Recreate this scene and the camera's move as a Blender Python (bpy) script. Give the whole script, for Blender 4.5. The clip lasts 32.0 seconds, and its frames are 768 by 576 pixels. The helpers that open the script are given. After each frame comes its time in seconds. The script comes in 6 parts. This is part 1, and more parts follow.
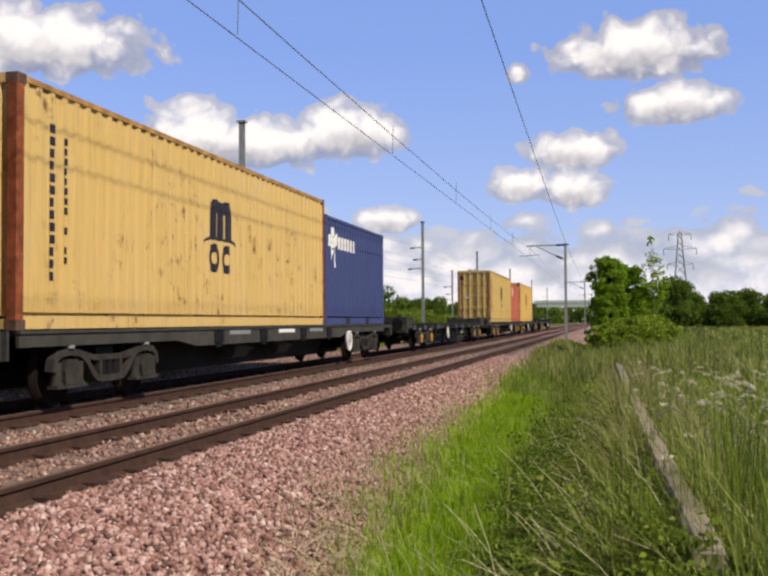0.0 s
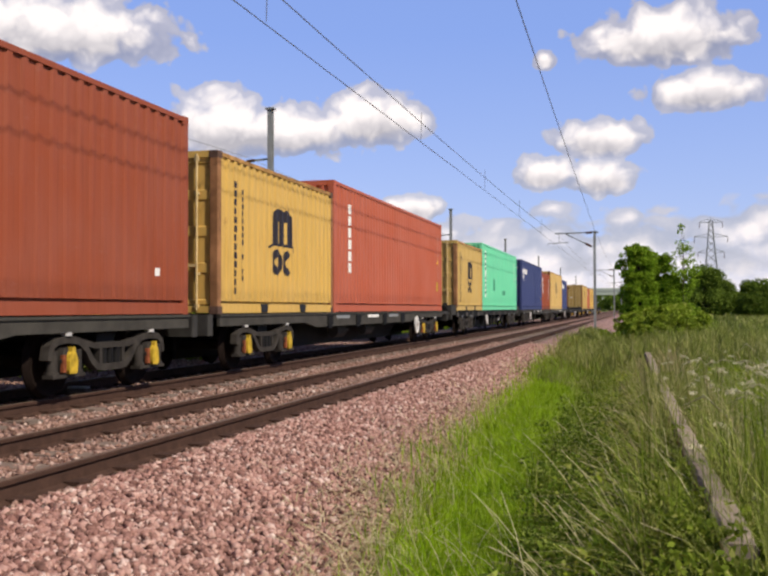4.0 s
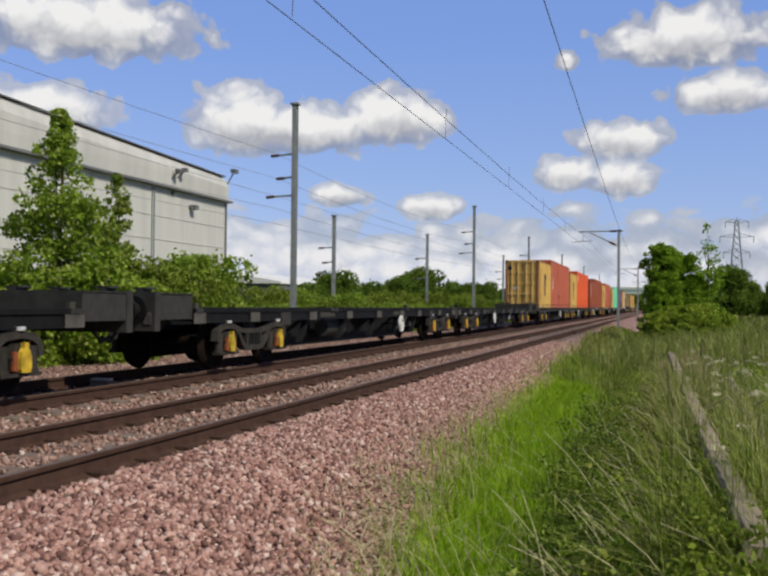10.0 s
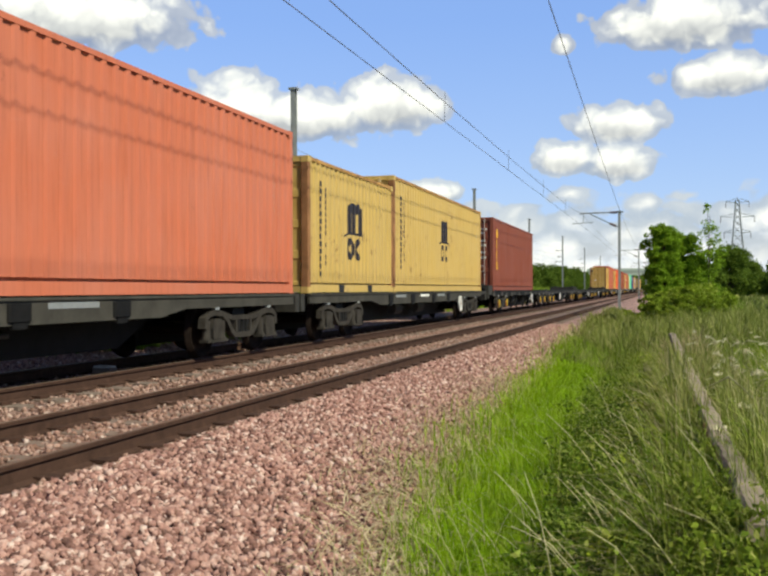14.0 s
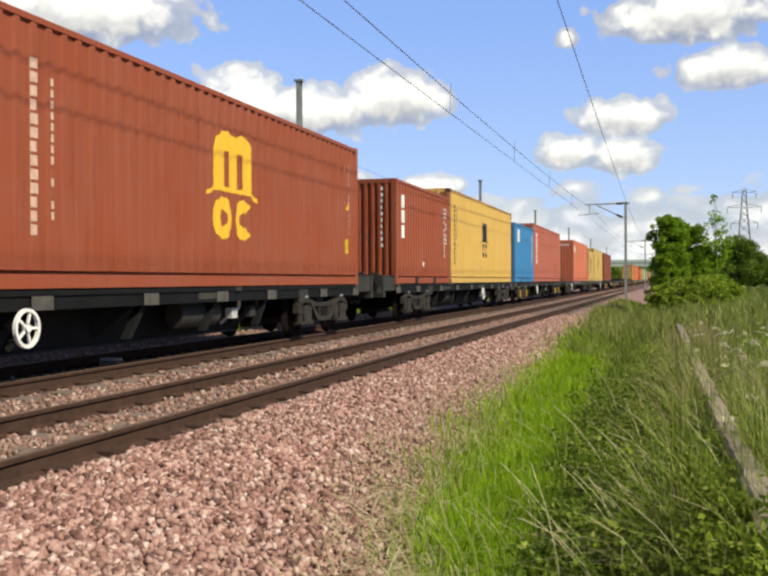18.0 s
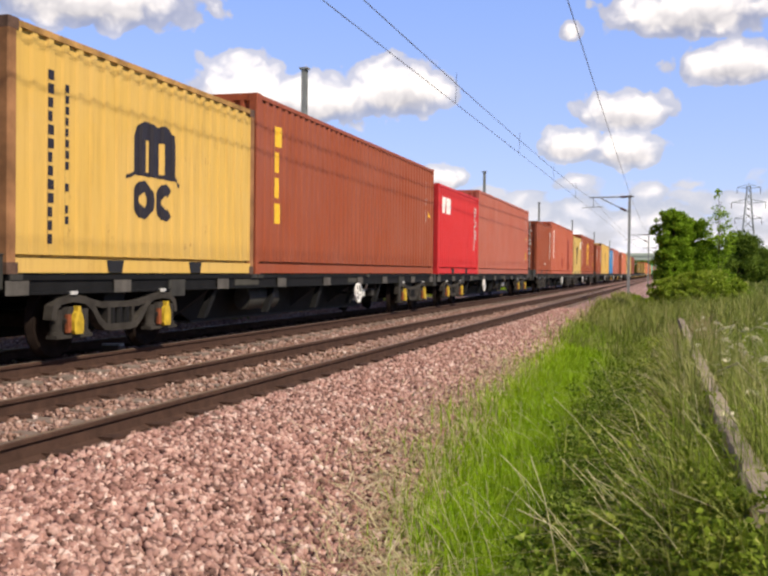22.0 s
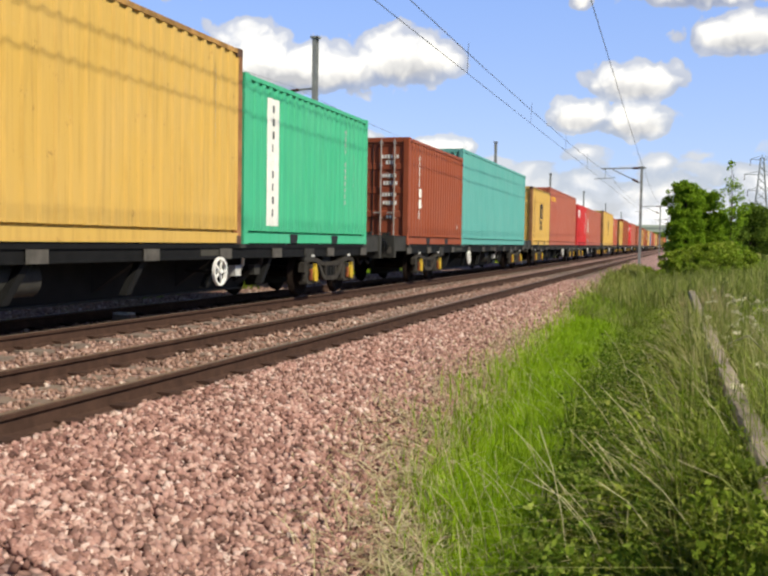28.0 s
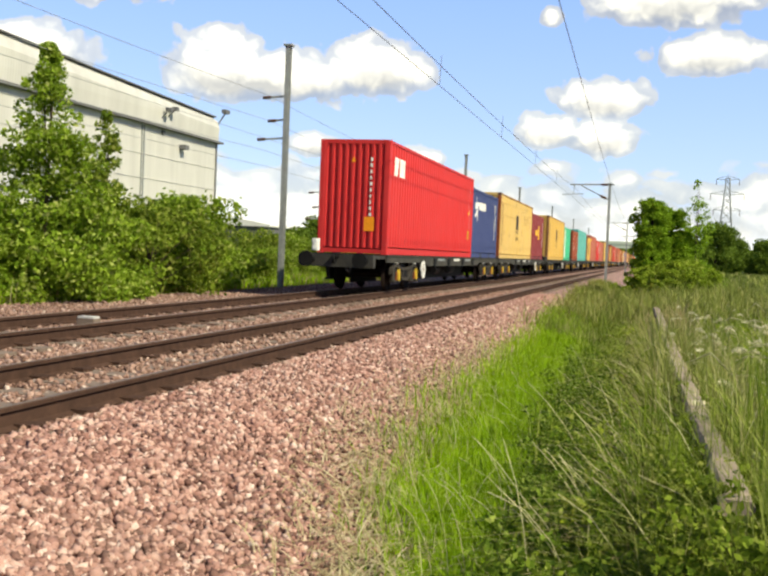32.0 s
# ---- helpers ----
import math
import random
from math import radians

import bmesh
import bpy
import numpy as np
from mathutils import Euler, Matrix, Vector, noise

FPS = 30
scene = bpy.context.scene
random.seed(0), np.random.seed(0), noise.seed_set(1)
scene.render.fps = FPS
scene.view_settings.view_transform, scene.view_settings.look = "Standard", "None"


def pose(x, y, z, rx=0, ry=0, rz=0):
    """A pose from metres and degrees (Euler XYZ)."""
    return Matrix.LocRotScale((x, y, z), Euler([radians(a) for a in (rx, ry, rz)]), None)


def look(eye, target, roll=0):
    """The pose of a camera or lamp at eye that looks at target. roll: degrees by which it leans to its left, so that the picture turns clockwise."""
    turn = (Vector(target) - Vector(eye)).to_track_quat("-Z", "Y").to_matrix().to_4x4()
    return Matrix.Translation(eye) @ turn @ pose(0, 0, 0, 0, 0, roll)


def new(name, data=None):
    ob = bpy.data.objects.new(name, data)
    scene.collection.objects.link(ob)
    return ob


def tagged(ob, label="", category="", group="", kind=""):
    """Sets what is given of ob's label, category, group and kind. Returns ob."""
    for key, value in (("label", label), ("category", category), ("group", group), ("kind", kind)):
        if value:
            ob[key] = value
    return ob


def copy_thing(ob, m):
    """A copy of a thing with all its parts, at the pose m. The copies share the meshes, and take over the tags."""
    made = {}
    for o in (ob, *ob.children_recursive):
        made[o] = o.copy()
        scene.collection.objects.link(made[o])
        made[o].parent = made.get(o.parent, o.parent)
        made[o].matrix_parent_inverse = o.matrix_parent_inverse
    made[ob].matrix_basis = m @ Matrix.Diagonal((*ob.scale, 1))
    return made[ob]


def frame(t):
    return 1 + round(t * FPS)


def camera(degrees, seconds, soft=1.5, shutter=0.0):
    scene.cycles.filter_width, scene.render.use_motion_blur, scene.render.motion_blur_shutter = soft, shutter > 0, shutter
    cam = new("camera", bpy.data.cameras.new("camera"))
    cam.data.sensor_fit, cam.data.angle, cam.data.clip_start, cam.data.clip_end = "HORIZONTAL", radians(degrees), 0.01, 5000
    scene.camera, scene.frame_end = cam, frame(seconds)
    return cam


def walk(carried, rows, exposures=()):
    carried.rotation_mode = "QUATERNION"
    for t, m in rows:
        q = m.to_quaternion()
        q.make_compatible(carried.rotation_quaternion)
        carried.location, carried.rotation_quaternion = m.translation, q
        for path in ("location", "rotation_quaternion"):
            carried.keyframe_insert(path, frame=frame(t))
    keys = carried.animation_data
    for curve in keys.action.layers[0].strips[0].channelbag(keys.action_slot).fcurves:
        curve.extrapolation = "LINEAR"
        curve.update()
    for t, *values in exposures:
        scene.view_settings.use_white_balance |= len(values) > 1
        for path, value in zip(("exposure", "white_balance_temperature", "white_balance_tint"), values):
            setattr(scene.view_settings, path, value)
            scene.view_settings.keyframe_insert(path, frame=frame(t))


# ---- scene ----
EYE = 1.07
cam = camera(42.6, 32.0, soft=2.6)
PATH = [
    (0.0, pose(0, 0, EYE, 91.94, 0.36, 12.79)),
    (0.5, pose(0, 0, EYE, 91.11, 0.70, 13.24)),
    (1.0, pose(0, 0, EYE, 91.29, 0.27, 13.51)),
    (1.5, pose(0, 0, EYE, 91.26, 0.39, 13.33)),
    (2.0, pose(0, 0, EYE, 91.54, 0.01, 13.22)),
    (2.5, pose(0, 0, EYE, 91.61, 0.34, 13.35)),
    (3.0, pose(0, 0, EYE, 91.55, -0.04, 13.49)),
    (3.5, pose(0, 0, EYE, 91.39, 0.06, 14.16)),
    (5.5, pose(0, 0, EYE, 90.98, 0.28, 14.65)),
    (6.0, pose(0, 0, EYE, 91.06, 0.42, 14.84)),
    (6.5, pose(0, 0, EYE, 90.80, 0.33, 14.90)),
    (7.0, pose(0, 0, EYE, 90.30, 0.59, 15.05)),
    (7.5, pose(0, 0, EYE, 90.62, 0.15, 15.22)),
    (8.0, pose(0, 0, EYE, 90.70, -0.21, 15.24)),
    (8.5, pose(0, 0, EYE, 90.41, 0.05, 15.64)),
    (9.0, pose(0, 0, EYE, 90.61, -0.08, 15.62)),
    (9.5, pose(0, 0, EYE, 90.39, -0.39, 15.79)),
    (10.0, pose(0, 0, EYE, 90.98, -0.60, 15.70)),
    (10.5, pose(0, 0, EYE, 91.05, -0.40, 15.62)),
    (11.0, pose(0, 0, EYE, 91.02, -0.33, 15.40)),
    (11.5, pose(0, 0, EYE, 90.86, -0.44, 15.30)),
    (12.0, pose(0, 0, EYE, 90.78, -0.39, 15.24)),
    (12.5, pose(0, 0, EYE, 90.82, -0.24, 15.19)),
    (13.0, pose(0, 0, EYE, 90.59, -0.39, 15.19)),
    (13.5, pose(0, 0, EYE, 90.28, -0.45, 15.41)),
    (14.0, pose(0, 0, EYE, 90.06, 0.11, 15.76)),
    (14.5, pose(0, 0, EYE, 89.89, 0.09, 15.92)),
    (16.5, pose(0, 0, EYE, 89.58, 0.00, 16.16)),
    (17.0, pose(0, 0, EYE, 89.54, 0.18, 16.22)),
    (17.5, pose(0, 0, EYE, 89.51, 0.20, 16.30)),
    (18.0, pose(0, 0, EYE, 89.59, 0.27, 16.11)),
    (18.5, pose(0, 0, EYE, 89.88, -0.19, 15.98)),
    (19.0, pose(0, 0, EYE, 89.50, -0.13, 16.08)),
    (19.5, pose(0, 0, EYE, 89.32, -0.02, 15.84)),
    (20.0, pose(0, 0, EYE, 89.29, -0.39, 16.03)),
    (20.5, pose(0, 0, EYE, 89.02, -0.20, 16.29)),
    (21.0, pose(0, 0, EYE, 89.23, -0.31, 16.15)),
    (21.5, pose(0, 0, EYE, 89.09, -0.34, 16.10)),
    (22.0, pose(0, 0, EYE, 88.99, -0.64, 16.26)),
    (22.5, pose(0, 0, EYE, 88.79, -0.37, 16.41)),
    (23.0, pose(0, 0, EYE, 88.63, -0.28, 16.50)),
    (23.5, pose(0, 0, EYE, 88.52, -0.22, 16.63)),
    (24.0, pose(0, 0, EYE, 88.43, 0.21, 16.45)),
    (24.5, pose(0, 0, EYE, 88.05, -0.01, 16.53)),
    (25.0, pose(0, 0, EYE, 88.07, -0.12, 16.53)),
    (25.5, pose(0, 0, EYE, 87.74, -0.24, 16.65)),
    (27.5, pose(0, 0, EYE, 87.00, -0.62, 16.93)),
    (28.0, pose(0, 0, EYE, 87.27, -0.91, 16.86)),
    (28.5, pose(0, 0, EYE, 88.02, -0.88, 16.68)),
    (29.0, pose(0, 0, EYE, 88.50, -0.97, 16.59)),
    (29.5, pose(0, 0, EYE, 88.66, -1.07, 16.33)),
    (30.0, pose(0, 0, EYE, 88.40, -1.07, 16.25)),
    (30.5, pose(0, 0, EYE, 88.03, -0.45, 16.07)),
    (31.0, pose(0, 0, EYE, 87.55, -1.03, 16.12)),
    (31.5, pose(0, 0, EYE, 87.62, -2.09, 15.56)),
    (32.0, pose(0, 0, EYE, 87.90, -2.36, 15.04)),
]
EXPOSURES = [
    (0.0, -0.06, 6850, 15), (2.5, -0.07, 6750, 15), (4.0, -0.03, 6900, 17), (7.0, 0.0, 6950, 17), (9.0, -0.18, 6650, 12), (11.0, -0.38, 6450, 9), (12.0, -0.42, 6300, 6), (13.0, -0.20, 6700, 1), (14.5, 0.17, 6950, 3), (17.0, 0.15, 7000, 4), (20.0, 0.24, 7000, 11),
    (22.0, 0.22, 7050, 15), (24.0, 0.05, 7050, 16), (26.0, 0.10, 7000, 12), (28.0, 0.20, 7000, 8), (29.5, -0.02, 7050, -4), (31.0, 0.20, 7250, -8), (32.0, 0.46, 7500, 3),
]
walk(cam, PATH, EXPOSURES)

# ---- light ----
SUN_AT = Vector((1.0, -0.42, 1.08)).normalized()
SUN_EL = math.asin(SUN_AT.z)
world = bpy.data.worlds.new("world")
scene.world = world
world.use_nodes = True
wn = world.node_tree.nodes
sky = wn.new("ShaderNodeTexSky")
sky.sky_type = "NISHITA"
sky.sun_disc = False
sky.sun_elevation = SUN_EL
sky.sun_rotation = math.atan2(SUN_AT.x, SUN_AT.y)
sky.dust_density = 0.2
sky.ozone_density = 4.0
wn["Background"].inputs[1].default_value = 0.080
tint = wn.new("ShaderNodeMix")
tint.data_type, tint.blend_type = "RGBA", "MULTIPLY"
tint.inputs[0].default_value = 1.0
tint.inputs[7].default_value = (1.03, 0.94, 1.16, 1)
world.node_tree.links.new(sky.outputs[0], tint.inputs[6])
world.node_tree.links.new(tint.outputs[2], wn["Background"].inputs[0])
sun_data = bpy.data.lights.new("sun", "SUN")
sun_data.energy = 5.0
sun_data.angle = radians(1.2)
sun_data.color = (1.0, 0.94, 0.80)
sun = new("sun", sun_data)
sun.matrix_world = look(SUN_AT * 100, (0, 0, 0))

# ---- materials ----


class Nodes:
    """A short hand for node materials."""

    def __init__(self, name):
        self.mat = bpy.data.materials.new(name)
        self.mat.use_nodes = True
        self.nt = self.mat.node_tree
        self.n = self.nt.nodes
        self.bsdf = self.n["Principled BSDF"]

    def put(self, kind, ins=None, operation="", data_type="", blend_type=""):
        node = self.n.new(kind)
        if operation:
            node.operation = operation
        if data_type:
            node.data_type = data_type
        if blend_type:
            node.blend_type = blend_type
        for key, value in (ins or {}).items():
            self.feed(node.inputs[key], value)
        return node

    def feed(self, socket, value):
        if isinstance(value, bpy.types.NodeSocket):
            self.nt.links.new(value, socket)
        elif isinstance(value, bpy.types.Node):
            self.nt.links.new(value.outputs[0], socket)
        else:
            socket.default_value = value

    def math(self, op, a, b=0.0, c=0.0):
        return self.put("ShaderNodeMath", {0: a, 1: b, 2: c}, operation=op).outputs[0]

    def coords(self, scale=(1, 1, 1), jitter=True):
        tc = self.put("ShaderNodeTexCoord")
        mp = self.put("ShaderNodeMapping", {"Vector": tc.outputs["Object"], "Scale": scale})
        if jitter:
            rnd = self.put("ShaderNodeObjectInfo").outputs["Random"]
            self.feed(mp.inputs["Location"], self.put("ShaderNodeCombineXYZ", {0: self.math("MULTIPLY", rnd, 37.0), 1: self.math("MULTIPLY", rnd, 19.0), 2: 0.0}))
        return mp.outputs[0]

    def noise(self, vec, scale, detail=4.0, rough=0.55):
        return self.put("ShaderNodeTexNoise", {"Vector": vec, "Scale": scale, "Detail": detail, "Roughness": rough}).outputs[0]

    def puffs(self, vec, scale, smooth):
        node = self.put("ShaderNodeTexVoronoi")
        node.feature = "SMOOTH_F1"
        self.feed(node.inputs["Vector"], vec)
        self.feed(node.inputs["Scale"], scale)
        self.feed(node.inputs["Smoothness"], smooth)
        return node.outputs["Distance"]

    def ramp(self, fac, stops):
        node = self.put("ShaderNodeValToRGB", {0: fac})
        els = node.color_ramp.elements
        while len(els) < len(stops):
            els.new(0.5)
        for el, (pos, col) in zip(els, stops):
            el.position = pos
            el.color = (*col, 1) if len(col) == 3 else col
        return node.outputs[0]

    def step(self, fac, lo, hi):
        return self.put("ShaderNodeMapRange", {0: fac, 1: lo, 2: hi, 3: 0.0, 4: 1.0}).outputs[0]

    def mix(self, fac, a, b, blend="MIX"):
        node = self.put("ShaderNodeMix", data_type="RGBA", blend_type=blend)
        self.feed(node.inputs[0], fac)
        self.feed(node.inputs[6], a if not isinstance(a, tuple) else (*a, 1))
        self.feed(node.inputs[7], b if not isinstance(b, tuple) else (*b, 1))
        return node.outputs[2]

    def bump(self, height, strength=0.3, dist=0.02):
        self.feed(self.bsdf.inputs["Normal"], self.put("ShaderNodeBump", {"Height": height, "Strength": strength, "Distance": dist}))

    def done(self, color, rough=0.6, metal=0.0, spec=None):
        self.feed(self.bsdf.inputs["Base Color"], (*color, 1) if isinstance(color, tuple) else color)
        self.feed(self.bsdf.inputs["Roughness"], rough)
        self.feed(self.bsdf.inputs["Metallic"], metal)
        if spec is not None:
            self.feed(self.bsdf.inputs["Specular IOR Level"], spec)
        return self.mat


def dim(c, k):
    return tuple(v * k for v in c)


def mottled(name, color, rough=0.7, amount=0.3, scale=6.0, metal=0.0, spec=0.2, fine=40.0):
    m = Nodes(name)
    vec = m.coords()
    big = m.noise(vec, scale, 5)
    small = m.noise(vec, fine, 3)
    col = m.mix(m.step(big, 0.3, 0.7), dim(color, 1 - amount), dim(color, 1 + amount * 0.5))
    col = m.mix(m.math("MULTIPLY", m.step(small, 0.35, 0.75), 0.35), col, dim(color, 1 - amount))
    m.bump(small, 0.15, 0.01)
    return m.done(col, rough, metal, spec)


def paint(name, color, rust=0.15, fade=0.25):
    """Weathered container paint: faded patches, vertical dirt runs, rust spots."""
    m = Nodes(name)
    vec = m.coords()
    big = m.noise(vec, 0.9, 4)
    runs = m.noise(m.coords((5.0, 5.0, 0.35)), 2.2, 5, 0.65)
    spots = m.noise(vec, 3.6, 8, 0.72)
    cluster = m.noise(vec, 0.55, 3)
    grain = m.noise(vec, 60.0, 2)
    pale = tuple(v * (1 - fade) + fade * 0.55 for v in color)
    col = m.mix(m.math("MULTIPLY", m.step(big, 0.35, 0.75), 0.45), color, pale)
    col = m.mix(m.math("MULTIPLY", m.step(runs, 0.48, 0.80), 0.5), col, dim(color, 0.55))
    edge = 0.71 - rust * 0.28
    mask = m.math("MULTIPLY", m.step(spots, edge, edge + 0.09), m.step(runs, 0.42, 0.58))
    mask = m.math("MULTIPLY", mask, m.step(cluster, 0.44, 0.56))
    drip = m.math("MULTIPLY", m.step(m.noise(m.coords((9.0, 9.0, 0.5)), 2.0, 4, 0.6), 0.60, 0.74), m.math("MULTIPLY", m.step(cluster, 0.46, 0.60), min(1.0, rust * 1.3)))
    col = m.mix(m.math("MULTIPLY", drip, 0.55), col, (0.22, 0.085, 0.03))
    col = m.mix(m.math("MULTIPLY", mask, 0.9), col, (0.10, 0.035, 0.014))
    m.bump(grain, 0.06, 0.004)
    scuff = m.math("MULTIPLY", m.step(m.noise(m.coords((1.5, 1.1, 3.0)), 3.0, 8, 0.75), 0.58, 0.70), 0.10)
    col = m.mix(scuff, col, tuple(v * 0.6 + 0.22 for v in color))
    return m.done(col, m.math("MULTIPLY_ADD", grain, 0.2, 0.48), 0.0, 0.2)


PAINTS = {
    "yellow": ((0.58, 0.37, 0.092), 0.40, 0.12),
    "yellow_rusty": ((0.60, 0.41, 0.135), 0.62, 0.2),
    "yellow_dull": ((0.52, 0.36, 0.11), 0.54, 0.15),
    "blue": ((0.042, 0.060, 0.165), 0.03, 0.03),
    "sky_blue": ((0.04, 0.20, 0.42), 0.1, 0.06),
    "brown": ((0.275, 0.064, 0.027), 0.05, 0.08),
    "dark_brown": ((0.215, 0.056, 0.034), 0.05, 0.08),
    "orange_red": ((0.43, 0.105, 0.055), 0.12, 0.12),
    "bright_orange": ((0.66, 0.105, 0.03), 0.02, 0.06),
    "orange": ((0.52, 0.15, 0.08), 0.24, 0.15),
    "salmon": ((0.385, 0.108, 0.07), 0.26, 0.16),
    "red": ((0.53, 0.028, 0.030), 0.02, 0.04),
    "maroon": ((0.22, 0.035, 0.04), 0.04, 0.06),
    "mint": ((0.13, 0.62, 0.36), 0.05, 0.12),
    "aqua": ((0.10, 0.37, 0.34), 0.10, 0.12),
    "pale_green": ((0.50, 0.58, 0.50), 0.05, 0.1),
    "green": ((0.05, 0.42, 0.23), 0.05, 0.10),
}
PAINT = {key: paint("paint_" + key, *value) for key, value in PAINTS.items()}
YELLOW_POST = mottled("rust_brown_post", (0.31, 0.15, 0.068), 0.75, 0.5, 2.5, fine=7.0)
YELLOW_EDGE = mottled("rust_worn_yellow_edge", (0.44, 0.245, 0.08), 0.7, 0.6, 3, fine=9.0)
RUSTY = mottled("rusty_steel", (0.26, 0.075, 0.03), 0.8, 0.5, 8)
STEEL_DARK = mottled("dark_steel", (0.011, 0.011, 0.011), 0.65, 0.4, 5, 0.0, 0.12)
WHEEL_DARK = mottled("worn_wheel_steel", (0.016, 0.011, 0.009), 0.8, 0.4, 6, 0.0, 0.05)
BOGIE_GREY = mottled("dusty_bogie_paint", (0.048, 0.043, 0.037), 0.75, 0.45, 6, 0.0, 0.08)
STEEL_GREY = mottled("weathered_grey_steel", (0.045, 0.044, 0.04), 0.6, 0.35, 5, 0.0, 0.12)
OLIVE_GREY = mottled("faded_wagon_paint", (0.060, 0.057, 0.048), 0.65, 0.35, 3, 0.0, 0.12)
BAR_GREY = mottled("pale_locking_bar", (0.42, 0.36, 0.33), 0.5, 0.3, 9, 0.2)
BAR_YELLOW = mottled("pale_yellow_bar", (0.68, 0.52, 0.26), 0.55, 0.3, 9)
GALV = mottled("galvanised_steel", (0.36, 0.38, 0.38), 0.5, 0.2, 7, 0.5)
MAST_GREY = mottled("mast_grey", (0.30, 0.32, 0.32), 0.6, 0.25, 4, 0.2)
PLATE_GREY = mottled("dusty_grey_plate", (0.095, 0.088, 0.078), 0.75, 0.4, 6)
CASTING = mottled("casting_steel", (0.12, 0.07, 0.05), 0.7, 0.4, 12)
FADED_WHITE = mottled("faded_white_paint", (0.50, 0.50, 0.48), 0.6, 0.3, 12)
DIM_PLATE = mottled("dimmed_white_paint", (0.55, 0.55, 0.53), 0.8, 0.35, 12)
WHITE = mottled("white_paint", (0.78, 0.78, 0.74), 0.5, 0.12, 9)
BLACKISH = mottled("black_paint", (0.018, 0.018, 0.02), 0.5, 0.2, 9)
STRIP_GREY = mottled("grey_strip_ink", (0.10, 0.11, 0.11), 0.6, 0.2, 9)
NAVY_INK = mottled("dark_logo_paint", (0.025, 0.022, 0.03), 0.5, 0.25, 10)
PALE_INK = mottled("pale_pink_paint", (0.62, 0.42, 0.33), 0.6, 0.25, 10)
LOGO_YELLOW = mottled("yellow_logo_paint", (0.80, 0.46, 0.04), 0.5, 0.15, 10)
SAFETY_YELLOW = mottled("axlebox_yellow", (0.56, 0.38, 0.035), 0.6, 0.5, 10)
STICKER_ORANGE = mottled("orange_sticker", (0.85, 0.30, 0.02), 0.5, 0.15, 14)
RED_INK = mottled("red_logo_paint", (0.65, 0.03, 0.03), 0.5, 0.15, 12)
PATCH_RED = mottled("fresh_red_patch", (0.30, 0.058, 0.04), 0.55, 0.12, 6)
PATCH_GREEN = mottled("green_patch", (0.04, 0.27, 0.16), 0.55, 0.12, 6)
RAIL_RUST = mottled("rusty_rail", (0.066, 0.036, 0.025), 0.85, 0.35, 9, 0.0, 0.15)
RAIL_TOP = mottled("polished_railhead", (0.17, 0.125, 0.095), 0.55, 0.25, 20, 0.25)
CONCRETE = mottled("sleeper_concrete", (0.20, 0.155, 0.125), 0.9, 0.25, 10)
CABLE = mottled("copper_wire", (0.16, 0.165, 0.17), 0.5, 0.2, 4, 0.5)
INSULATOR = mottled("brown_insulator", (0.10, 0.055, 0.04), 0.3, 0.2, 20)
BARK = mottled("bark", (0.10, 0.075, 0.05), 0.9, 0.4, 14)
OLD_TIMBER = mottled("weathered_timber", (0.35, 0.285, 0.215), 0.95, 0.6, 4, fine=16.0)
STRAW = mottled("pale_stalk", (0.56, 0.53, 0.29), 0.8, 0.3, 3)


def stone_material(name, stops):
    m = Nodes(name)
    rnd = m.put("ShaderNodeNewGeometry").outputs["Random Per Island"]
    vec = m.coords(jitter=False)
    grain = m.noise(vec, 90.0, 3)
    patch = m.noise(vec, 0.8, 4)
    col = m.ramp(rnd, stops)
    col = m.mix(m.math("MULTIPLY", m.step(grain, 0.35, 0.7), 0.35), col, (0.20, 0.12, 0.10))
    col = m.mix(m.math("MULTIPLY", m.step(patch, 0.45, 0.7), 0.25), col, (0.24, 0.17, 0.14))
    return m.done(col, 0.9, 0.0, 0.1)


PINK = stone_material("pink_granite", [(0.0, (0.085, 0.044, 0.036)), (0.25, (0.26, 0.134, 0.109)), (0.6, (0.42, 0.245, 0.203)), (0.88, (0.55, 0.365, 0.305)), (1.0, (0.70, 0.56, 0.49))])
BROWN_STONE = stone_material("dusty_brown_granite", [(0.0, (0.11, 0.066, 0.048)), (0.35, (0.25, 0.150, 0.114)), (0.75, (0.37, 0.24, 0.19)), (0.95, (0.48, 0.36, 0.30)), (1.0, (0.62, 0.52, 0.45))])


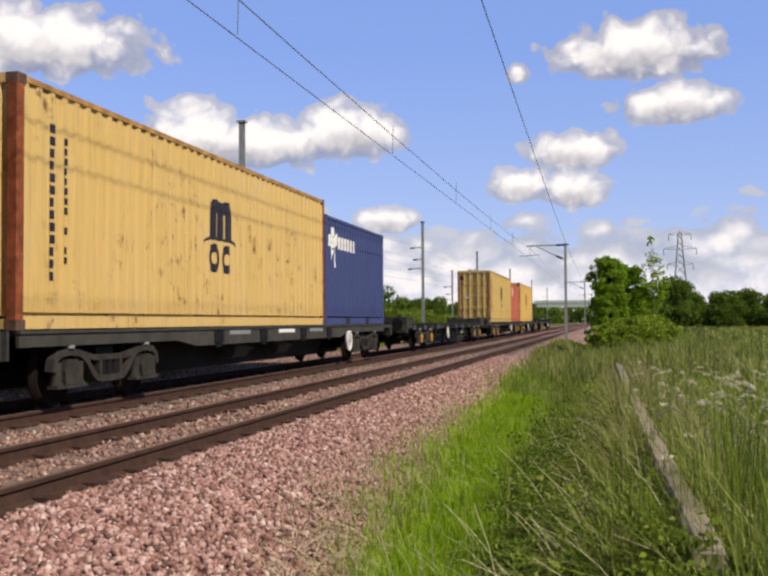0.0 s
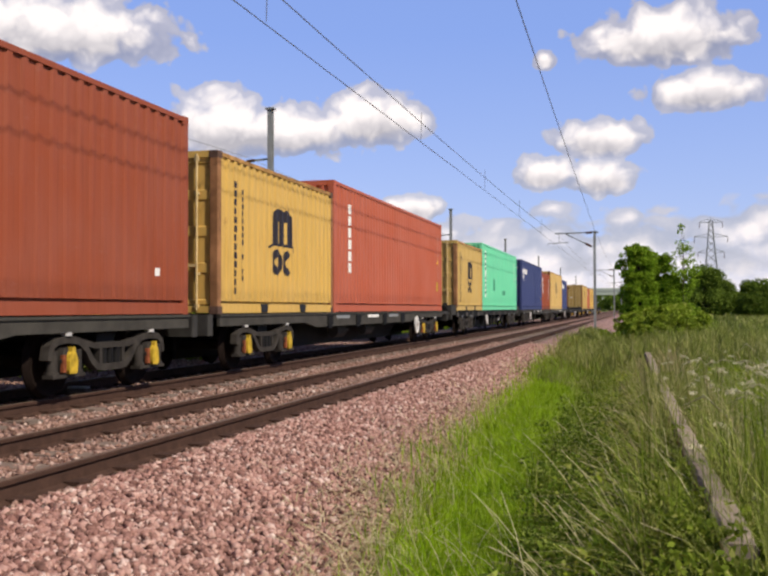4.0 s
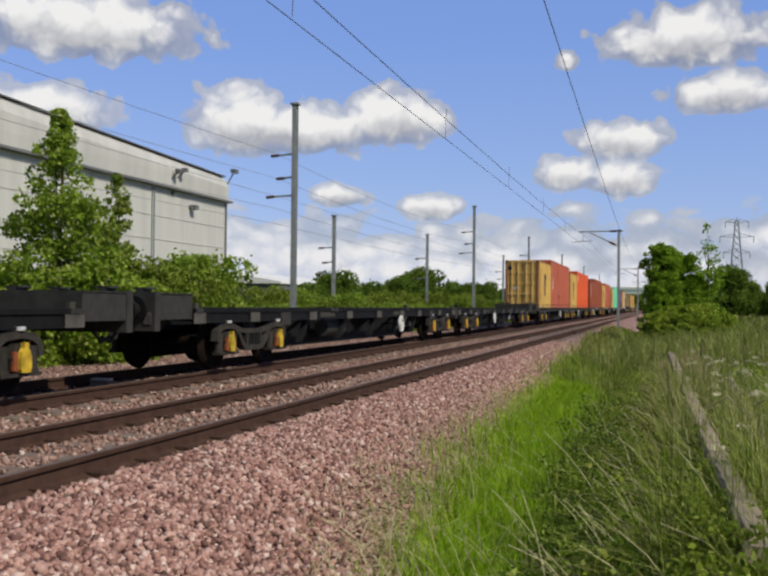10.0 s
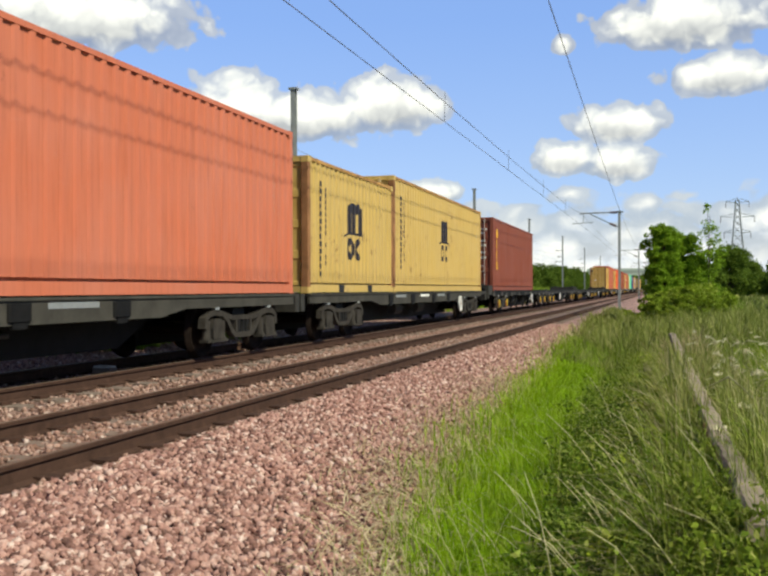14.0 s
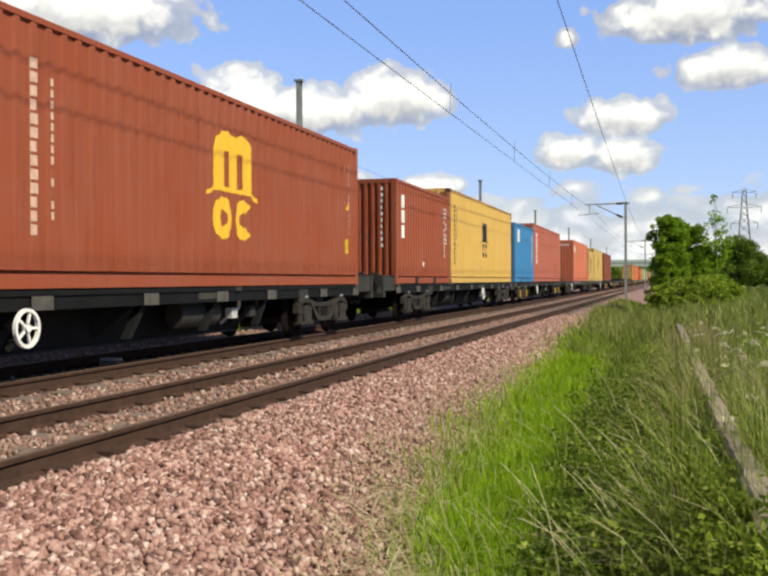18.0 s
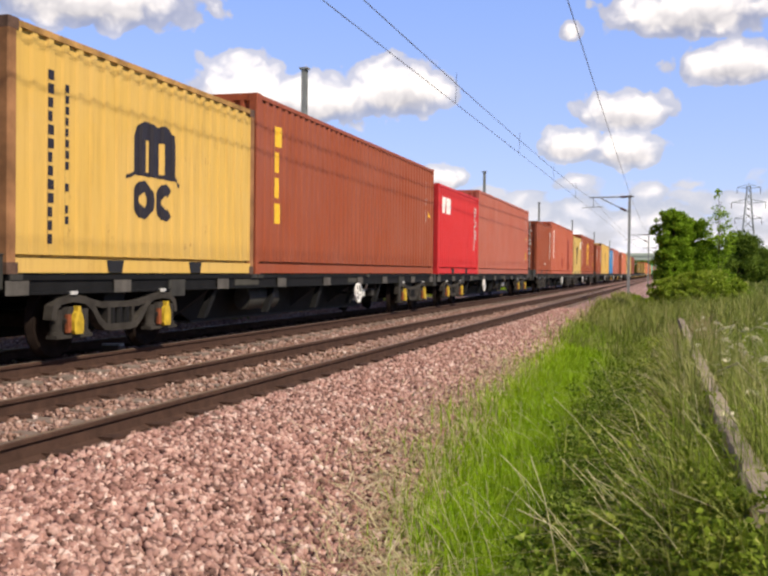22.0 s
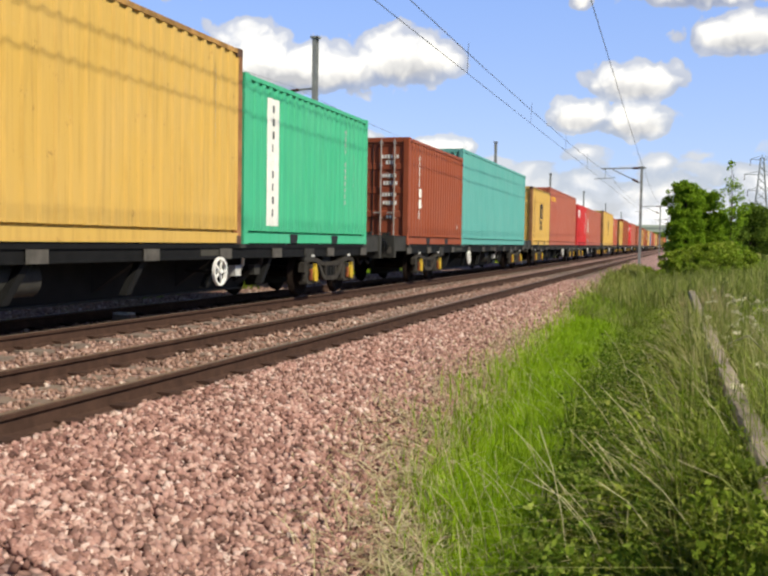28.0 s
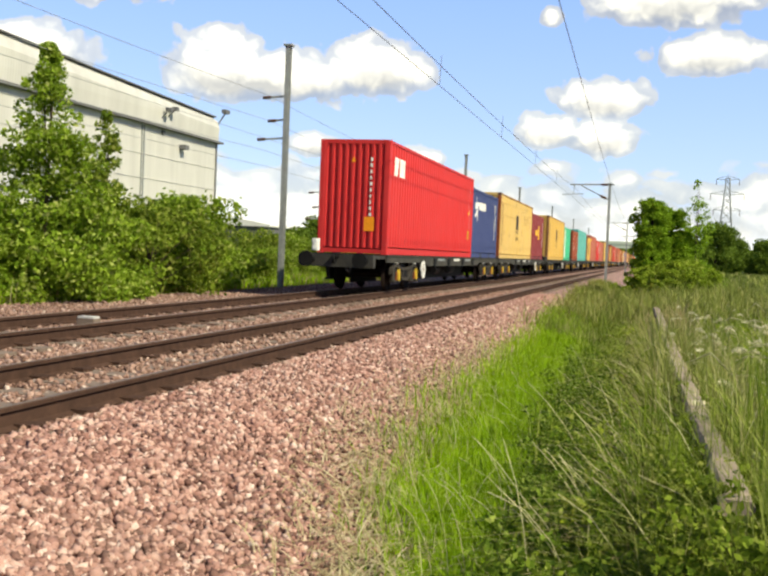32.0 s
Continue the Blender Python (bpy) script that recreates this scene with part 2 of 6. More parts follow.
def bed_material():
    m = Nodes("ballast_bed")
    vec = m.coords(jitter=False)
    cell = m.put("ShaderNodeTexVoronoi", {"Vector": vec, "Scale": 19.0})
    tone = m.ramp(m.put("ShaderNodeSeparateColor", {0: cell.outputs["Color"]}).outputs[0],
                  [(0.0, (0.20, 0.115, 0.095)), (0.5, (0.40, 0.25, 0.215)), (1.0, (0.56, 0.40, 0.36))])
    x = m.put("ShaderNodeSeparateXYZ", {0: m.put("ShaderNodeTexCoord").outputs["Object"]}).outputs[0]
    old = m.math("SUBTRACT", 1.0, m.step(x, -3.9, -3.0))
    col = m.mix(m.math("MULTIPLY", old, 0.4), tone, (0.26, 0.175, 0.135))
    # Gaps between the stones are darkened here, their shade put into the colour.
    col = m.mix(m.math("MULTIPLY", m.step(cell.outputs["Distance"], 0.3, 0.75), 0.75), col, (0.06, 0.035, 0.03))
    m.bump(m.math("SUBTRACT", 1.0, cell.outputs["Distance"]), 0.9, 0.04)
    return m.done(col, 0.9, 0.0, 0.1)


BED = bed_material()


def ground_material():
    m = Nodes("rough_ground")
    vec = m.coords(jitter=False)
    big = m.noise(vec, 0.15, 5)
    mid = m.noise(vec, 1.6, 5)
    fine = m.noise(vec, 14.0, 4)
    col = m.mix(m.step(big, 0.35, 0.65), (0.075, 0.13, 0.022), (0.13, 0.17, 0.04))
    col = m.mix(m.math("MULTIPLY", m.step(mid, 0.45, 0.7), 0.6), col, (0.17, 0.145, 0.06))
    col = m.mix(m.math("MULTIPLY", m.step(fine, 0.4, 0.7), 0.5), col, (0.05, 0.07, 0.015))
    m.bump(fine, 0.6, 0.08)
    return m.done(col, 0.95, 0.0, 0.05)


GROUND = ground_material()


def leaf_material(name, dark, light, dry=None):
    m = Nodes(name)
    rnd = m.put("ShaderNodeNewGeometry").outputs["Random Per Island"]
    stops = [(0.0, dark), (0.75, light)]
    if dry:
        stops.append((1.0, dry))
    col = m.ramp(rnd, stops)
    vec = m.coords()
    col = m.mix(m.math("MULTIPLY", m.step(m.noise(vec, 0.9, 3), 0.4, 0.7), 0.25), col, dark)
    m.done(col, 0.7, 0.0, 0.06)
    thin = m.put("ShaderNodeBsdfTranslucent", {"Color": m.mix(0.5, col, light)})
    both = m.put("ShaderNodeMixShader", {0: 0.38, 1: m.bsdf.outputs[0], 2: thin.outputs[0]})
    m.feed(m.n["Material Output"].inputs[0], both)
    return m.mat


PLUME = leaf_material("seed_plumes", (0.32, 0.32, 0.18), (0.56, 0.54, 0.36))
LEAF_FRESH = leaf_material("fresh_leaves", (0.10, 0.185, 0.014), (0.27, 0.38, 0.04), (0.46, 0.50, 0.16))
LEAF_MID = leaf_material("shrub_leaves", (0.075, 0.13, 0.013), (0.215, 0.29, 0.033), (0.36, 0.38, 0.10))
LEAF_DARK = leaf_material("dark_leaves", (0.05, 0.095, 0.014), (0.15, 0.225, 0.032))
LEAF_TREE = leaf_material("hedge_leaves", (0.10, 0.19, 0.014), (0.27, 0.42, 0.035))
LEAF_BRAMBLE = leaf_material("bramble_leaves", (0.10, 0.175, 0.014), (0.30, 0.40, 0.04), (0.42, 0.46, 0.10))
LEAF_NETTLE = leaf_material("nettle_leaves", (0.030, 0.065, 0.008), (0.18, 0.285, 0.032), (0.42, 0.50, 0.11))
LEAF_LIME = leaf_material("lime_bramble_leaves", (0.14, 0.22, 0.012), (0.36, 0.46, 0.035), (0.50, 0.50, 0.10))
GRASS_BRIGHT = leaf_material("bright_grass", (0.16, 0.30, 0.010), (0.31, 0.48, 0.022), (0.40, 0.48, 0.09))
# Wide ramp: shade between the blades and bright highlights put into blade colour.
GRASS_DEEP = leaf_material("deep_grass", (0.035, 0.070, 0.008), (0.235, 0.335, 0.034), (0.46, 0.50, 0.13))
GRASS_DRY = leaf_material("dry_grass", (0.22, 0.19, 0.08), (0.40, 0.35, 0.17), (0.56, 0.50, 0.30))
GRASS_FIELD = leaf_material("field_grass", (0.115, 0.155, 0.030), (0.28, 0.32, 0.08), (0.48, 0.45, 0.20))
STRAW_PALE = leaf_material("strewn_straw", (0.30, 0.25, 0.13), (0.60, 0.53, 0.34), (0.75, 0.68, 0.48))
FLOWER = leaf_material("cream_flowers", (0.55, 0.52, 0.34), (0.80, 0.76, 0.55))


def cladding_material():
    m = Nodes("grey_cladding")
    vec = m.coords(jitter=False)
    sep = m.put("ShaderNodeSeparateXYZ", {0: vec})
    wave = m.math("SINE", m.math("MULTIPLY", sep.outputs[1], 21.0))
    stain = m.noise(m.coords((1.0, 0.6, 0.06), False), 1.0, 5)
    col = m.mix(m.step(stain, 0.35, 0.7), (0.46, 0.455, 0.42), (0.56, 0.555, 0.51))
    m.bump(wave, 0.13, 0.03)
    return m.done(col, 0.5, 0.0, 0.4)


CLADDING = cladding_material()
GUTTER = mottled("dark_gutter", (0.13, 0.13, 0.13), 0.5, 0.2, 3)

# ---- mesh helpers ----
BOX_FACES = ((0, 3, 2, 1), (4, 5, 6, 7), (0, 1, 5, 4), (1, 2, 6, 5), (2, 3, 7, 6), (3, 0, 4, 7))


class Form:
    """Gathers pieces of one mesh."""

    def __init__(self):
        self.v, self.f, self.smooth = [], [], []

    def add(self, verts, faces, smooth=False):
        k = len(self.v)
        self.v += [tuple(p) for p in verts]
        self.f += [tuple(i + k for i in f) for f in faces]
        self.smooth += [smooth] * len(faces)
        return self

    def box(self, x0, x1, y0, y1, z0, z1, c=0.0):
        """A box, its edges along z cut by c."""
        if c <= 0:
            return self.add([(x0, y0, z0), (x1, y0, z0), (x1, y1, z0), (x0, y1, z0), (x0, y0, z1), (x1, y0, z1), (x1, y1, z1), (x0, y1, z1)], BOX_FACES)
        ring = [(x0 + c, y0), (x1 - c, y0), (x1, y0 + c), (x1, y1 - c), (x1 - c, y1), (x0 + c, y1), (x0, y1 - c), (x0, y0 + c)]
        return self.prism_z(ring, z0, z1)

    def prism_z(self, ring, z0, z1):
        n = len(ring)
        vs = [(x, y, z0) for x, y in ring] + [(x, y, z1) for x, y in ring]
        fs = [tuple(range(n - 1, -1, -1)), tuple(range(n, 2 * n))] + [(i, (i + 1) % n, n + (i + 1) % n, n + i) for i in range(n)]
        return self.add(vs, fs)

    def prism_x(self, ring, x0, x1):
        """ring: (y, z)."""
        n = len(ring)
        vs = [(x0, y, z) for y, z in ring] + [(x1, y, z) for y, z in ring]
        fs = [tuple(range(n - 1, -1, -1)), tuple(range(n, 2 * n))] + [(i, (i + 1) % n, n + (i + 1) % n, n + i) for i in range(n)]
        return self.add(vs, fs)

    def prism_y(self, ring, y0, y1):
        """ring: (x, z)."""
        n = len(ring)
        vs = [(x, y0, z) for x, z in ring] + [(x, y1, z) for x, z in ring]
        fs = [tuple(range(n)), tuple(range(2 * n - 1, n - 1, -1))] + [(i, n + i, n + (i + 1) % n, (i + 1) % n) for i in range(n)]
        return self.add(vs, fs)

    def tube(self, a, b, r0, r1=None, n=8, caps=True):
        a, b = Vector(a), Vector(b)
        r1 = r0 if r1 is None else r1
        q = (b - a).to_track_quat("Z", "Y")
        vs = []
        for p, r in ((a, r0), (b, r1)):
            for i in range(n):
                w = 2 * math.pi * i / n
                vs.append(p + q @ Vector((r * math.cos(w), r * math.sin(w), 0)))
        self.add(vs, [(i, (i + 1) % n, n + (i + 1) % n, n + i) for i in range(n)], True)
        if caps:
            self.add([vs[i] for i in range(n)], [tuple(range(n - 1, -1, -1))])
            self.add([vs[n + i] for i in range(n)], [tuple(range(n))])
        return self

    def beam(self, a, b, w, h):
        """A bar of width w and height h from a to b."""
        a, b = Vector(a), Vector(b)
        d = (b - a).normalized()
        side = d.cross(Vector((0, 0, 1)))
        side = side.normalized() if side.length > 1e-4 else Vector((1, 0, 0))
        up = side.cross(d)
        vs = []
        for p in (a, b):
            for sx, sz in ((-1, -1), (1, -1), (1, 1), (-1, 1)):
                vs.append(p + side * (sx * w / 2) + up * (sz * h / 2))
        return self.add(vs, ((0, 1, 2, 3), (7, 6, 5, 4), (0, 4, 5, 1), (1, 5, 6, 2), (2, 6, 7, 3), (3, 7, 4, 0)))

    def ring_x(self, x0, x1, cy, cz, r_out, r_in, n=20, a0=0.0, a1=360.0):
        """A flat ring (or arc) whose axis is x."""
        full = a1 - a0 >= 359.9
        m = n if full else n + 1
        vs = []
        for i in range(m):
            w = radians(a0 + (a1 - a0) * i / n)
            for x in (x0, x1):
                for r in (r_out, r_in):
                    vs.append((x, cy + r * math.cos(w), cz + r * math.sin(w)))
        fs = []
        for i in range(n):
            a, b = 4 * i, 4 * ((i + 1) % m)
            fs += [(a, b, b + 1, a + 1), (a + 2, a + 3, b + 3, b + 2), (a, a + 2, b + 2, b), (a + 1, b + 1, b + 3, a + 3)]
        return self.add(vs, fs)

    def mesh(self, name, mat=None):
        me = bpy.data.meshes.new(name)
        me.from_pydata(self.v, [], self.f)
        if any(self.smooth):
            me.polygons.foreach_set("use_smooth", self.smooth)
        if mat:
            me.materials.append(mat)
        me.validate()
        return me


def part(name, form, mat, parent=None, label=""):
    """One mesh object under a thing or part. form: a Form or a ready mesh."""
    if isinstance(form, Form):
        form = form.mesh(name, mat)
    ob = new(name, form)
    if mat and (not form.materials or form.materials[0] != mat):
        if not form.materials:
            form.materials.append(mat)
        ob.material_slots[0].link = "OBJECT"
        ob.material_slots[0].material = mat
    if parent:
        ob.parent = parent
    if label:
        ob["label"] = label
    return ob


def soup(name, co, faces_per, quads, mat):
    """A mesh from arrays: co (n, k, 3) and one face pattern repeated n times."""
    n, k, _ = co.shape
    quads = np.asarray(quads, dtype=np.int32)
    idx = (quads[None] + (np.arange(n, dtype=np.int32) * k)[:, None, None]).reshape(-1)
    nf, sides = n * len(quads), quads.shape[1]
    me = bpy.data.meshes.new(name)
    me.vertices.add(n * k)
    me.vertices.foreach_set("co", np.ascontiguousarray(co, dtype=np.float32).reshape(-1))
    me.loops.add(nf * sides)
    me.loops.foreach_set("vertex_index", idx)
    me.polygons.add(nf)
    me.polygons.foreach_set("loop_start", np.arange(nf, dtype=np.int32) * sides)
    me.materials.append(mat)
    me.update(calc_edges=True)
    return me


# ---- ground ----
PROFILE = [(-1500, -0.9), (-60, -0.8), (-16, -0.7), (-10.3, -0.62), (-3.0, -0.70), (-1.6, -0.68), (-0.75, -0.80), (-0.2, -0.66), (0.8, -0.50), (3.0, -0.45), (12, -0.5), (60, -0.6), (1500, -0.9)]


def height_at(x):
    for (x0, z0), (x1, z1) in zip(PROFILE, PROFILE[1:]):
        if x <= x1:
            return z0 + (z1 - z0) * (x - x0) / (x1 - x0)
    return PROFILE[-1][1]


def sheet(name, xz, ys, mat, lift=None):
    form = Form()
    n = len(xz)
    vs = [(x, y, z + (lift(x, y) if lift else 0.0)) for y in ys for x, z in xz]
    fs = [(j * n + i, j * n + i + 1, (j + 1) * n + i + 1, (j + 1) * n + i) for j in range(len(ys) - 1) for i in range(n - 1)]
    form.add(vs, fs, True)
    return part(name, form, mat)


ground = sheet("ground", PROFILE, [-300, -40, -5] + [i * 1.5 for i in range(0, 40)] + [70, 100, 150, 250, 500, 1000, 2200], GROUND,
               lambda x, y: 0.05 * noise.noise((x * 0.7, y * 0.7, 0)) if -3 < x < 20 else 0.0)
tagged(ground, "rough grassy lineside ground beside the ballast", "ground", kind="structure")
BALLAST = [(-13.3, -0.68), (-12.6, -0.42), (-11.9, -0.255), (-9.25, -0.20), (-8.10, -0.145), (-6.65, -0.145), (-5.9, -0.19), (-5.15, -0.165), (-3.87, -0.165), (-3.05, -0.175), (-2.75, -0.24), (-1.45, -0.72)]
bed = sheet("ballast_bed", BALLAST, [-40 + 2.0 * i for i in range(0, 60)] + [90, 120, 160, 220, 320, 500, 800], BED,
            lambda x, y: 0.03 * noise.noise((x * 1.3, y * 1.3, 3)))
tagged(bed, "bed of pink and brown crushed granite under two tracks", "ballast", kind="structure")

# ---- tracks ----
NEAR_X, FAR_X = -4.49, -7.31
GAUGE = {NEAR_X: 0.622, FAR_X: 0.645}
FAR_Z = 0.03
RAIL_RING = [(-0.07, -0.159), (0.07, -0.159), (0.07, -0.148), (0.012, -0.128), (0.009, -0.045), (0.034, -0.034), (0.036, -0.008), (0.028, -0.001),
             (-0.028, -0.001), (-0.036, -0.008), (-0.034, -0.034), (-0.009, -0.045), (-0.012, -0.128), (-0.07, -0.148)]
RAIL_RING = [(x * 0.9, z) for x, z in RAIL_RING]


def build_track(cx, y_near, y_far, label):
    track = tagged(new("railway_track"), label, "railway track", "tracks")
    track.location = (cx, 0, FAR_Z if cx == FAR_X else 0.0)
    half = GAUGE[cx]
    for sx in (-half, half):
        rail = part("rail", Form().prism_y([(sx + x, z) for x, z in RAIL_RING], -40, 800), RAIL_RUST, track)
        part("railhead", Form().box(sx - 0.024, sx + 0.024, -40, 800, -0.004, 0.0), RAIL_TOP, rail, "polished running surface")
    block = Form().box(-1.03, 1.03, -0.13, 0.13, -0.36, -0.155, 0.02).mesh("sleeper")
    clip = Form().box(-0.165, 0.165, -0.075, 0.075, -0.156, -0.122, 0.03).mesh("rail_clip")
    y = y_near
    while y < y_far:
        sleeper = part("sleeper", block, CONCRETE, track)
        sleeper.location = (0, y, 0.008 * noise.noise((y, cx, 0)))
        for sx in (-half, half):
            part("rail_clip", clip, RAIL_RUST, sleeper).location = (sx, 0, 0)
        y += 0.65
    return track


build_track(NEAR_X, -4.9, 75, "near railway track with rusty rails on concrete sleepers")
build_track(FAR_X, -4.9, 60, "far railway track carrying the freight train")

marker = tagged(new("track_marker"), "low concrete block with a white top between the rails", "track marker")
marker.location = (-7.60, 12.35, 0.0)
part("block", Form().box(-0.15, 0.15, -0.09, 0.09, -0.20, -0.035, 0.02), CONCRETE, marker)
# The plate's white is toned down to stand for shade under the train.
part("top_plate", Form().box(-0.14, 0.14, -0.08, 0.08, -0.035, -0.01, 0.02), DIM_PLATE, marker, "white top plate, dimmed for the shade under the train")

STONE_FACES = [(0, 2, 1), (0, 3, 2), (4, 5, 6), (4, 6, 7), (0, 1, 5), (0, 5, 4), (1, 2, 6), (1, 6, 5), (2, 3, 7), (2, 7, 6), (3, 0, 4), (3, 4, 7)]
CUBE = np.array([(-1, -1, -1), (1, -1, -1), (1, 1, -1), (-1, 1, -1), (-1, -1, 1), (1, -1, 1), (1, 1, 1), (-1, 1, 1)], dtype=float)


def bed_height(x):
    xs, zs = zip(*BALLAST)
    return np.interp(x, xs, zs)


def spin(n, rng):
    """n random rotations."""
    q = rng.normal(size=(n, 4))
    q /= np.linalg.norm(q, axis=1)[:, None]
    w, x, y, z = q.T
    return np.stack([1 - 2 * (y * y + z * z), 2 * (x * y - z * w), 2 * (x * z + y * w), 2 * (x * y + z * w), 1 - 2 * (x * x + z * z), 2 * (y * z - x * w),
                     2 * (x * z - y * w), 2 * (y * z + x * w), 1 - 2 * (x * x + y * y)], axis=1).reshape(n, 3, 3)


def stones(name, label, x0, x1, y0, y1, n, size, mat, seed, skip=None, edge=None):
    rng = np.random.default_rng(seed)
    u = rng.random(n)
    y = y0 + (y1 - y0) * u ** 1.7
    x = x0 + (x1 - x0) * rng.random(n)
    keep = np.ones(n, bool)
    if skip is not None:
        keep &= ~skip(x, y)
    if edge is not None:
        keep &= x < edge(y) + rng.normal(0.05, 0.2, n)
    x, y = x[keep], y[keep]
    m = len(x)
    z = bed_height(x) + rng.uniform(-0.008, 0.022, m)
    r = size * rng.uniform(0.55, 1.25, m)
    shape = CUBE[None] * rng.uniform(0.42, 1.0, (m, 8, 3)) * rng.uniform(0.55, 1.12, (m, 1, 3))
    co = np.einsum("nij,nkj->nki", spin(m, rng), shape) * (r * 0.5)[:, None, None] + np.stack([x, y, z], 1)[:, None]
    ob = part(name, soup(name, co, 12, STONE_FACES, mat), mat)
    return tagged(ob, label, "ballast", kind="stuff")


def grass_edge(y):
    """Where the grass begins beside the ballast."""
    return np.interp(y, [3.5, 4.9, 5.9, 7.3, 10, 13, 20, 38, 60], [-0.9, -1.3, -1.65, -1.95, -2.1, -2.15, -2.3, -2.9, -3.0])


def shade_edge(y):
    """Where the bright grass gives way to the taller growth, coloured darker as shade."""
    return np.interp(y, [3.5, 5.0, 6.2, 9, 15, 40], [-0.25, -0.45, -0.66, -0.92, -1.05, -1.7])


def on_rails(x, y):
    hit = np.zeros(len(x), bool)
    for c in (NEAR_X, FAR_X):
        for s in (-GAUGE[c], GAUGE[c]):
            hit |= np.abs(x - c - s) < 0.085
        near = (np.abs(x - c) < 1.02) & (np.abs((y - 0.3 + 0.325) % 0.65 - 0.325) < 0.10)
        hit |= near & (np.abs(np.sin(x * 9.1 + y * 5.3)) > 0.88)
    return hit


stones("ballast_stones", "loose pink granite ballast on the shoulder", -3.72, -1.3, 3.5, 34, 64000, 0.050, PINK, 1, None, grass_edge)
stones("ballast_stones", "loose pink granite ballast beside the grass", -3.72, -1.45, -3.0, 3.5, 7000, 0.05, PINK, 3)
stones("ballast_stones", "dusty brown ballast between and beside the rails", -9.6, -3.6, 2.5, 36, 52000, 0.050, BROWN_STONE, 2, on_rails)
stones("ballast_stones", "dusty brown ballast beyond the far track", -12.5, -9.5, 5, 45, 14000, 0.050, BROWN_STONE, 4)

# ---- the train ----
SPEED_KNOTS = [(0, -0.00), (2, 32.50), (4, 65.70), (6, 98.82), (8, 131.94), (10, 164.89), (12, 197.75), (14, 230.52), (16, 263.27), (18, 296.24), (20, 329.09), (22, 361.96), (24, 394.76), (26, 427.19), (28, 459.11), (30, 491.08), (32, 522.59)]
MOVING = []
WHEELS = []


def gone(t):
    """How far the train has run at t seconds."""
    return float(np.interp(t, [k for k, _ in SPEED_KNOTS], [v for _, v in SPEED_KNOTS]))


def travel(thing, s, z):
    thing.matrix_basis = pose(FAR_X, s, z)
    MOVING.append((thing, s, z))


# containers
W = 1.86
MESHES = {}


BOGIE_PARTS = {"bogie", "side_frame", "spring_nest", "axlebox", "axlebox_cover", "axle_keep", "grease_cap", "wheelset", "wheel_rim"}
FRAME_PARTS = {"load_bracket", "side_sill", "deep_side_sill", "sill_flange", "centre_girder", "deep_centre_girder", "outrigger", "web_plate", "data_panel", "wide_data_panel", "support_bracket", "cover_plate",
               "bottom_plate", "cross_member", "air_tank", "valve_pipe", "container_bracket", "deck_plate", "brake_cylinder", "headstock", "end_platform", "handbrake_shaft"}


def shared(key, build):
    """One mesh for all alike parts; wagon frames are as narrow as the loads they carry."""
    if key not in MESHES:
        form = build()
        k = 0.87 if key[0] in BOGIE_PARTS else 0.768 if key[0] in FRAME_PARTS else 1.0
        if k != 1.0:
            form.v = [(x * k, y, z) for x, y, z in form.v]
        MESHES[key] = form.mesh(key[0])
    return MESHES[key]


def corrugated(L, H):
    form = Form()
    y0, y1, z0, z1 = -L / 2 + 0.14, L / 2 - 0.14, 0.205, H - 0.075
    n = round((y1 - y0) / 0.28)
    p = (y1 - y0) / n
    vs = []
    for i in range(n):
        y = y0 + i * p
        for dy, dx in ((0.0, 0.0), (0.30, 0.0), (0.40, -0.029), (0.90, -0.029)):
            vs.append((W / 2 - 0.012 + dx, y + dy * p))
    vs.append((W / 2 - 0.012, y1))
    m = len(vs)
    verts = [(x, y, z0) for x, y in vs] + [(x, y, z1) for x, y in vs]
    return form.add(verts, [(i, i + 1, m + i + 1, m + i) for i in range(m - 1)])


FOLD = ((0.0, 0.0), (0.30, 0.0), (0.40, -0.029), (0.90, -0.029), (1.0, 0.0))


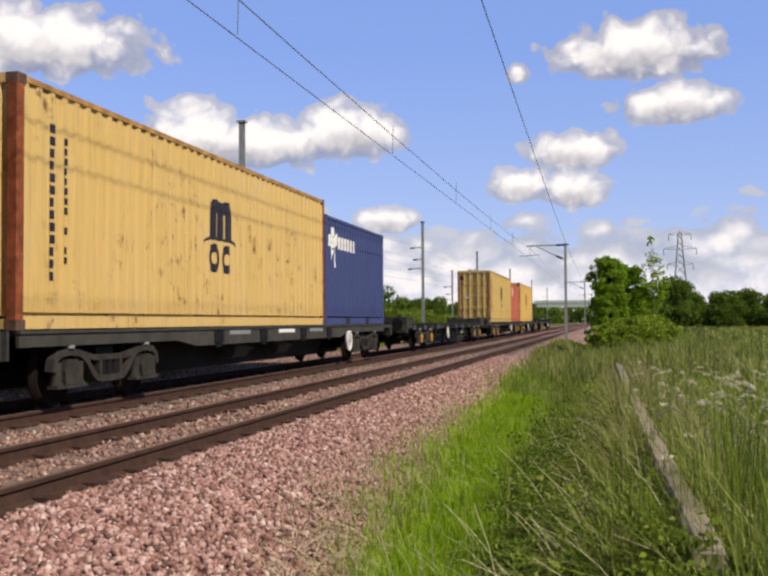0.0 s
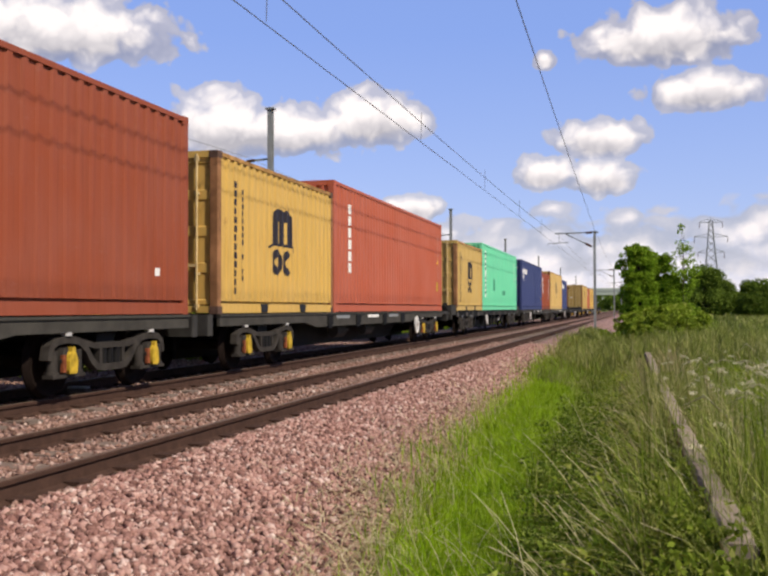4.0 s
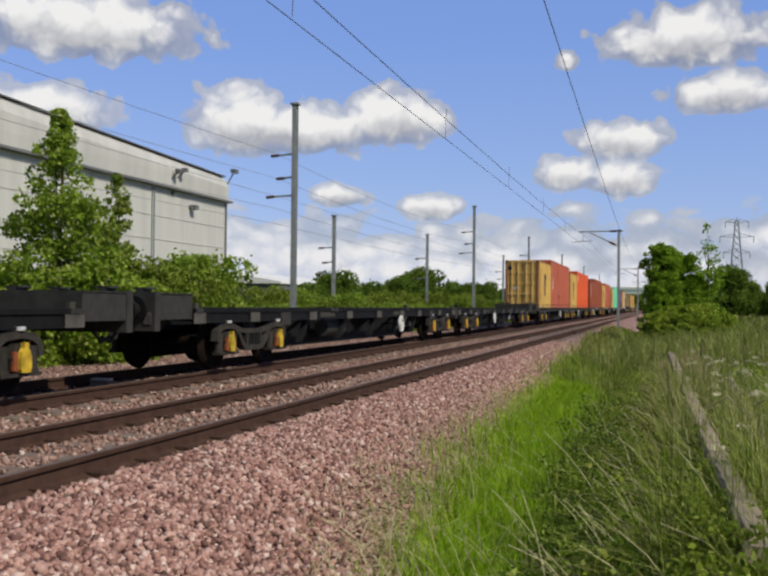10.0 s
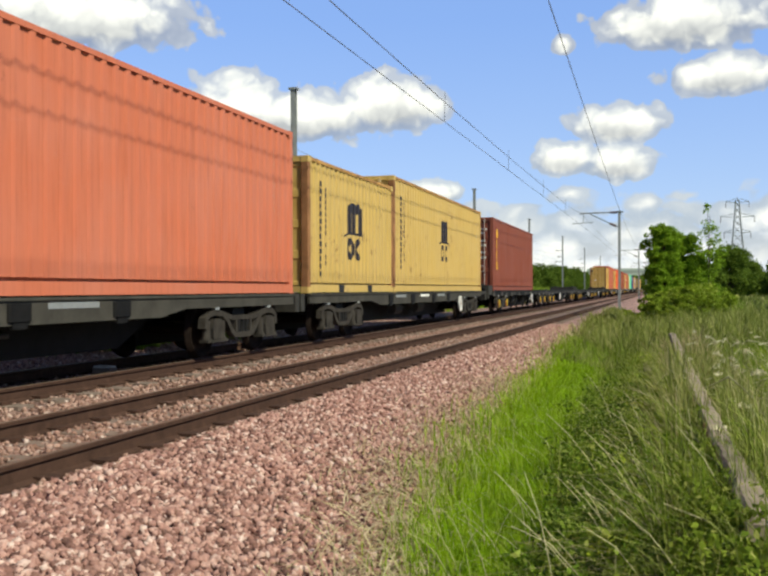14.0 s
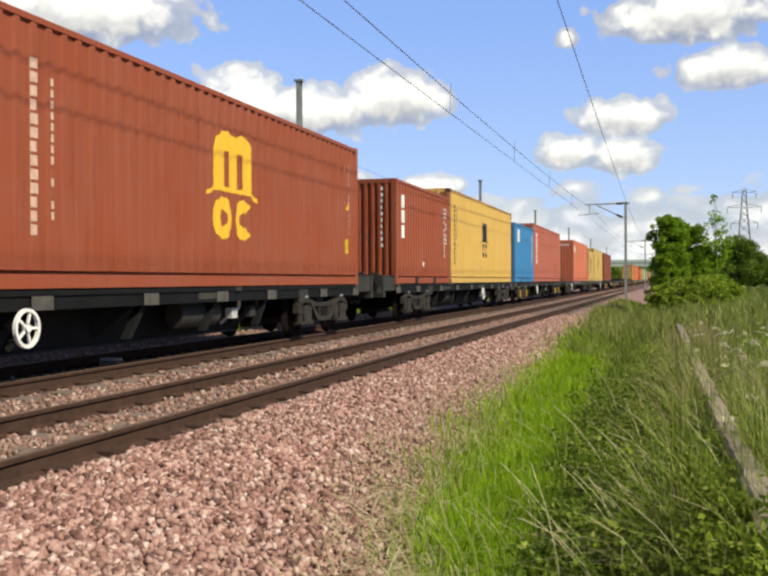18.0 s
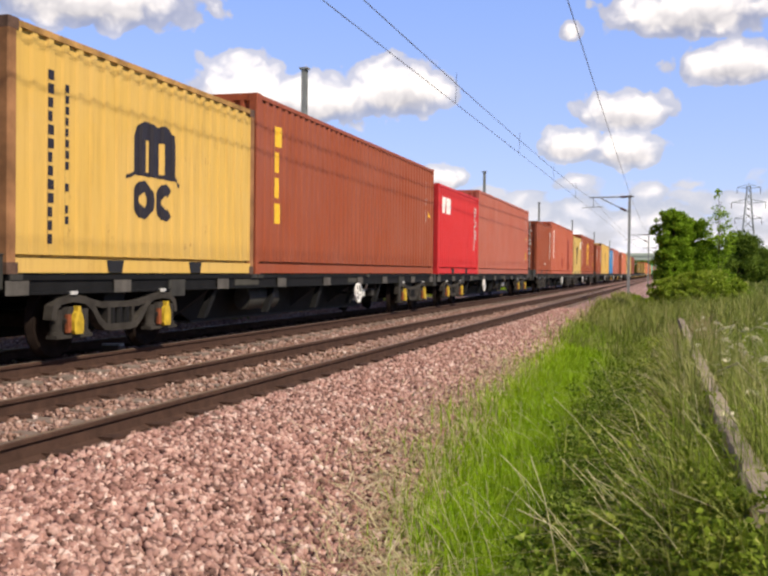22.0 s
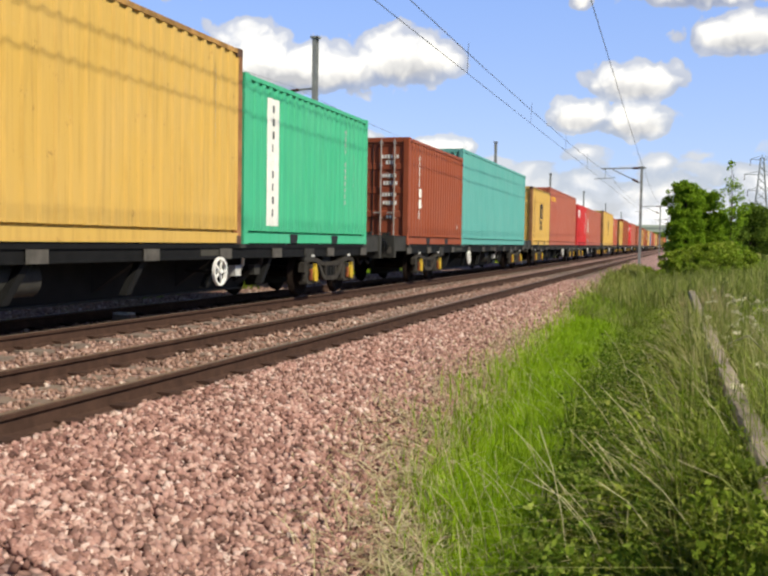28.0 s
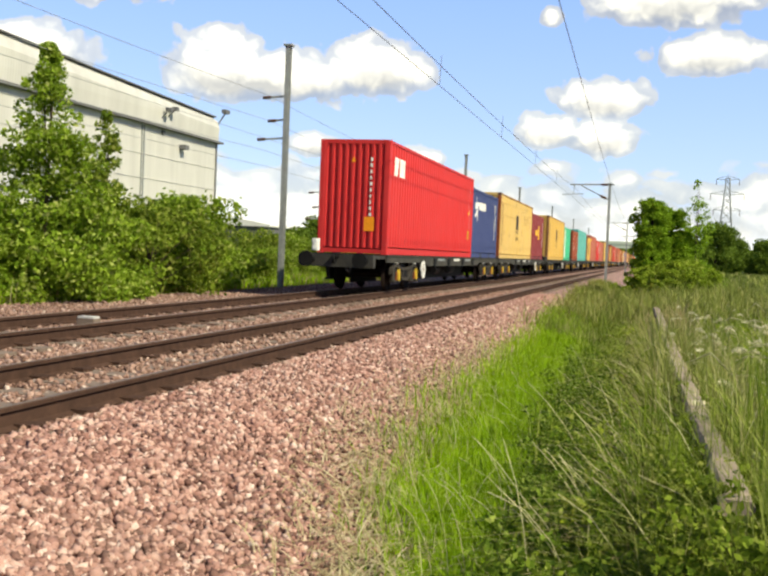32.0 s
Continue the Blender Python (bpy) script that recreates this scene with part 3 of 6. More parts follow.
def painted(form, L, at):
    """The flat shapes of form laid as paint on the folded side wall, cut at its folds; at: their distance from the rear end."""
    y0, y1 = -L / 2 + 0.14, L / 2 - 0.14
    p = (y1 - y0) / round((y1 - y0) / 0.28)
    us, ds = zip(*FOLD)
    shift = -L / 2 + at

    def depth(y):
        if y <= y0 or y >= y1:
            return W / 2 - 0.003
        return W / 2 - 0.012 + float(np.interp((y - y0) / p % 1.0, us, ds))

    out, seen = Form(), {}
    for face in form.f:
        pts = [form.v[i] for i in face]
        if min(x for x, _, _ in pts) < 0.0035:
            continue
        lift = 0.002 + 0.5 * pts[0][0]
        flat = [(y + shift, z) for _, y, z in pts]
        lo, hi = min(y for y, _ in flat), max(y for y, _ in flat)
        cuts = [lo, hi] + [c for i in range(int((lo - y0) / p) - 1, int((hi - y0) / p) + 2) for f in us[:-1] for c in [y0 + (i + f) * p] if lo + 1e-4 < c < hi - 1e-4]
        cuts = sorted(set(cuts + [c for c in (y0, y1) if lo < c < hi]))
        for a, b in zip(cuts, cuts[1:]):
            ring = flat
            for edge, side in ((a, 1), (b, -1)):
                kept = []
                for (ya, za), (yb, zb) in zip(ring, ring[1:] + ring[:1]):
                    ia, ib = side * (ya - edge) >= -1e-9, side * (yb - edge) >= -1e-9
                    if ia:
                        kept.append((ya, za))
                    if ia != ib:
                        u = (edge - ya) / (yb - ya)
                        kept.append((edge, za + u * (zb - za)))
                ring = kept
            if len(ring) > 2:
                da, db = depth(a + 1e-7), depth(b - 1e-7)
                corners = []
                for y, z in ring:
                    v = (da + (db - da) * (y - a) / max(b - a, 1e-6) + lift, y - shift, z)
                    keys = [tuple(round(c + d, 3) for c in v) for d in (0.0, 0.0005)]
                    at_v = next((seen[key] for key in keys if key in seen), len(out.v))
                    if at_v == len(out.v):
                        out.v.append(v)
                    for key in keys:
                        seen.setdefault(key, at_v)
                    if at_v not in corners:
                        corners.append(at_v)
                if len(corners) > 2:
                    out.f.append(tuple(corners))
                    out.smooth.append(False)
    return out


def end_panel(H):
    form = Form()
    x0, x1, z0, z1 = -W / 2 + 0.13, W / 2 - 0.13, 0.16, H - 0.11
    n = 9
    p = (x1 - x0) / n
    vs = []
    for i in range(n):
        x = x0 + i * p
        for dx, dy in ((0.0, 0.012), (0.35, 0.012), (0.47, 0.055), (0.88, 0.055)):
            vs.append((x + dx * p, dy))
    vs.append((x1, 0.012))
    m = len(vs)
    verts = [(x, y, z0) for x, y in vs] + [(x, y, z1) for x, y in vs]
    return form.add(verts, [(i, i + 1, m + i + 1, m + i) for i in range(m - 1)])


def door_leaf(H):
    """One door, a folded plate with four sunk panels."""
    w, z0, z1 = W / 2 - 0.13, 0.15, H - 0.12
    step = (z1 - z0) / 4
    ring = [(0.06, z1), (0.06, z0), (0.006, z0)]
    for i in range(4):
        a, b = z0 + i * step, z0 + (i + 1) * step
        ring += [(0.006, a + 0.07), (0.022, a + 0.085), (0.022, b - 0.085), (0.006, b - 0.07)]
    ring.append((0.006, z1))
    return Form().prism_x(ring, 0.004, w)


def patch(form, *rings):
    """Flat shapes in one plane, each a ring of (y, z)."""
    for ring in rings:
        form.add([(0.006, y, z) for y, z in ring], [tuple(range(len(ring)))])
    return form


def letter_column(n, w, h, gap, seed, skip=()):
    """A column of plain bars, reading down, held together by a hairline."""
    rng = random.Random(seed)
    form, z, last = Form(), 0.0, None
    for k in range(n):
        if k not in skip:
            right = w * (1 - rng.choice((0.0, 0.0, 0.18, 0.3)))
            if last is not None:
                patch(form, [(0.0, last), (0.002, last), (0.002, z), (0.0, z)])
            patch(form, [(0.0, z), (0.0, z - h), (right, z - h), (right, z)])
            last = z - h
        z -= h + gap
    return form


def letter_row(n, w, h, gap, seed):
    """A row of plain bars held together by a hairline."""
    rng = random.Random(seed)
    form, last = Form(), None
    for k in range(n):
        y, right = k * (w + gap), k * (w + gap) + w * (1 - rng.choice((0.0, 0.0, 0.15, 0.25)))
        if last is not None:
            patch(form, [(last, 0.0), (last, -0.002), (y, -0.002), (y, 0.0)])
        patch(form, [(y, 0.0), (y, -h), (right, -h), (right, 0.0)])
        last = right
    return form


def emblem():
    """A plain double arch on a waved bar, over two rings, one of them open."""
    form = Form()
    for y0, y1 in ((-0.44, -0.20), (-0.12, 0.10), (0.20, 0.45)):
        patch(form, [(y0, -0.20), (y0, -0.66), (y1, -0.66), (y1, -0.20)])
    patch(form, [(-0.44, -0.20), (-0.20, -0.20), (-0.12, -0.20), (0.10, -0.20), (0.04, 0.0), (-0.10, 0.06), (-0.26, 0.05), (-0.38, -0.04)],
          [(0.10, -0.20), (0.20, -0.20), (0.45, -0.20), (0.43, -0.05), (0.33, 0.05), (0.18, 0.06), (0.04, 0.0)],
          [(-0.44, -0.66), (-0.20, -0.66), (-0.12, -0.66), (0.10, -0.66), (0.20, -0.66), (0.45, -0.66), (0.45, -0.72), (-0.44, -0.72)],
          [(-0.44, -0.66), (-0.44, -0.72), (-0.60, -0.80), (-0.60, -0.75)], [(0.45, -0.66), (0.60, -0.76), (0.58, -0.81), (0.45, -0.72)])
    for y, a0, a1, corner in ((-0.245, 0, 360, -0.44), (0.245, 45, 315, 0.45)):
        n = 16 if a1 == 360 else 12
        ring = [(math.cos(radians(a0 + (a1 - a0) * i / n)), math.sin(radians(a0 + (a1 - a0) * i / n))) for i in range(n + 1)]
        for (c0, s0), (c1, s1) in zip(ring, ring[1:]):
            patch(form, [(y + 0.22 * c0, -1.06 + 0.275 * s0), (y + 0.22 * c1, -1.06 + 0.275 * s1), (y + 0.088 * c1, -1.06 + 0.11 * s1), (y + 0.088 * c0, -1.06 + 0.11 * s0)])
        patch(form, [(y, -0.785), (corner, -0.72), (corner * 0.993, -0.72)])
    form.v = [(x, y * 1.14 - 0.04, z * 0.89) for x, y, z in form.v]
    return form


def big_emblem():
    """The same double arch and rings, a third larger."""
    form = emblem()
    form.v = [(x, y * 1.32, z * 1.32) for x, y, z in form.v]
    return form


def slab_word():
    """Three plain slanted slabs, the last one narrow."""
    form = Form()
    for y, w in ((0.0, 0.34), (0.42, 0.34), (0.84, 0.15)):
        form.prism_x([(y, -0.50), (y + w, -0.50), (y + w + 0.03, -0.03), (y + 0.03, -0.03)], 0, 0.006)
    return form


def prancing_mark():
    """An irregular white blot with ragged limbs."""
    return patch(Form(), [(0.20, -0.25), (0.50, -0.22), (0.55, -0.45), (0.25, -0.50)], [(0.50, -0.22), (0.55, -0.45), (0.76, -0.34), (0.68, -0.08)],
                 [(0.20, -0.25), (0.25, -0.50), (-0.02, -0.44), (0.02, -0.16)], [(0.25, -0.50), (0.38, -0.55), (0.22, -0.80), (0.10, -0.76)],
                 [(0.55, -0.45), (0.43, -0.52), (0.48, -0.96), (0.60, -0.92)], [(0.20, -0.25), (0.44, -0.19), (0.38, 0.02), (0.22, 0.0)])


def shell_mark():
    """A shield of four panes that meet in its middle."""
    form = Form()
    return patch(form, [(1.38, -0.19), (1.65, -0.19), (1.61, 0.20), (1.52, 0.19), (1.44, 0.06)], [(1.65, -0.19), (1.96, -0.17), (1.98, 0.26), (1.84, 0.25), (1.70, 0.21)],
                 [(1.65, -0.19), (1.39, -0.23), (1.42, -0.42), (1.50, -0.56), (1.61, -0.62)], [(1.65, -0.19), (1.93, -0.22), (1.88, -0.46), (1.74, -0.72), (1.58, -0.86), (1.70, -0.62)])


# what is painted on a side: name, form key, builder, distance from the rear end, height below the top, material
MARKS = {
    "id": ("lettering", lambda: letter_column(12, 0.060, 0.085, 0.04, 5, (4,)), None, 0.40, FADED_WHITE),
    "codes": ("lettering", lambda: letter_column(10, 0.052, 0.07, 0.04, 8, (3, 6)), None, 0.42, FADED_WHITE),
    "line_dark": ("lettering", lambda: letter_column(13, 0.095, 0.105, 0.041, 3), 0.68, 0.46, NAVY_INK),
    "line_dark2": ("lettering", lambda: letter_column(13, 0.08, 0.085, 0.035, 4, (8, 10)), 0.98, 0.58, NAVY_INK),
    "line_pale": ("lettering", lambda: letter_column(13, 0.115, 0.112, 0.034, 3), 0.95, 0.46, PALE_INK),
    "line_pale2": ("lettering", lambda: letter_column(13, 0.08, 0.085, 0.035, 4, (8, 10)), 1.28, 0.62, PALE_INK),
    "emblem": ("emblem", emblem, None, 0.80, NAVY_INK),
    "emblem_yellow": ("emblem", big_emblem, None, 0.62, LOGO_YELLOW),
    "slab": ("emblem", slab_word, 0.75, 0.35, WHITE),
    "prance": ("emblem", prancing_mark, 0.55, 0.30, WHITE),
    "shell": ("emblem", shell_mark, None, 0.95, LOGO_YELLOW),
    "prance_row": ("lettering", lambda: letter_row(6, 0.20, 0.30, 0.08, 23), 0.85, 0.50, WHITE),
    "shell_row": ("lettering", lambda: letter_row(4, 0.24, 0.30, 0.07, 29), None, 1.0, LOGO_YELLOW),
    "name_white": ("lettering", lambda: letter_column(6, 0.25, 0.22, 0.05, 11), 0.95, 0.42, WHITE),
    "name_gold": ("lettering", lambda: letter_column(4, 0.30, 0.34, 0.09, 21), 0.75, 0.42, LOGO_YELLOW),
    "name_row": ("lettering", lambda: letter_row(4, 0.24, 0.26, 0.11, 17), 0.55, 0.42, LOGO_YELLOW),
    "name_short": ("lettering", lambda: letter_column(3, 0.26, 0.32, 0.06, 14), 0.55, 0.40, WHITE),
    "strip": ("white_panel", lambda: Form().box(0, 0.005, 0, 0.46, -2.05, 0), 0.75, 0.28, WHITE),
    "strip_bars": ("lettering", lambda: [f := Form(), f.add([(x + 0.002, y + 0.15, z - 0.10) for x, y, z in letter_column(9, 0.15, 0.12, 0.09, 19, (4,)).v], letter_column(9, 0.15, 0.12, 0.09, 19, (4,)).f)][0], 0.75, 0.28, STRIP_GREY),
    "sticker": ("sticker", lambda: Form().box(0, 0.005, 0, 0.42, -0.55, 0), 0.70, 0.28, WHITE),
    "plate": ("sticker", lambda: Form().box(0, 0.005, 0, 0.22, -0.30, 0), None, 1.95, SAFETY_YELLOW),
    "hazard": ("sticker", lambda: Form().prism_x([(0, -0.2), (0.2, -0.2), (0.1, 0)], 0, 0.005), None, 1.15, LOGO_YELLOW),
    "white_dot": ("sticker", lambda: Form().box(0, 0.005, 0, 0.13, -0.11, 0), None, 2.25, WHITE),
    "red_patch": ("repainted_patch", lambda: Form().box(0, 0.004, 0, 1.0, -1.95, 0), None, 0.70, PATCH_RED),
    "red_patch_low": ("repainted_patch", lambda: Form().box(0, 0.004, 0, 0.75, -0.55, 0), None, 1.95, PATCH_RED),
    "green_patch": ("repainted_patch", lambda: Form().box(0, 0.004, 0, 0.62, -0.55, 0), None, 1.45, PATCH_GREEN),
    "green_low": ("repainted_patch", lambda: Form().box(0, 0.004, 0, 1.1, -0.22, 0), None, 1.95, PATCH_GREEN),
    "flag_red": ("emblem", lambda: Form().box(0, 0.005, 0, 0.42, -0.62, 0).box(0, 0.005, 0, 0.42, -2.05, -1.62), 0.75, 0.15, RED_INK),
    "flag_white": ("emblem", lambda: Form().prism_x([(0.05, -1.55), (0.37, -1.55), (0.24, -0.6), (0.18, -0.6)], 0, 0.006), 0.75, 0.15, WHITE),
    "flag_blue": ("emblem", lambda: Form().box(0, 0.005, 0, 0.42, -2.24, -2.06), 0.75, 0.15, PAINT["sky_blue"]),
}
WORDS = {"yellow": "yellow", "yellow_rusty": "rust-streaked yellow", "yellow_dull": "dull yellow", "blue": "navy blue", "sky_blue": "mid-blue", "brown": "brick-brown",
         "dark_brown": "dark brown", "orange_red": "orange-red", "bright_orange": "bright orange", "orange": "faded orange", "salmon": "faded salmon-red", "red": "bright red",
         "maroon": "maroon", "mint": "mint green", "aqua": "aqua green", "green": "deep green"}


def freight_container(front, feet, H, color, rear, marks, end_marks=()):
    """A steel box; its front end lies at the distance front along the train. rear: 'doors' or 'plain'."""
    L = 12.192 if feet == 40 else 6.058
    mat = PAINT[color]
    post_mat = RUSTY if color == "yellow_rusty" else YELLOW_POST if color.startswith("yellow") else mat
    edge_mat = YELLOW_EDGE if color.startswith("yellow") else mat
    kind = "doors at the near end" if rear == "doors" else "a ribbed end wall"
    box = tagged(new("freight_container"), f"{WORDS[color]} corrugated {feet}-foot steel container with {kind}", "freight container", "containers on the train")
    travel(box, front - L / 2, 0.995)
    side = shared(("side_panel", feet, H), lambda: corrugated(L, H))
    for turn in (0, 180):
        p = part("side_panel", side, mat, box)
        p.rotation_euler = (0, 0, radians(turn))
    part("roof", shared(("roof", feet, H), lambda: Form().box(-W / 2 + 0.05, W / 2 - 0.05, -L / 2 + 0.05, L / 2 - 0.05, H - 0.03, H - 0.008)), mat, box)
    part("floor", shared(("floor", feet), lambda: Form().box(-W / 2 + 0.07, W / 2 - 0.07, -L / 2 + 0.1, L / 2 - 0.1, 0.03, 0.15)), STEEL_DARK, box)
    rail_low = shared(("bottom_rail", feet), lambda: Form().box(-0.03, 0.03, -L / 2 + 0.13, L / 2 - 0.13, 0.012, 0.165).box(-0.075, -0.055, -L / 2 + 0.13, L / 2 - 0.13, 0.10, 0.24))
    rail_top = shared(("top_rail", feet), lambda: Form().box(-0.03, 0.03, -L / 2 + 0.13, L / 2 - 0.13, -0.08, -0.012))
    for sx in (-1, 1):
        p = part("bottom_rail", rail_low, mat, box)
        p.location = (sx * (W / 2 - 0.035), 0, 0)
        p = part("top_rail", rail_top, edge_mat, box)
        p.location = (sx * (W / 2 - 0.035), 0, H)
        for sy in (-1, 1):
            p = part("corner_post", shared(("corner_post", H), lambda: Form().box(-0.075, 0.075, -0.07, 0.07, 0.118, H - 0.118, 0.015)), post_mat, box)
            p.location = (sx * (W / 2 - 0.078), sy * (L / 2 - 0.073), 0)
            for z in (0.059, H - 0.059):
                p = part("corner_casting", shared(("corner_casting",), lambda: Form().box(-0.081, 0.081, -0.089, 0.089, -0.059, 0.059, 0.012).box(-0.083, 0.083, -0.04, 0.04, -0.03, 0.03)), CASTING if color in ("yellow_rusty", "yellow") else mat, box)
                p.location = (sx * (W / 2 - 0.082), sy * (L / 2 - 0.09), z)
    for sy in (-1, 1):
        for z in (0.075, H - 0.055):
            p = part("end_sill", shared(("end_sill",), lambda: Form().box(-W / 2 + 0.16, W / 2 - 0.16, -0.04, 0.04, -0.055, 0.055)), mat, box)
            p.location = (0, sy * (L / 2 - 0.05), z)
    wall = shared(("end_wall", H), lambda: end_panel(H))
    p = part("end_wall", wall, mat, box)
    p.location, p.rotation_euler = (0, L / 2, 0), (0, 0, radians(180))
    if rear == "doors":
        for sx in (-1, 1):
            leaf = part("door", shared(("door", H, sx), lambda: Form().add([(sx * x, y, z) for x, y, z in door_leaf(H).v], [f if sx > 0 else f[::-1] for f in door_leaf(H).f])), mat, box)
            leaf.location = (0, -L / 2 + 0.03, 0)
            for bx in (0.22, 0.56):
                bar = part("locking_bar", shared(("locking_bar", H), lambda: Form().tube((0, -0.03, 0.06), (0, -0.03, H - 0.05), 0.021, n=6).box(-0.035, 0.035, -0.045, 0.01, 0.09, 0.15).box(-0.035, 0.035, -0.045, 0.01, H - 0.16, H - 0.09).box(-0.04, 0.04, -0.03, 0.01, 0.62, 0.66).box(-0.04, 0.04, -0.03, 0.01, H - 0.7, H - 0.66).box(-0.17, 0.02, -0.05, -0.025, 0.75, 0.785)), BAR_GREY if "yellow" not in color else BAR_YELLOW, leaf)
                bar.location = (sx * bx, 0, 0)
        part("door_gasket", shared(("door_gasket", H), lambda: Form().box(-0.012, 0.012, -0.004, 0.03, 0.14, H - 0.12)), BLACKISH, box).location = (0, -L / 2 + 0.034, 0)
        if "yellow" in color:
            tag = part("lettering", shared(("door_tag",), lambda: [f := Form(), f.box(-0.11, 0.11, -0.004, 0.0, -0.11, 0.11), f.box(-0.07, 0.07, -0.006, 0.0, -0.36, -0.30)][0]), NAVY_INK, box)
            tag.location = (-0.66, -L / 2 + 0.030, H - 0.42)
            tag = part("sticker", shared(("door_sticker",), lambda: Form().box(-0.06, 0.06, -0.004, 0.0, -0.09, 0.09).box(-0.20, -0.10, -0.004, 0.0, -0.05, 0.02)), WHITE, box)
            tag.location = (-0.30, -L / 2 + 0.030, H - 1.5)
        else:
            flash = part("sticker", shared(("door_flash",), lambda: Form().box(-0.12, 0.12, -0.004, 0.0, -0.16, 0.16)), RED_INK, box)
            flash.location = (-0.38, -L / 2 + 0.030, H - 0.62)
            for i, (z, w) in enumerate(((H - 0.46, 0.44), (H - 0.60, 0.22), (H - 0.92, 0.40), (H - 1.10, 0.34), (H - 1.38, 0.40), (H - 1.58, 0.36), (H - 1.92, 0.16))):
                plate = part("lettering", shared(("door_lettering", i), lambda: [f := Form(), [f.box(-w / 2 + q, -w / 2 + q + 0.05, -0.004, 0.0, -0.045, 0.045) for q in np.arange(0, w - 0.04, 0.075)]][0]), WHITE, box)
                plate.location = (0.45, -L / 2 + 0.030, z)
    else:
        p = part("end_wall", wall, mat, box)
        p.location = (0, -L / 2, 0)
    if feet == 20:
        for y in (-1.03, 1.03):
            # Black plate on the rail face, painting the dark inside of a fork pocket.
            p = part("fork_pocket", shared(("fork_pocket",), lambda: Form().prism_x([(-0.15, 0.015), (0.15, 0.015), (0.19, 0.163), (-0.19, 0.163)], -0.01, 0.004)), BLACKISH, box)
            p.location = (W / 2 - 0.005, y, 0)
    for key in marks:
        at = None
        if isinstance(key, tuple):
            key, at = key
        name, build, dist, drop, ink = MARKS[key]
        at = at if at is not None else dist
        at = L - 0.75 if at is None else at
        p = part(name, shared((name, key, feet, round(at, 2)), lambda: painted(build(), L, at)), ink, box)
        p.location = (0, -L / 2 + at, H - drop * H / 2.896)
    for name, x, drop, key, build, ink in end_marks:
        p = part(name, shared((name, "end", key), build), ink, box)
        p.location, p.rotation_euler = (x, -L / 2 + 0.014, H - drop), (0, 0, radians(-90))
    return box


END_RED = [("lettering", 0.42, 0.45, "column", lambda: letter_column(10, 0.07, 0.085, 0.07, 31), WHITE), ("sticker", 0.30, 1.95, "plate", lambda: Form().box(0, 0.004, 0, 0.26, -0.36, 0), STICKER_ORANGE),
           ("sticker", -0.1, 0.42, "tag", lambda: Form().prism_x([(0, -0.15), (0.13, -0.15), (0.07, 0)], 0, 0.004), STICKER_ORANGE)]
END_ROW = [("lettering", -0.55, 0.28, "row", lambda: letter_row(11, 0.07, 0.12, 0.035, 37), WHITE)]
END_WORD = [("lettering", -0.72, 0.25, "word", lambda: letter_row(3, 0.15, 0.28, 0.05, 41), WHITE),
            ("lettering", 0.52, 0.20, "column", lambda: letter_column(10, 0.06, 0.085, 0.07, 33), WHITE)]
HI, LO = 2.896, 2.591
Y40 = ["line_dark", "line_dark2", ("emblem", 6.0), ("codes", 11.3)]
Y20 = ["line_dark", "line_dark2", ("emblem", 3.0)]
ID40 = [("id", 11.55), ("codes", 11.3), ("hazard", 11.45), ("plate", 11.3)]
ID20 = [("id", 5.35), ("codes", 5.6)]
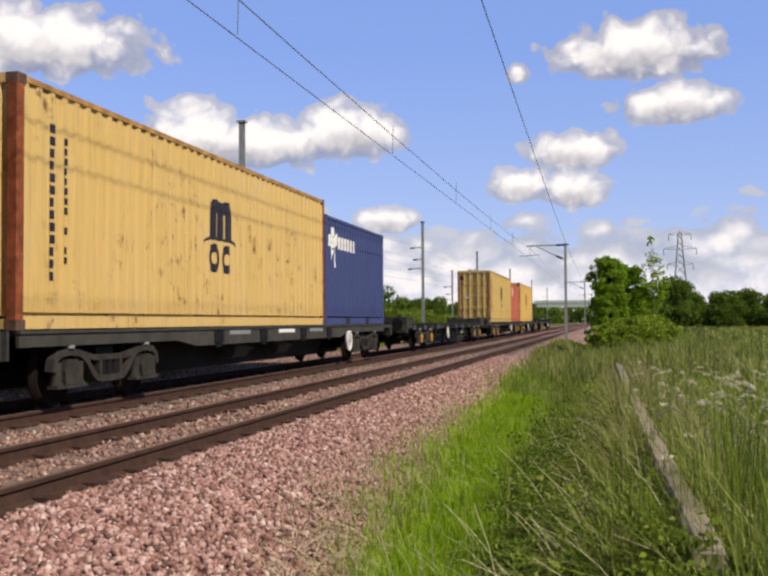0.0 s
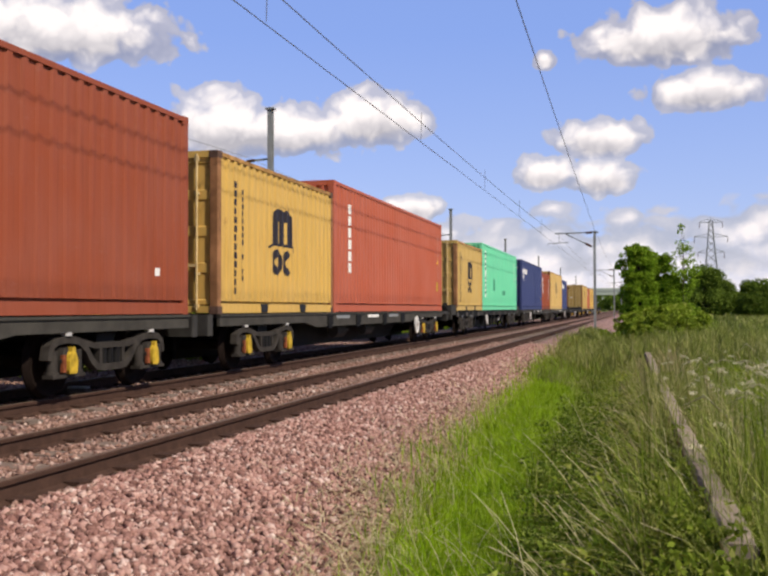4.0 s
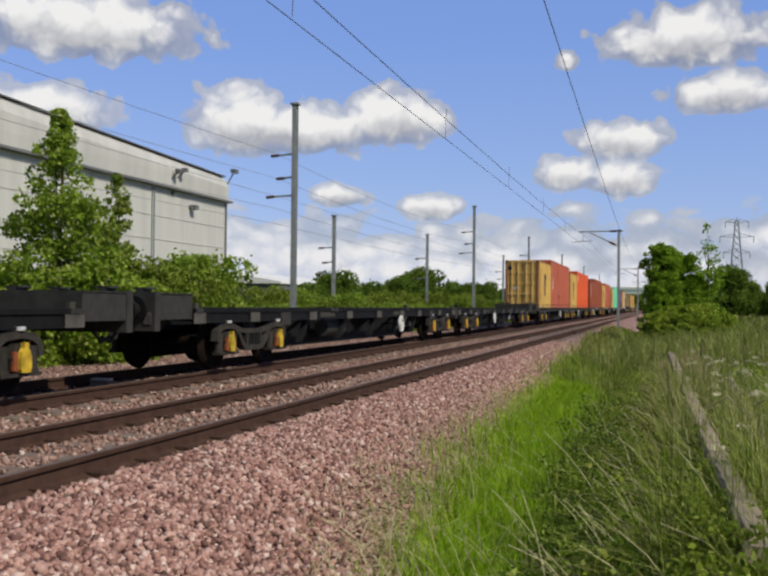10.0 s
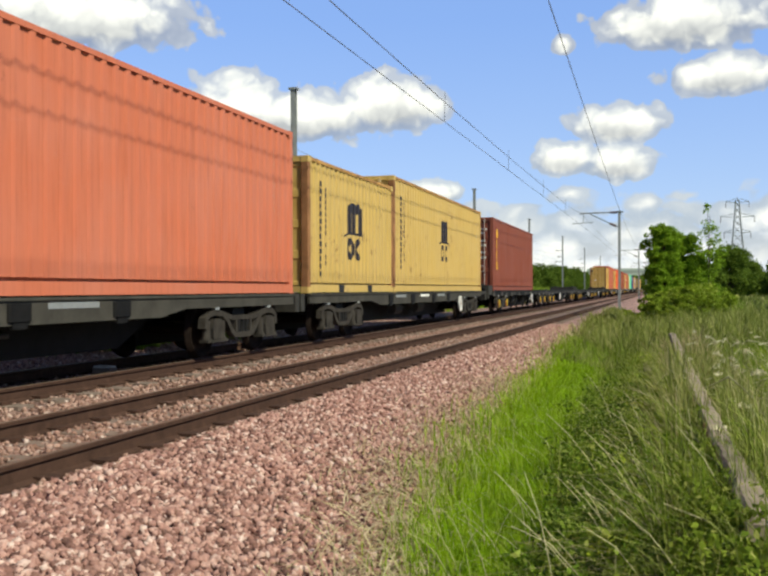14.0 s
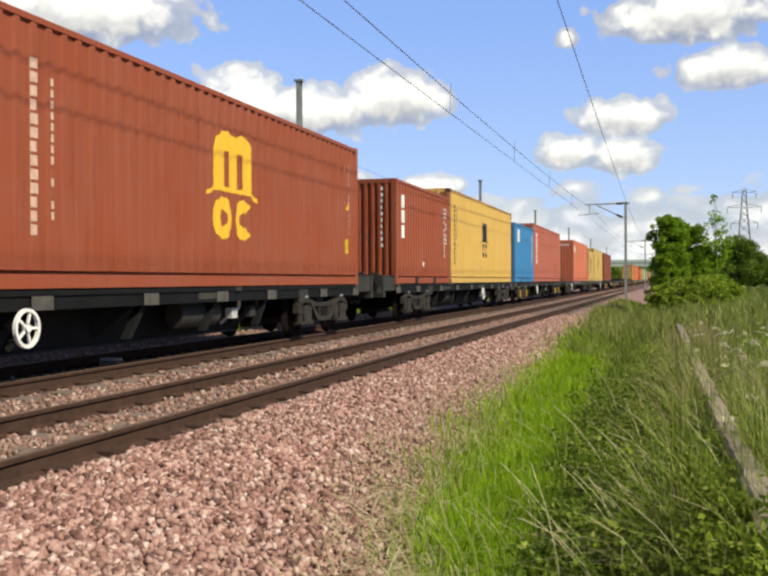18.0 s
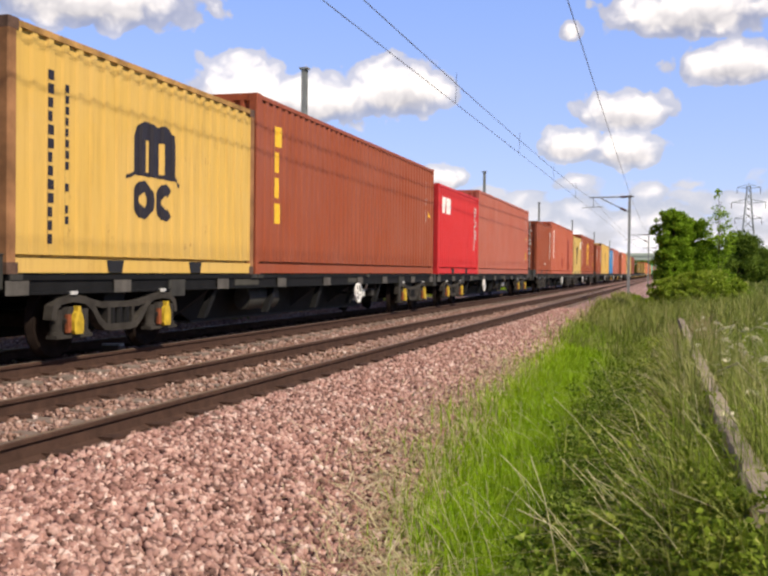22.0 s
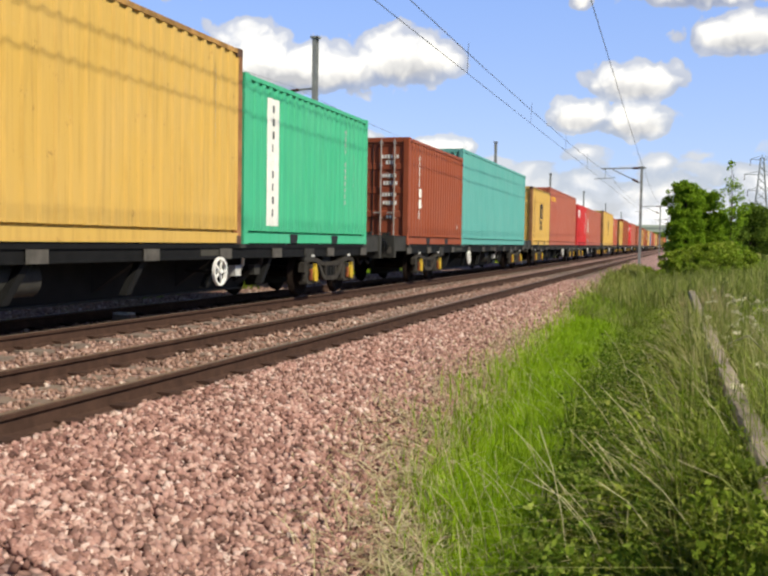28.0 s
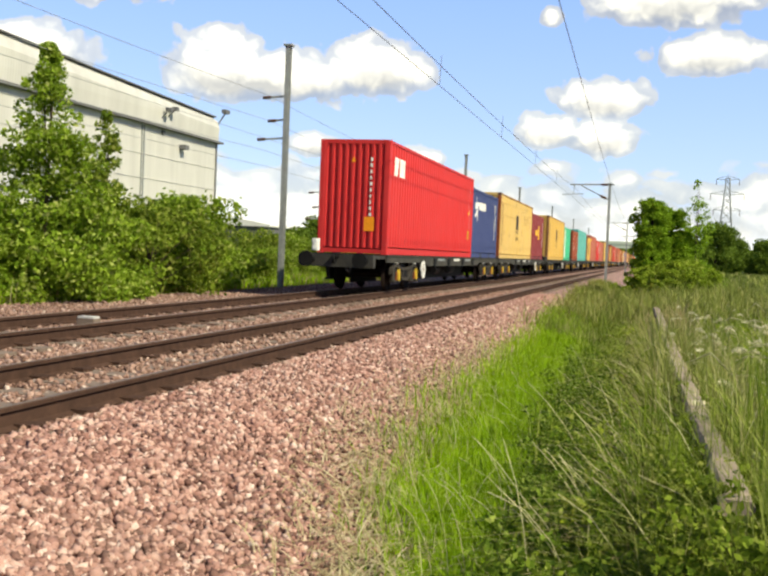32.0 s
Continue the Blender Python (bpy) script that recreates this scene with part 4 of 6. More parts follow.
CONTAINERS = [
    (86.20, 40, HI, "yellow", "doors", Y40), (73.35, 20, LO, "orange_red", "plain", ["sticker"]), (67.25, 40, HI, "yellow_dull", "doors", Y40),
    (28.08, 20, LO, "blue", "plain", [("prance", 0.35), ("prance_row", 1.2)]), (21.93, 40, HI, "yellow_rusty", "plain", [("emblem", 6.0), "line_dark", "line_dark2"]),
    (9.29, 20, LO, "brown", "plain", ["name_short", *ID20]), (3.14, 40, HI, "blue", "doors", [("prance", 0.5), ("prance_row", 1.35), *ID40]),
    (-11.72, 40, HI, "mint", "plain", ["strip", "strip_bars", ("green_patch", 3.3), ("green_low", 6.5), ("codes", 11.2)]), (-24.00, 20, LO, "yellow_dull", "doors", Y20),
    (-33.01, 40, HI, "orange_red", "plain", [("name_white", 1.2), *ID40]), (-45.29, 20, LO, "yellow", "doors", Y20),
    (-52.40, 40, HI, "brown", "plain", [("name_short", 0.7), ("white_dot", 11.2)]), (-64.68, 20, LO, "brown", "doors", [("name_short", 1.1), ("white_dot", 5.4)]),
    (-73.62, 40, HI, "bright_orange", "plain", ["sticker", *ID40]), (-85.90, 20, LO, "yellow", "doors", Y20),
    (-92.71, 40, HI, "orange_red", "plain", [("name_white", 1.0), *ID40]), (-104.99, 20, LO, "yellow", "doors", Y20),
    (-179.82, 40, HI, "dark_brown", "doors", ["name_gold", ("codes", 11.4)]),
    (-194.79, 40, HI, "yellow_dull", "doors", Y40), (-207.07, 20, LO, "yellow_dull", "doors", Y20), (-213.92, 40, HI, "orange", "plain", [("slab", 0.45), ("codes", 11.3)], END_ROW),
    (-235.25, 40, HI, "salmon", "plain", [("name_white", 1.2), *ID40]), (-247.53, 20, LO, "sky_blue", "doors", [("sticker", 0.9), *ID20]),
    (-254.67, 40, HI, "yellow", "doors", Y40), (-266.95, 20, LO, "brown", "plain", ["name_short", *ID20, ("white_dot", 2.75)], END_WORD),
    (-276.12, 40, HI, "brown", "plain", [("emblem_yellow", 6.0), "line_pale", "line_pale2", *ID40]), (-288.40, 20, LO, "yellow_dull", "doors", [*Y20, ("sticker", 5.3)]),
    (-294.81, 40, HI, "orange_red", "plain", [("name_white", 1.2), ("red_patch", 8.7), ("red_patch_low", 5.25), ("codes", 11.5)]), (-307.09, 20, LO, "brown", "doors", [("white_dot", 3.4), *ID20]),
    (-316.26, 40, HI, "salmon", "plain", [*ID40, ("white_dot", 11.0)]), (-328.54, 20, LO, "red", "doors", [("slab", 0.6), *ID20]),
    (-335.21, 40, HI, "brown", "plain", ["name_gold", ("codes", 11.4), ("hazard", 11.6)]), (-347.49, 20, LO, "yellow", "plain", Y20),
    (-356.86, 20, LO, "orange_red", "plain", [("sticker", 0.8), ("red_patch_low", 3.6), *ID20]), (-363.01, 40, HI, "yellow", "doors", Y40),
    (-377.78, 40, LO, "salmon", "plain", [("flag_red", 1.0), ("flag_white", 1.0), ("flag_blue", 1.0), ("codes", 11.4)]), (-390.06, 20, LO, "red", "plain", [("slab", 0.6), *ID20]),
    (-397.21, 40, HI, "salmon", "plain", [("name_row", 0.65), ("codes", 11.4), ("hazard", 11.6)]), (-409.49, 20, LO, "yellow", "doors", Y20),
    (-417.73, 40, HI, "aqua", "plain", [("codes", 3.6)]), (-430.01, 20, LO, "brown", "doors", [("name_white", 1.0), ("white_dot", 5.4)]),
    (-439.32, 20, LO, "green", "plain", [("strip", 0.9), ("strip_bars", 0.9), ("id", 4.7), ("codes", 5.2)]), (-445.47, 40, HI, "yellow", "plain", Y40),
    (-461.05, 20, LO, "maroon", "plain", [("shell", 1.9), ("shell_row", 1.9), ("id", 5.6), ("hazard", 5.1)]), (-467.20, 40, HI, "yellow_rusty", "plain", [*Y40]),
    (-480.25, 20, LO, "blue", "plain", [("prance", 0.5), ("prance_row", 1.35), *ID20]), (-486.40, 40, HI, "red", "plain", [("slab", 0.6), *ID40], END_RED),
]
for row in CONTAINERS:
    freight_container(*row)

# wagons
DECK = 0.97


def axle():
    """Two tapered wheels on an axle across the track, turned from one profile."""
    half = [(0.0, 0.085), (0.60, 0.085), (0.67, 0.12), (0.67, 0.36), (0.69, 0.445), (0.715, 0.44), (0.72, 0.42), (0.79, 0.413), (0.79, 0.36), (0.765, 0.34), (0.765, 0.16), (0.81, 0.13), (0.83, 0.075), (0.92, 0.07), (0.92, 0.0)]
    line = [(-x, r) for x, r in half[:0:-1]] + half[1:]
    n, form = 22, Form()
    vs = [(x, r * math.cos(2 * math.pi * i / n), r * math.sin(2 * math.pi * i / n)) for x, r in line for i in range(n)]
    form.add(vs, [(k * n + i, k * n + (i + 1) % n, (k + 1) * n + (i + 1) % n, (k + 1) * n + i) for k in range(len(line) - 1) for i in range(n)], True)
    return form


def ribbon_x(form, line, thick, x0, x1):
    """A bent bar of even depth along the points (y, z), as wide as x0 to x1."""
    up, low = [], []
    for i, (y, z) in enumerate(line):
        (ya, za), (yb, zb) = line[max(0, i - 1)], line[min(len(line) - 1, i + 1)]
        d = math.hypot(yb - ya, zb - za)
        ny, nz = -(zb - za) / d * thick / 2, (yb - ya) / d * thick / 2
        up.append((y + ny, z + nz))
        low.append((y - ny, z - nz))
    n = len(line)
    vs = [(x, y, z) for x in (x0, x1) for y, z in up + low]
    fs = []
    for i in range(n - 1):
        fs += [(i, i + 1, n + i + 1, n + i), (2 * n + i, 3 * n + i, 3 * n + i + 1, 2 * n + i + 1),
               (i, 2 * n + i, 2 * n + i + 1, i + 1), (n + i, n + i + 1, 3 * n + i + 1, 3 * n + i)]
    for i in (0, n - 1):
        fs.append((i, n + i, 3 * n + i, 2 * n + i))
    return form.add(vs, fs)


FRAME_LINE = [(-1.36, 0.46), (-1.33, 0.60), (-1.22, 0.67), (-1.0, 0.695), (-0.76, 0.67), (-0.60, 0.58), (-0.46, 0.42), (-0.34, 0.345), (-0.20, 0.33)]


def bogie_frame(s):
    """A cast side frame that arches over the axleboxes and hangs low in the middle, at the side s."""
    x0, x1 = (0.93, 1.06) if s > 0 else (-1.06, -0.93)
    form = ribbon_x(Form(), FRAME_LINE + [(-y, z) for y, z in FRAME_LINE[::-1]], 0.085, x0, x1)
    ribbon_x(form, [(-0.74, 0.665), (-0.40, 0.60), (0.40, 0.60), (0.74, 0.665)], 0.07, x0, x1)
    for y in (-0.27, 0.27):
        form.box(x0, x1, y - 0.03, y + 0.03, 0.34, 0.60)
    return form


def axlebox_casing(s):
    """A saddle over the axle end between two spring pots."""
    a, b = (0.93, 1.09) if s > 0 else (-1.09, -0.93)
    f = Form().prism_x([(-0.15, 0.30), (0.15, 0.30), (0.17, 0.46), (0.12, 0.60), (-0.12, 0.60), (-0.17, 0.46)], a, b)
    for y in (-0.25, 0.25):
        f.tube((s * 1.0, y, 0.33), (s * 1.0, y, 0.57), 0.075, n=8).tube((s * 1.0, y, 0.29), (s * 1.0, y, 0.33), 0.095, n=8)
    return f.box(a, b, -0.34, 0.34, 0.255, 0.295)


def cover_shape(s):
    """A bottle-shaped cover, wide below and necked above."""
    x0, x1 = sorted((s * 1.085, s * 1.15))
    return Form().prism_x([(-0.07, 0.30), (0.07, 0.30), (0.088, 0.34), (0.088, 0.45), (0.065, 0.52), (0.032, 0.555), (0.032, 0.61), (-0.032, 0.61), (-0.032, 0.555), (-0.065, 0.52), (-0.088, 0.45), (-0.088, 0.34)], x0, x1)


def build_bogie(wagon, y, yellow):
    # The third box is an added dark plate, filling in shade below the bogie.
    bogie = part("bogie", shared(("bogie", "bolster"), lambda: Form().box(-0.95, 0.95, -0.22, 0.22, 0.50, 0.74).box(-0.2, 0.2, -0.9, 0.9, 0.45, 0.55).box(-0.34, -0.28, -1.25, 1.25, 0.20, 0.62)), STEEL_DARK, wagon)
    bogie.location = (0, y, FAR_Z)
    for s in (-1, 1):
        part("side_frame", shared(("side_frame", s), lambda: bogie_frame(s)), BOGIE_GREY, bogie)
        for yy in (-0.16, 0.0, 0.16):
            spring = part("spring", shared(("spring_nest", s), lambda: Form().tube((s * 1.0, 0, 0.37), (s * 1.0, 0, 0.58), 0.06, n=7)), STEEL_DARK, bogie)
            spring.location = (0, yy, 0)
        for ya in (-1.0, 1.0):
            box = part("axlebox", shared(("axlebox", s), lambda: axlebox_casing(s)), BOGIE_GREY, bogie)
            box.location = (0, ya, 0)
            if yellow:
                cap = part("axlebox_cover", shared(("axlebox_cover", s), lambda: cover_shape(s)), SAFETY_YELLOW, bogie, "dull yellow axlebox cover")
                cap.location = (0, ya, 0)
                keep = part("axle_keep", shared(("axle_keep", s), lambda: Form().box(*sorted((s * 1.06, s * 1.12)), -0.165, -0.10, 0.32, 0.52, 0.01)), RUSTY, bogie, "rust-brown axle keep")
                keep.location = (0, ya, 0)
            cap = part("grease_cap", shared(("grease_cap", s), lambda: Form().box(*sorted((s * 0.99, s * 1.09)), -0.065, 0.065, 0.735, 0.775, 0.02)), FADED_WHITE if yellow else GALV, bogie)
            cap.location = (0, ya, 0)
    for ya in (-1.0, 1.0):
        wheelset = part("wheelset", shared(("wheelset",), axle), WHEEL_DARK, bogie)
        wheelset.location = (0, ya, 0.445)
        for s in (-1, 1):
            part("wheel_rim", shared(("wheel_rim", s), lambda: Form().ring_x(min(s * 0.79, s * 0.794), max(s * 0.79, s * 0.794), 0, 0, 0.412, 0.385, 28)), WHEEL_DARK, wheelset, "dull brown wheel rim")
        WHEELS.append((wheelset, y + ya))
    return bogie


def hand_wheel(wagon, y, spoked):
    if spoked:
        def build():
            f = Form().ring_x(-0.02, 0.02, 0, 0, 0.205, 0.17, 24).tube((-0.03, 0, 0), (0.03, 0, 0), 0.042, n=10)
            for i in range(5):
                w = 2 * math.pi * i / 5
                f.beam((0, 0.05 * math.cos(w), 0.05 * math.sin(w)), (0, 0.185 * math.cos(w), 0.185 * math.sin(w)), 0.02, 0.028)
            return f
    else:
        def build():
            return Form().tube((-0.015, 0, 0), (0.02, 0, 0), 0.24, 0.24, 24).tube((0.02, 0, 0), (0.04, 0, 0), 0.05, n=10)
    p = part("handbrake_wheel", shared(("handbrake_wheel", spoked), build), WHITE if spoked else FADED_WHITE, wagon, "white spoked handbrake wheel" if spoked else "white handbrake disc")
    p.location = (0.99, y, 0.60)
    boss = part("handbrake_shaft", shared(("handbrake_shaft",), lambda: Form().tube((0.5, 0, 0), (1.27, 0, 0), 0.025, n=6)), STEEL_DARK, wagon)
    boss.location = (0, y, 0.60)
    if not spoked:
        part("disc_rim", shared(("disc_rim",), lambda: Form().ring_x(0.02, 0.034, 0, 0, 0.25, 0.195, 24)), WHITE, p, "white painted rim")
        hub = part("hub", shared(("hub",), lambda: Form().tube((0.04, 0, 0), (0.05, 0, 0), 0.03, n=8)), RUSTY, p)


def wagon_ends(wagon, half, front_over, rear_over, mat, raised=True):
    """Headstocks, buffers and drawgear; an end with a short overhang has a bar coupling alone."""
    for s, over in ((1, front_over), (-1, rear_over)):
        y = s * (half + (over - 0.45 if over > 1 else over - 0.1))
        head = part("headstock", shared(("headstock",), lambda: Form().box(-1.2, 1.2, -0.09, 0.09, 0.66, 0.985, 0.02)), mat, wagon) if over < 1 or not raised else part("headstock", shared(("headstock", "tall"), lambda: Form().box(-1.2, 1.2, -0.07, 0.07, 0.69, 1.21, 0.02).box(-0.95, -0.55, -0.075, 0.075, 0.80, 0.84).box(0.55, 0.95, -0.075, 0.075, 0.80, 0.84)), mat, wagon)
        head.location = (0, y, 0)
        if over > 1:
            sole = part("end_platform", shared(("end_platform", round(over, 2), raised), lambda: Form().box(-1.18, 1.18, -(over - 0.54) / 2, (over - 0.54) / 2, 0.88, 0.975) if not raised else Form().box(-1.16, 1.16, -(over - 0.54) / 2, (over - 0.54) / 2, 0.84, 1.185).box(-1.18, 1.18, -(over - 0.54) / 2, (over - 0.54) / 2, 1.185, 1.20)), mat, wagon)
            sole.location = (0, s * (half + (over - 0.5) / 2), 0)
            for x, z, ink in ((0.35, 0.80, WHITE), (0.80, 0.86, PLATE_GREY)):
                tag = part("label_plate", shared(("label_plate", s), lambda: Form().box(-0.05, 0.05, min(0, s * 0.085), max(0, s * 0.085), -0.08, 0.08)), ink, wagon)
                tag.location = (x, y, z)
            for x in (-0.68, 0.68):
                buffer = part("buffer", shared(("buffer", s), lambda: Form().tube((0, 0, 0), (0, s * 0.28, 0), 0.11, n=10).tube((0, s * 0.28, 0), (0, s * 0.42, 0), 0.08, n=10).tube((0, s * 0.42, 0), (0, s * 0.46, 0), 0.19, 0.19, 16)), STEEL_DARK, wagon)
                buffer.location = (x, y + s * 0.05, 0.97 if raised else 0.84)
                if not raised:
                    continue
                bracket = part("end_bracket", shared(("end_bracket",), lambda: Form().box(-0.05, 0.05, -0.25, 0.0, 1.19, 1.25).box(-0.10, 0.10, -0.25, 0.0, 1.245, 1.27)), mat, wagon)
                bracket.location = (x * 0.95, y - s * 0.10 + 0.12, 0)
            hook = part("draw_hook", shared(("draw_hook", s), lambda: Form().box(-0.05, 0.05, min(0, s * 0.35), max(0, s * 0.35), 0.90, 1.02).ring_x(-0.03, 0.03, s * 0.33, 0.86, 0.12, 0.06, 12)), STEEL_DARK, wagon)
            hook.location = (0, y, 0)
            hose = part("brake_hose", shared(("brake_hose", s), lambda: Form().tube((0.35, 0, 0.75), (0.35, s * 0.25, 0.55), 0.025, n=6).tube((0.35, s * 0.25, 0.55), (0.35, s * 0.45, 0.62), 0.025, n=6)), BLACKISH, wagon)
            hose.location = (0, y, 0)
        else:
            bar = part("coupling_bar", shared(("coupling_bar", s), lambda: Form().box(-0.08, 0.08, min(-0.2 * s, s * 0.5), max(-0.2 * s, s * 0.5), 0.72, 0.88)), STEEL_DARK, wagon)
            bar.location = (0, y, 0)


def spigots(wagon, half, mat):
    for y in (-half + 0.15, -half + 6.1, -half + 6.35, half - 6.1, half - 0.15):
        for x in (-0.85, 0.85):
            p = part("container_spigot", shared(("container_spigot",), lambda: Form().box(-0.09, 0.09, -0.10, 0.10, 0.93, 0.992, 0.015)), mat, wagon)
            p.location = (x, y, 0)


DULL = {-11.72, -254.67, -276.12, -294.81}


def skeletal_wagon(front, rear, front_over, rear_over, wheel_from_front, loaded):
    """A dark skeletal flat with a deep fish-bellied centre and sloping outriggers."""
    half = (front - rear) / 2
    state = "under containers" if loaded else "running empty"
    wagon = tagged(new("flat_wagon"), f"black skeletal container wagon with {'yellow' if front not in DULL else 'dull grey'} axlebox covers, {state}", "flat wagon", "wagons of the train")
    travel(wagon, (front + rear) / 2, 0.0)
    y1, y2 = half - 3.9, half - 5.6
    for s in (-1, 1):
        x0, x1 = (1.12, 1.20) if s > 0 else (-1.20, -1.12)
        p = part("side_sill", shared(("side_sill", s), lambda: Form().prism_y([(x0, 0.775), (x1, 0.775), (x1, 0.80), (x1 - 0.03, 0.80), (x1 - 0.03, 0.93), (x1, 0.93), (x1, 0.988), (x0, 0.988), (x0, 0.93), (x0 + 0.03, 0.93), (x0 + 0.03, 0.80), (x0, 0.80)], -9.14, 9.14)), STEEL_DARK, wagon)
        p = part("centre_girder", shared(("centre_girder", s), lambda: Form().prism_x([(-9.1, 0.93), (-9.1, 0.74), (-5.3, 0.74), (-4.1, 0.28), (4.1, 0.28), (5.3, 0.74), (9.1, 0.74), (9.1, 0.93)], s * 0.42 - 0.02, s * 0.42 + 0.02)), STEEL_DARK, wagon)
        for y in (-4.2, -1.9, 0.4, 2.5, 4.4):
            q = part("outrigger", shared(("outrigger", s), lambda: Form().prism_x([(-0.46, 0.36), (-0.34, 0.36), (0.02, 0.76), (0.18, 0.78), (0.18, 0.93), (-0.18, 0.93), (-0.18, 0.78), (-0.10, 0.76)], min(s * 0.95, s * 1.08), max(s * 0.95, s * 1.08))), STEEL_DARK, wagon)
            q.location = (0, y, 0)
            q = part("load_bracket", shared(("load_bracket", s), lambda: Form().box(*sorted((s * 1.185, s * 1.21)), -0.19, 0.19, 0.775, 0.925, 0.01)), PLATE_GREY, wagon)
            q.location = (0, y, 0)
            q = part("web_plate", shared(("web_plate", s), lambda: Form().add([(s * 0.44, -0.44, 0.37), (s * 0.44, -0.36, 0.37), (s * 1.10, 0.04, 0.86), (s * 1.10, -0.04, 0.86),
                                                                                (s * 0.44, -0.44, 0.90), (s * 0.44, -0.36, 0.90), (s * 1.10, 0.04, 0.90), (s * 1.10, -0.04, 0.90)], BOX_FACES)), STEEL_DARK, wagon)
            q.location = (0, y, 0)
        for y in (-3.3, 2.2):
            q = part("data_panel", shared(("data_panel", s), lambda: Form().box(min(s * 1.17, s * 1.178), max(s * 1.17, s * 1.178), -0.45, 0.45, 0.82, 0.91)), OLIVE_GREY, wagon)
            q.location = (0, y, 0)
        for y in (-9.0, -6.99, 6.99, 9.0):
            q = part("load_bracket", shared(("load_bracket", s), None), PLATE_GREY, wagon)
            q.location = (0, y, 0)
        for y in (-5.6, 5.9):
            q = part("support_bracket", shared(("support_bracket", s), lambda: Form().box(min(s * 1.02, s * 1.21), max(s * 1.02, s * 1.21), -0.22, 0.22, 0.70, 0.92, 0.03)), STEEL_GREY, wagon)
            q.location = (0, y, 0)
    part("cover_plate", shared(("cover_plate",), lambda: Form().box(-0.46, 0.46, -9.1, 9.1, 0.925, 0.95)), STEEL_DARK, wagon)
    part("bottom_plate", shared(("bottom_plate",), lambda: Form().box(-0.5, 0.5, -4.2, 4.2, 0.255, 0.28)), STEEL_GREY, wagon)
    for y in (-8.9, -6.1, -3.0, 0, 3.0, 6.1, 8.9):
        q = part("cross_member", shared(("cross_member",), lambda: Form().box(-1.13, 1.13, -0.09, 0.09, 0.80, 0.93)), STEEL_DARK, wagon)
        q.location = (0, y, 0)
    tank = part("air_tank", shared(("air_tank",), lambda: Form().tube((0.78, -0.62, 0.60), (0.78, 0.62, 0.60), 0.19, n=14)), STEEL_GREY, wagon)
    tank.location = (0, -2.2 if wheel_from_front else 2.2, 0)
    for y in (-0.35, 0.35):
        q = part("valve_pipe", shared(("valve_pipe",), lambda: Form().tube((0.7, -0.05, 0.42), (1.0, 0.15, 0.66), 0.03, n=6).tube((1.0, 0.15, 0.66), (1.1, 0.0, 0.80), 0.03, n=6).box(0.85, 1.0, -0.1, 0.1, 0.5, 0.66)), FADED_WHITE if y < 0 else STEEL_GREY, wagon)
        q.location = (0, 3.6 + y, 0)
    for y in (half - 2.15, -half + 2.15):
        build_bogie(wagon, y, front not in DULL)
    hand_wheel(wagon, (half - 7.0) if wheel_from_front else (-half + 6.9), True)
    wagon_ends(wagon, half, front_over, rear_over, STEEL_GREY)
    spigots(wagon, half, STEEL_GREY)
    if not loaded:
        for y in (-half + 0.15, -half + 12.3, half - 0.15):
            q = part("raised_spigot", shared(("raised_spigot",), lambda: Form().box(-0.04, 0.04, -0.05, 0.05, 0.99, 1.07, 0.015)), OLIVE_GREY, wagon)
            q.location = (0.85, y, 0)
    return wagon


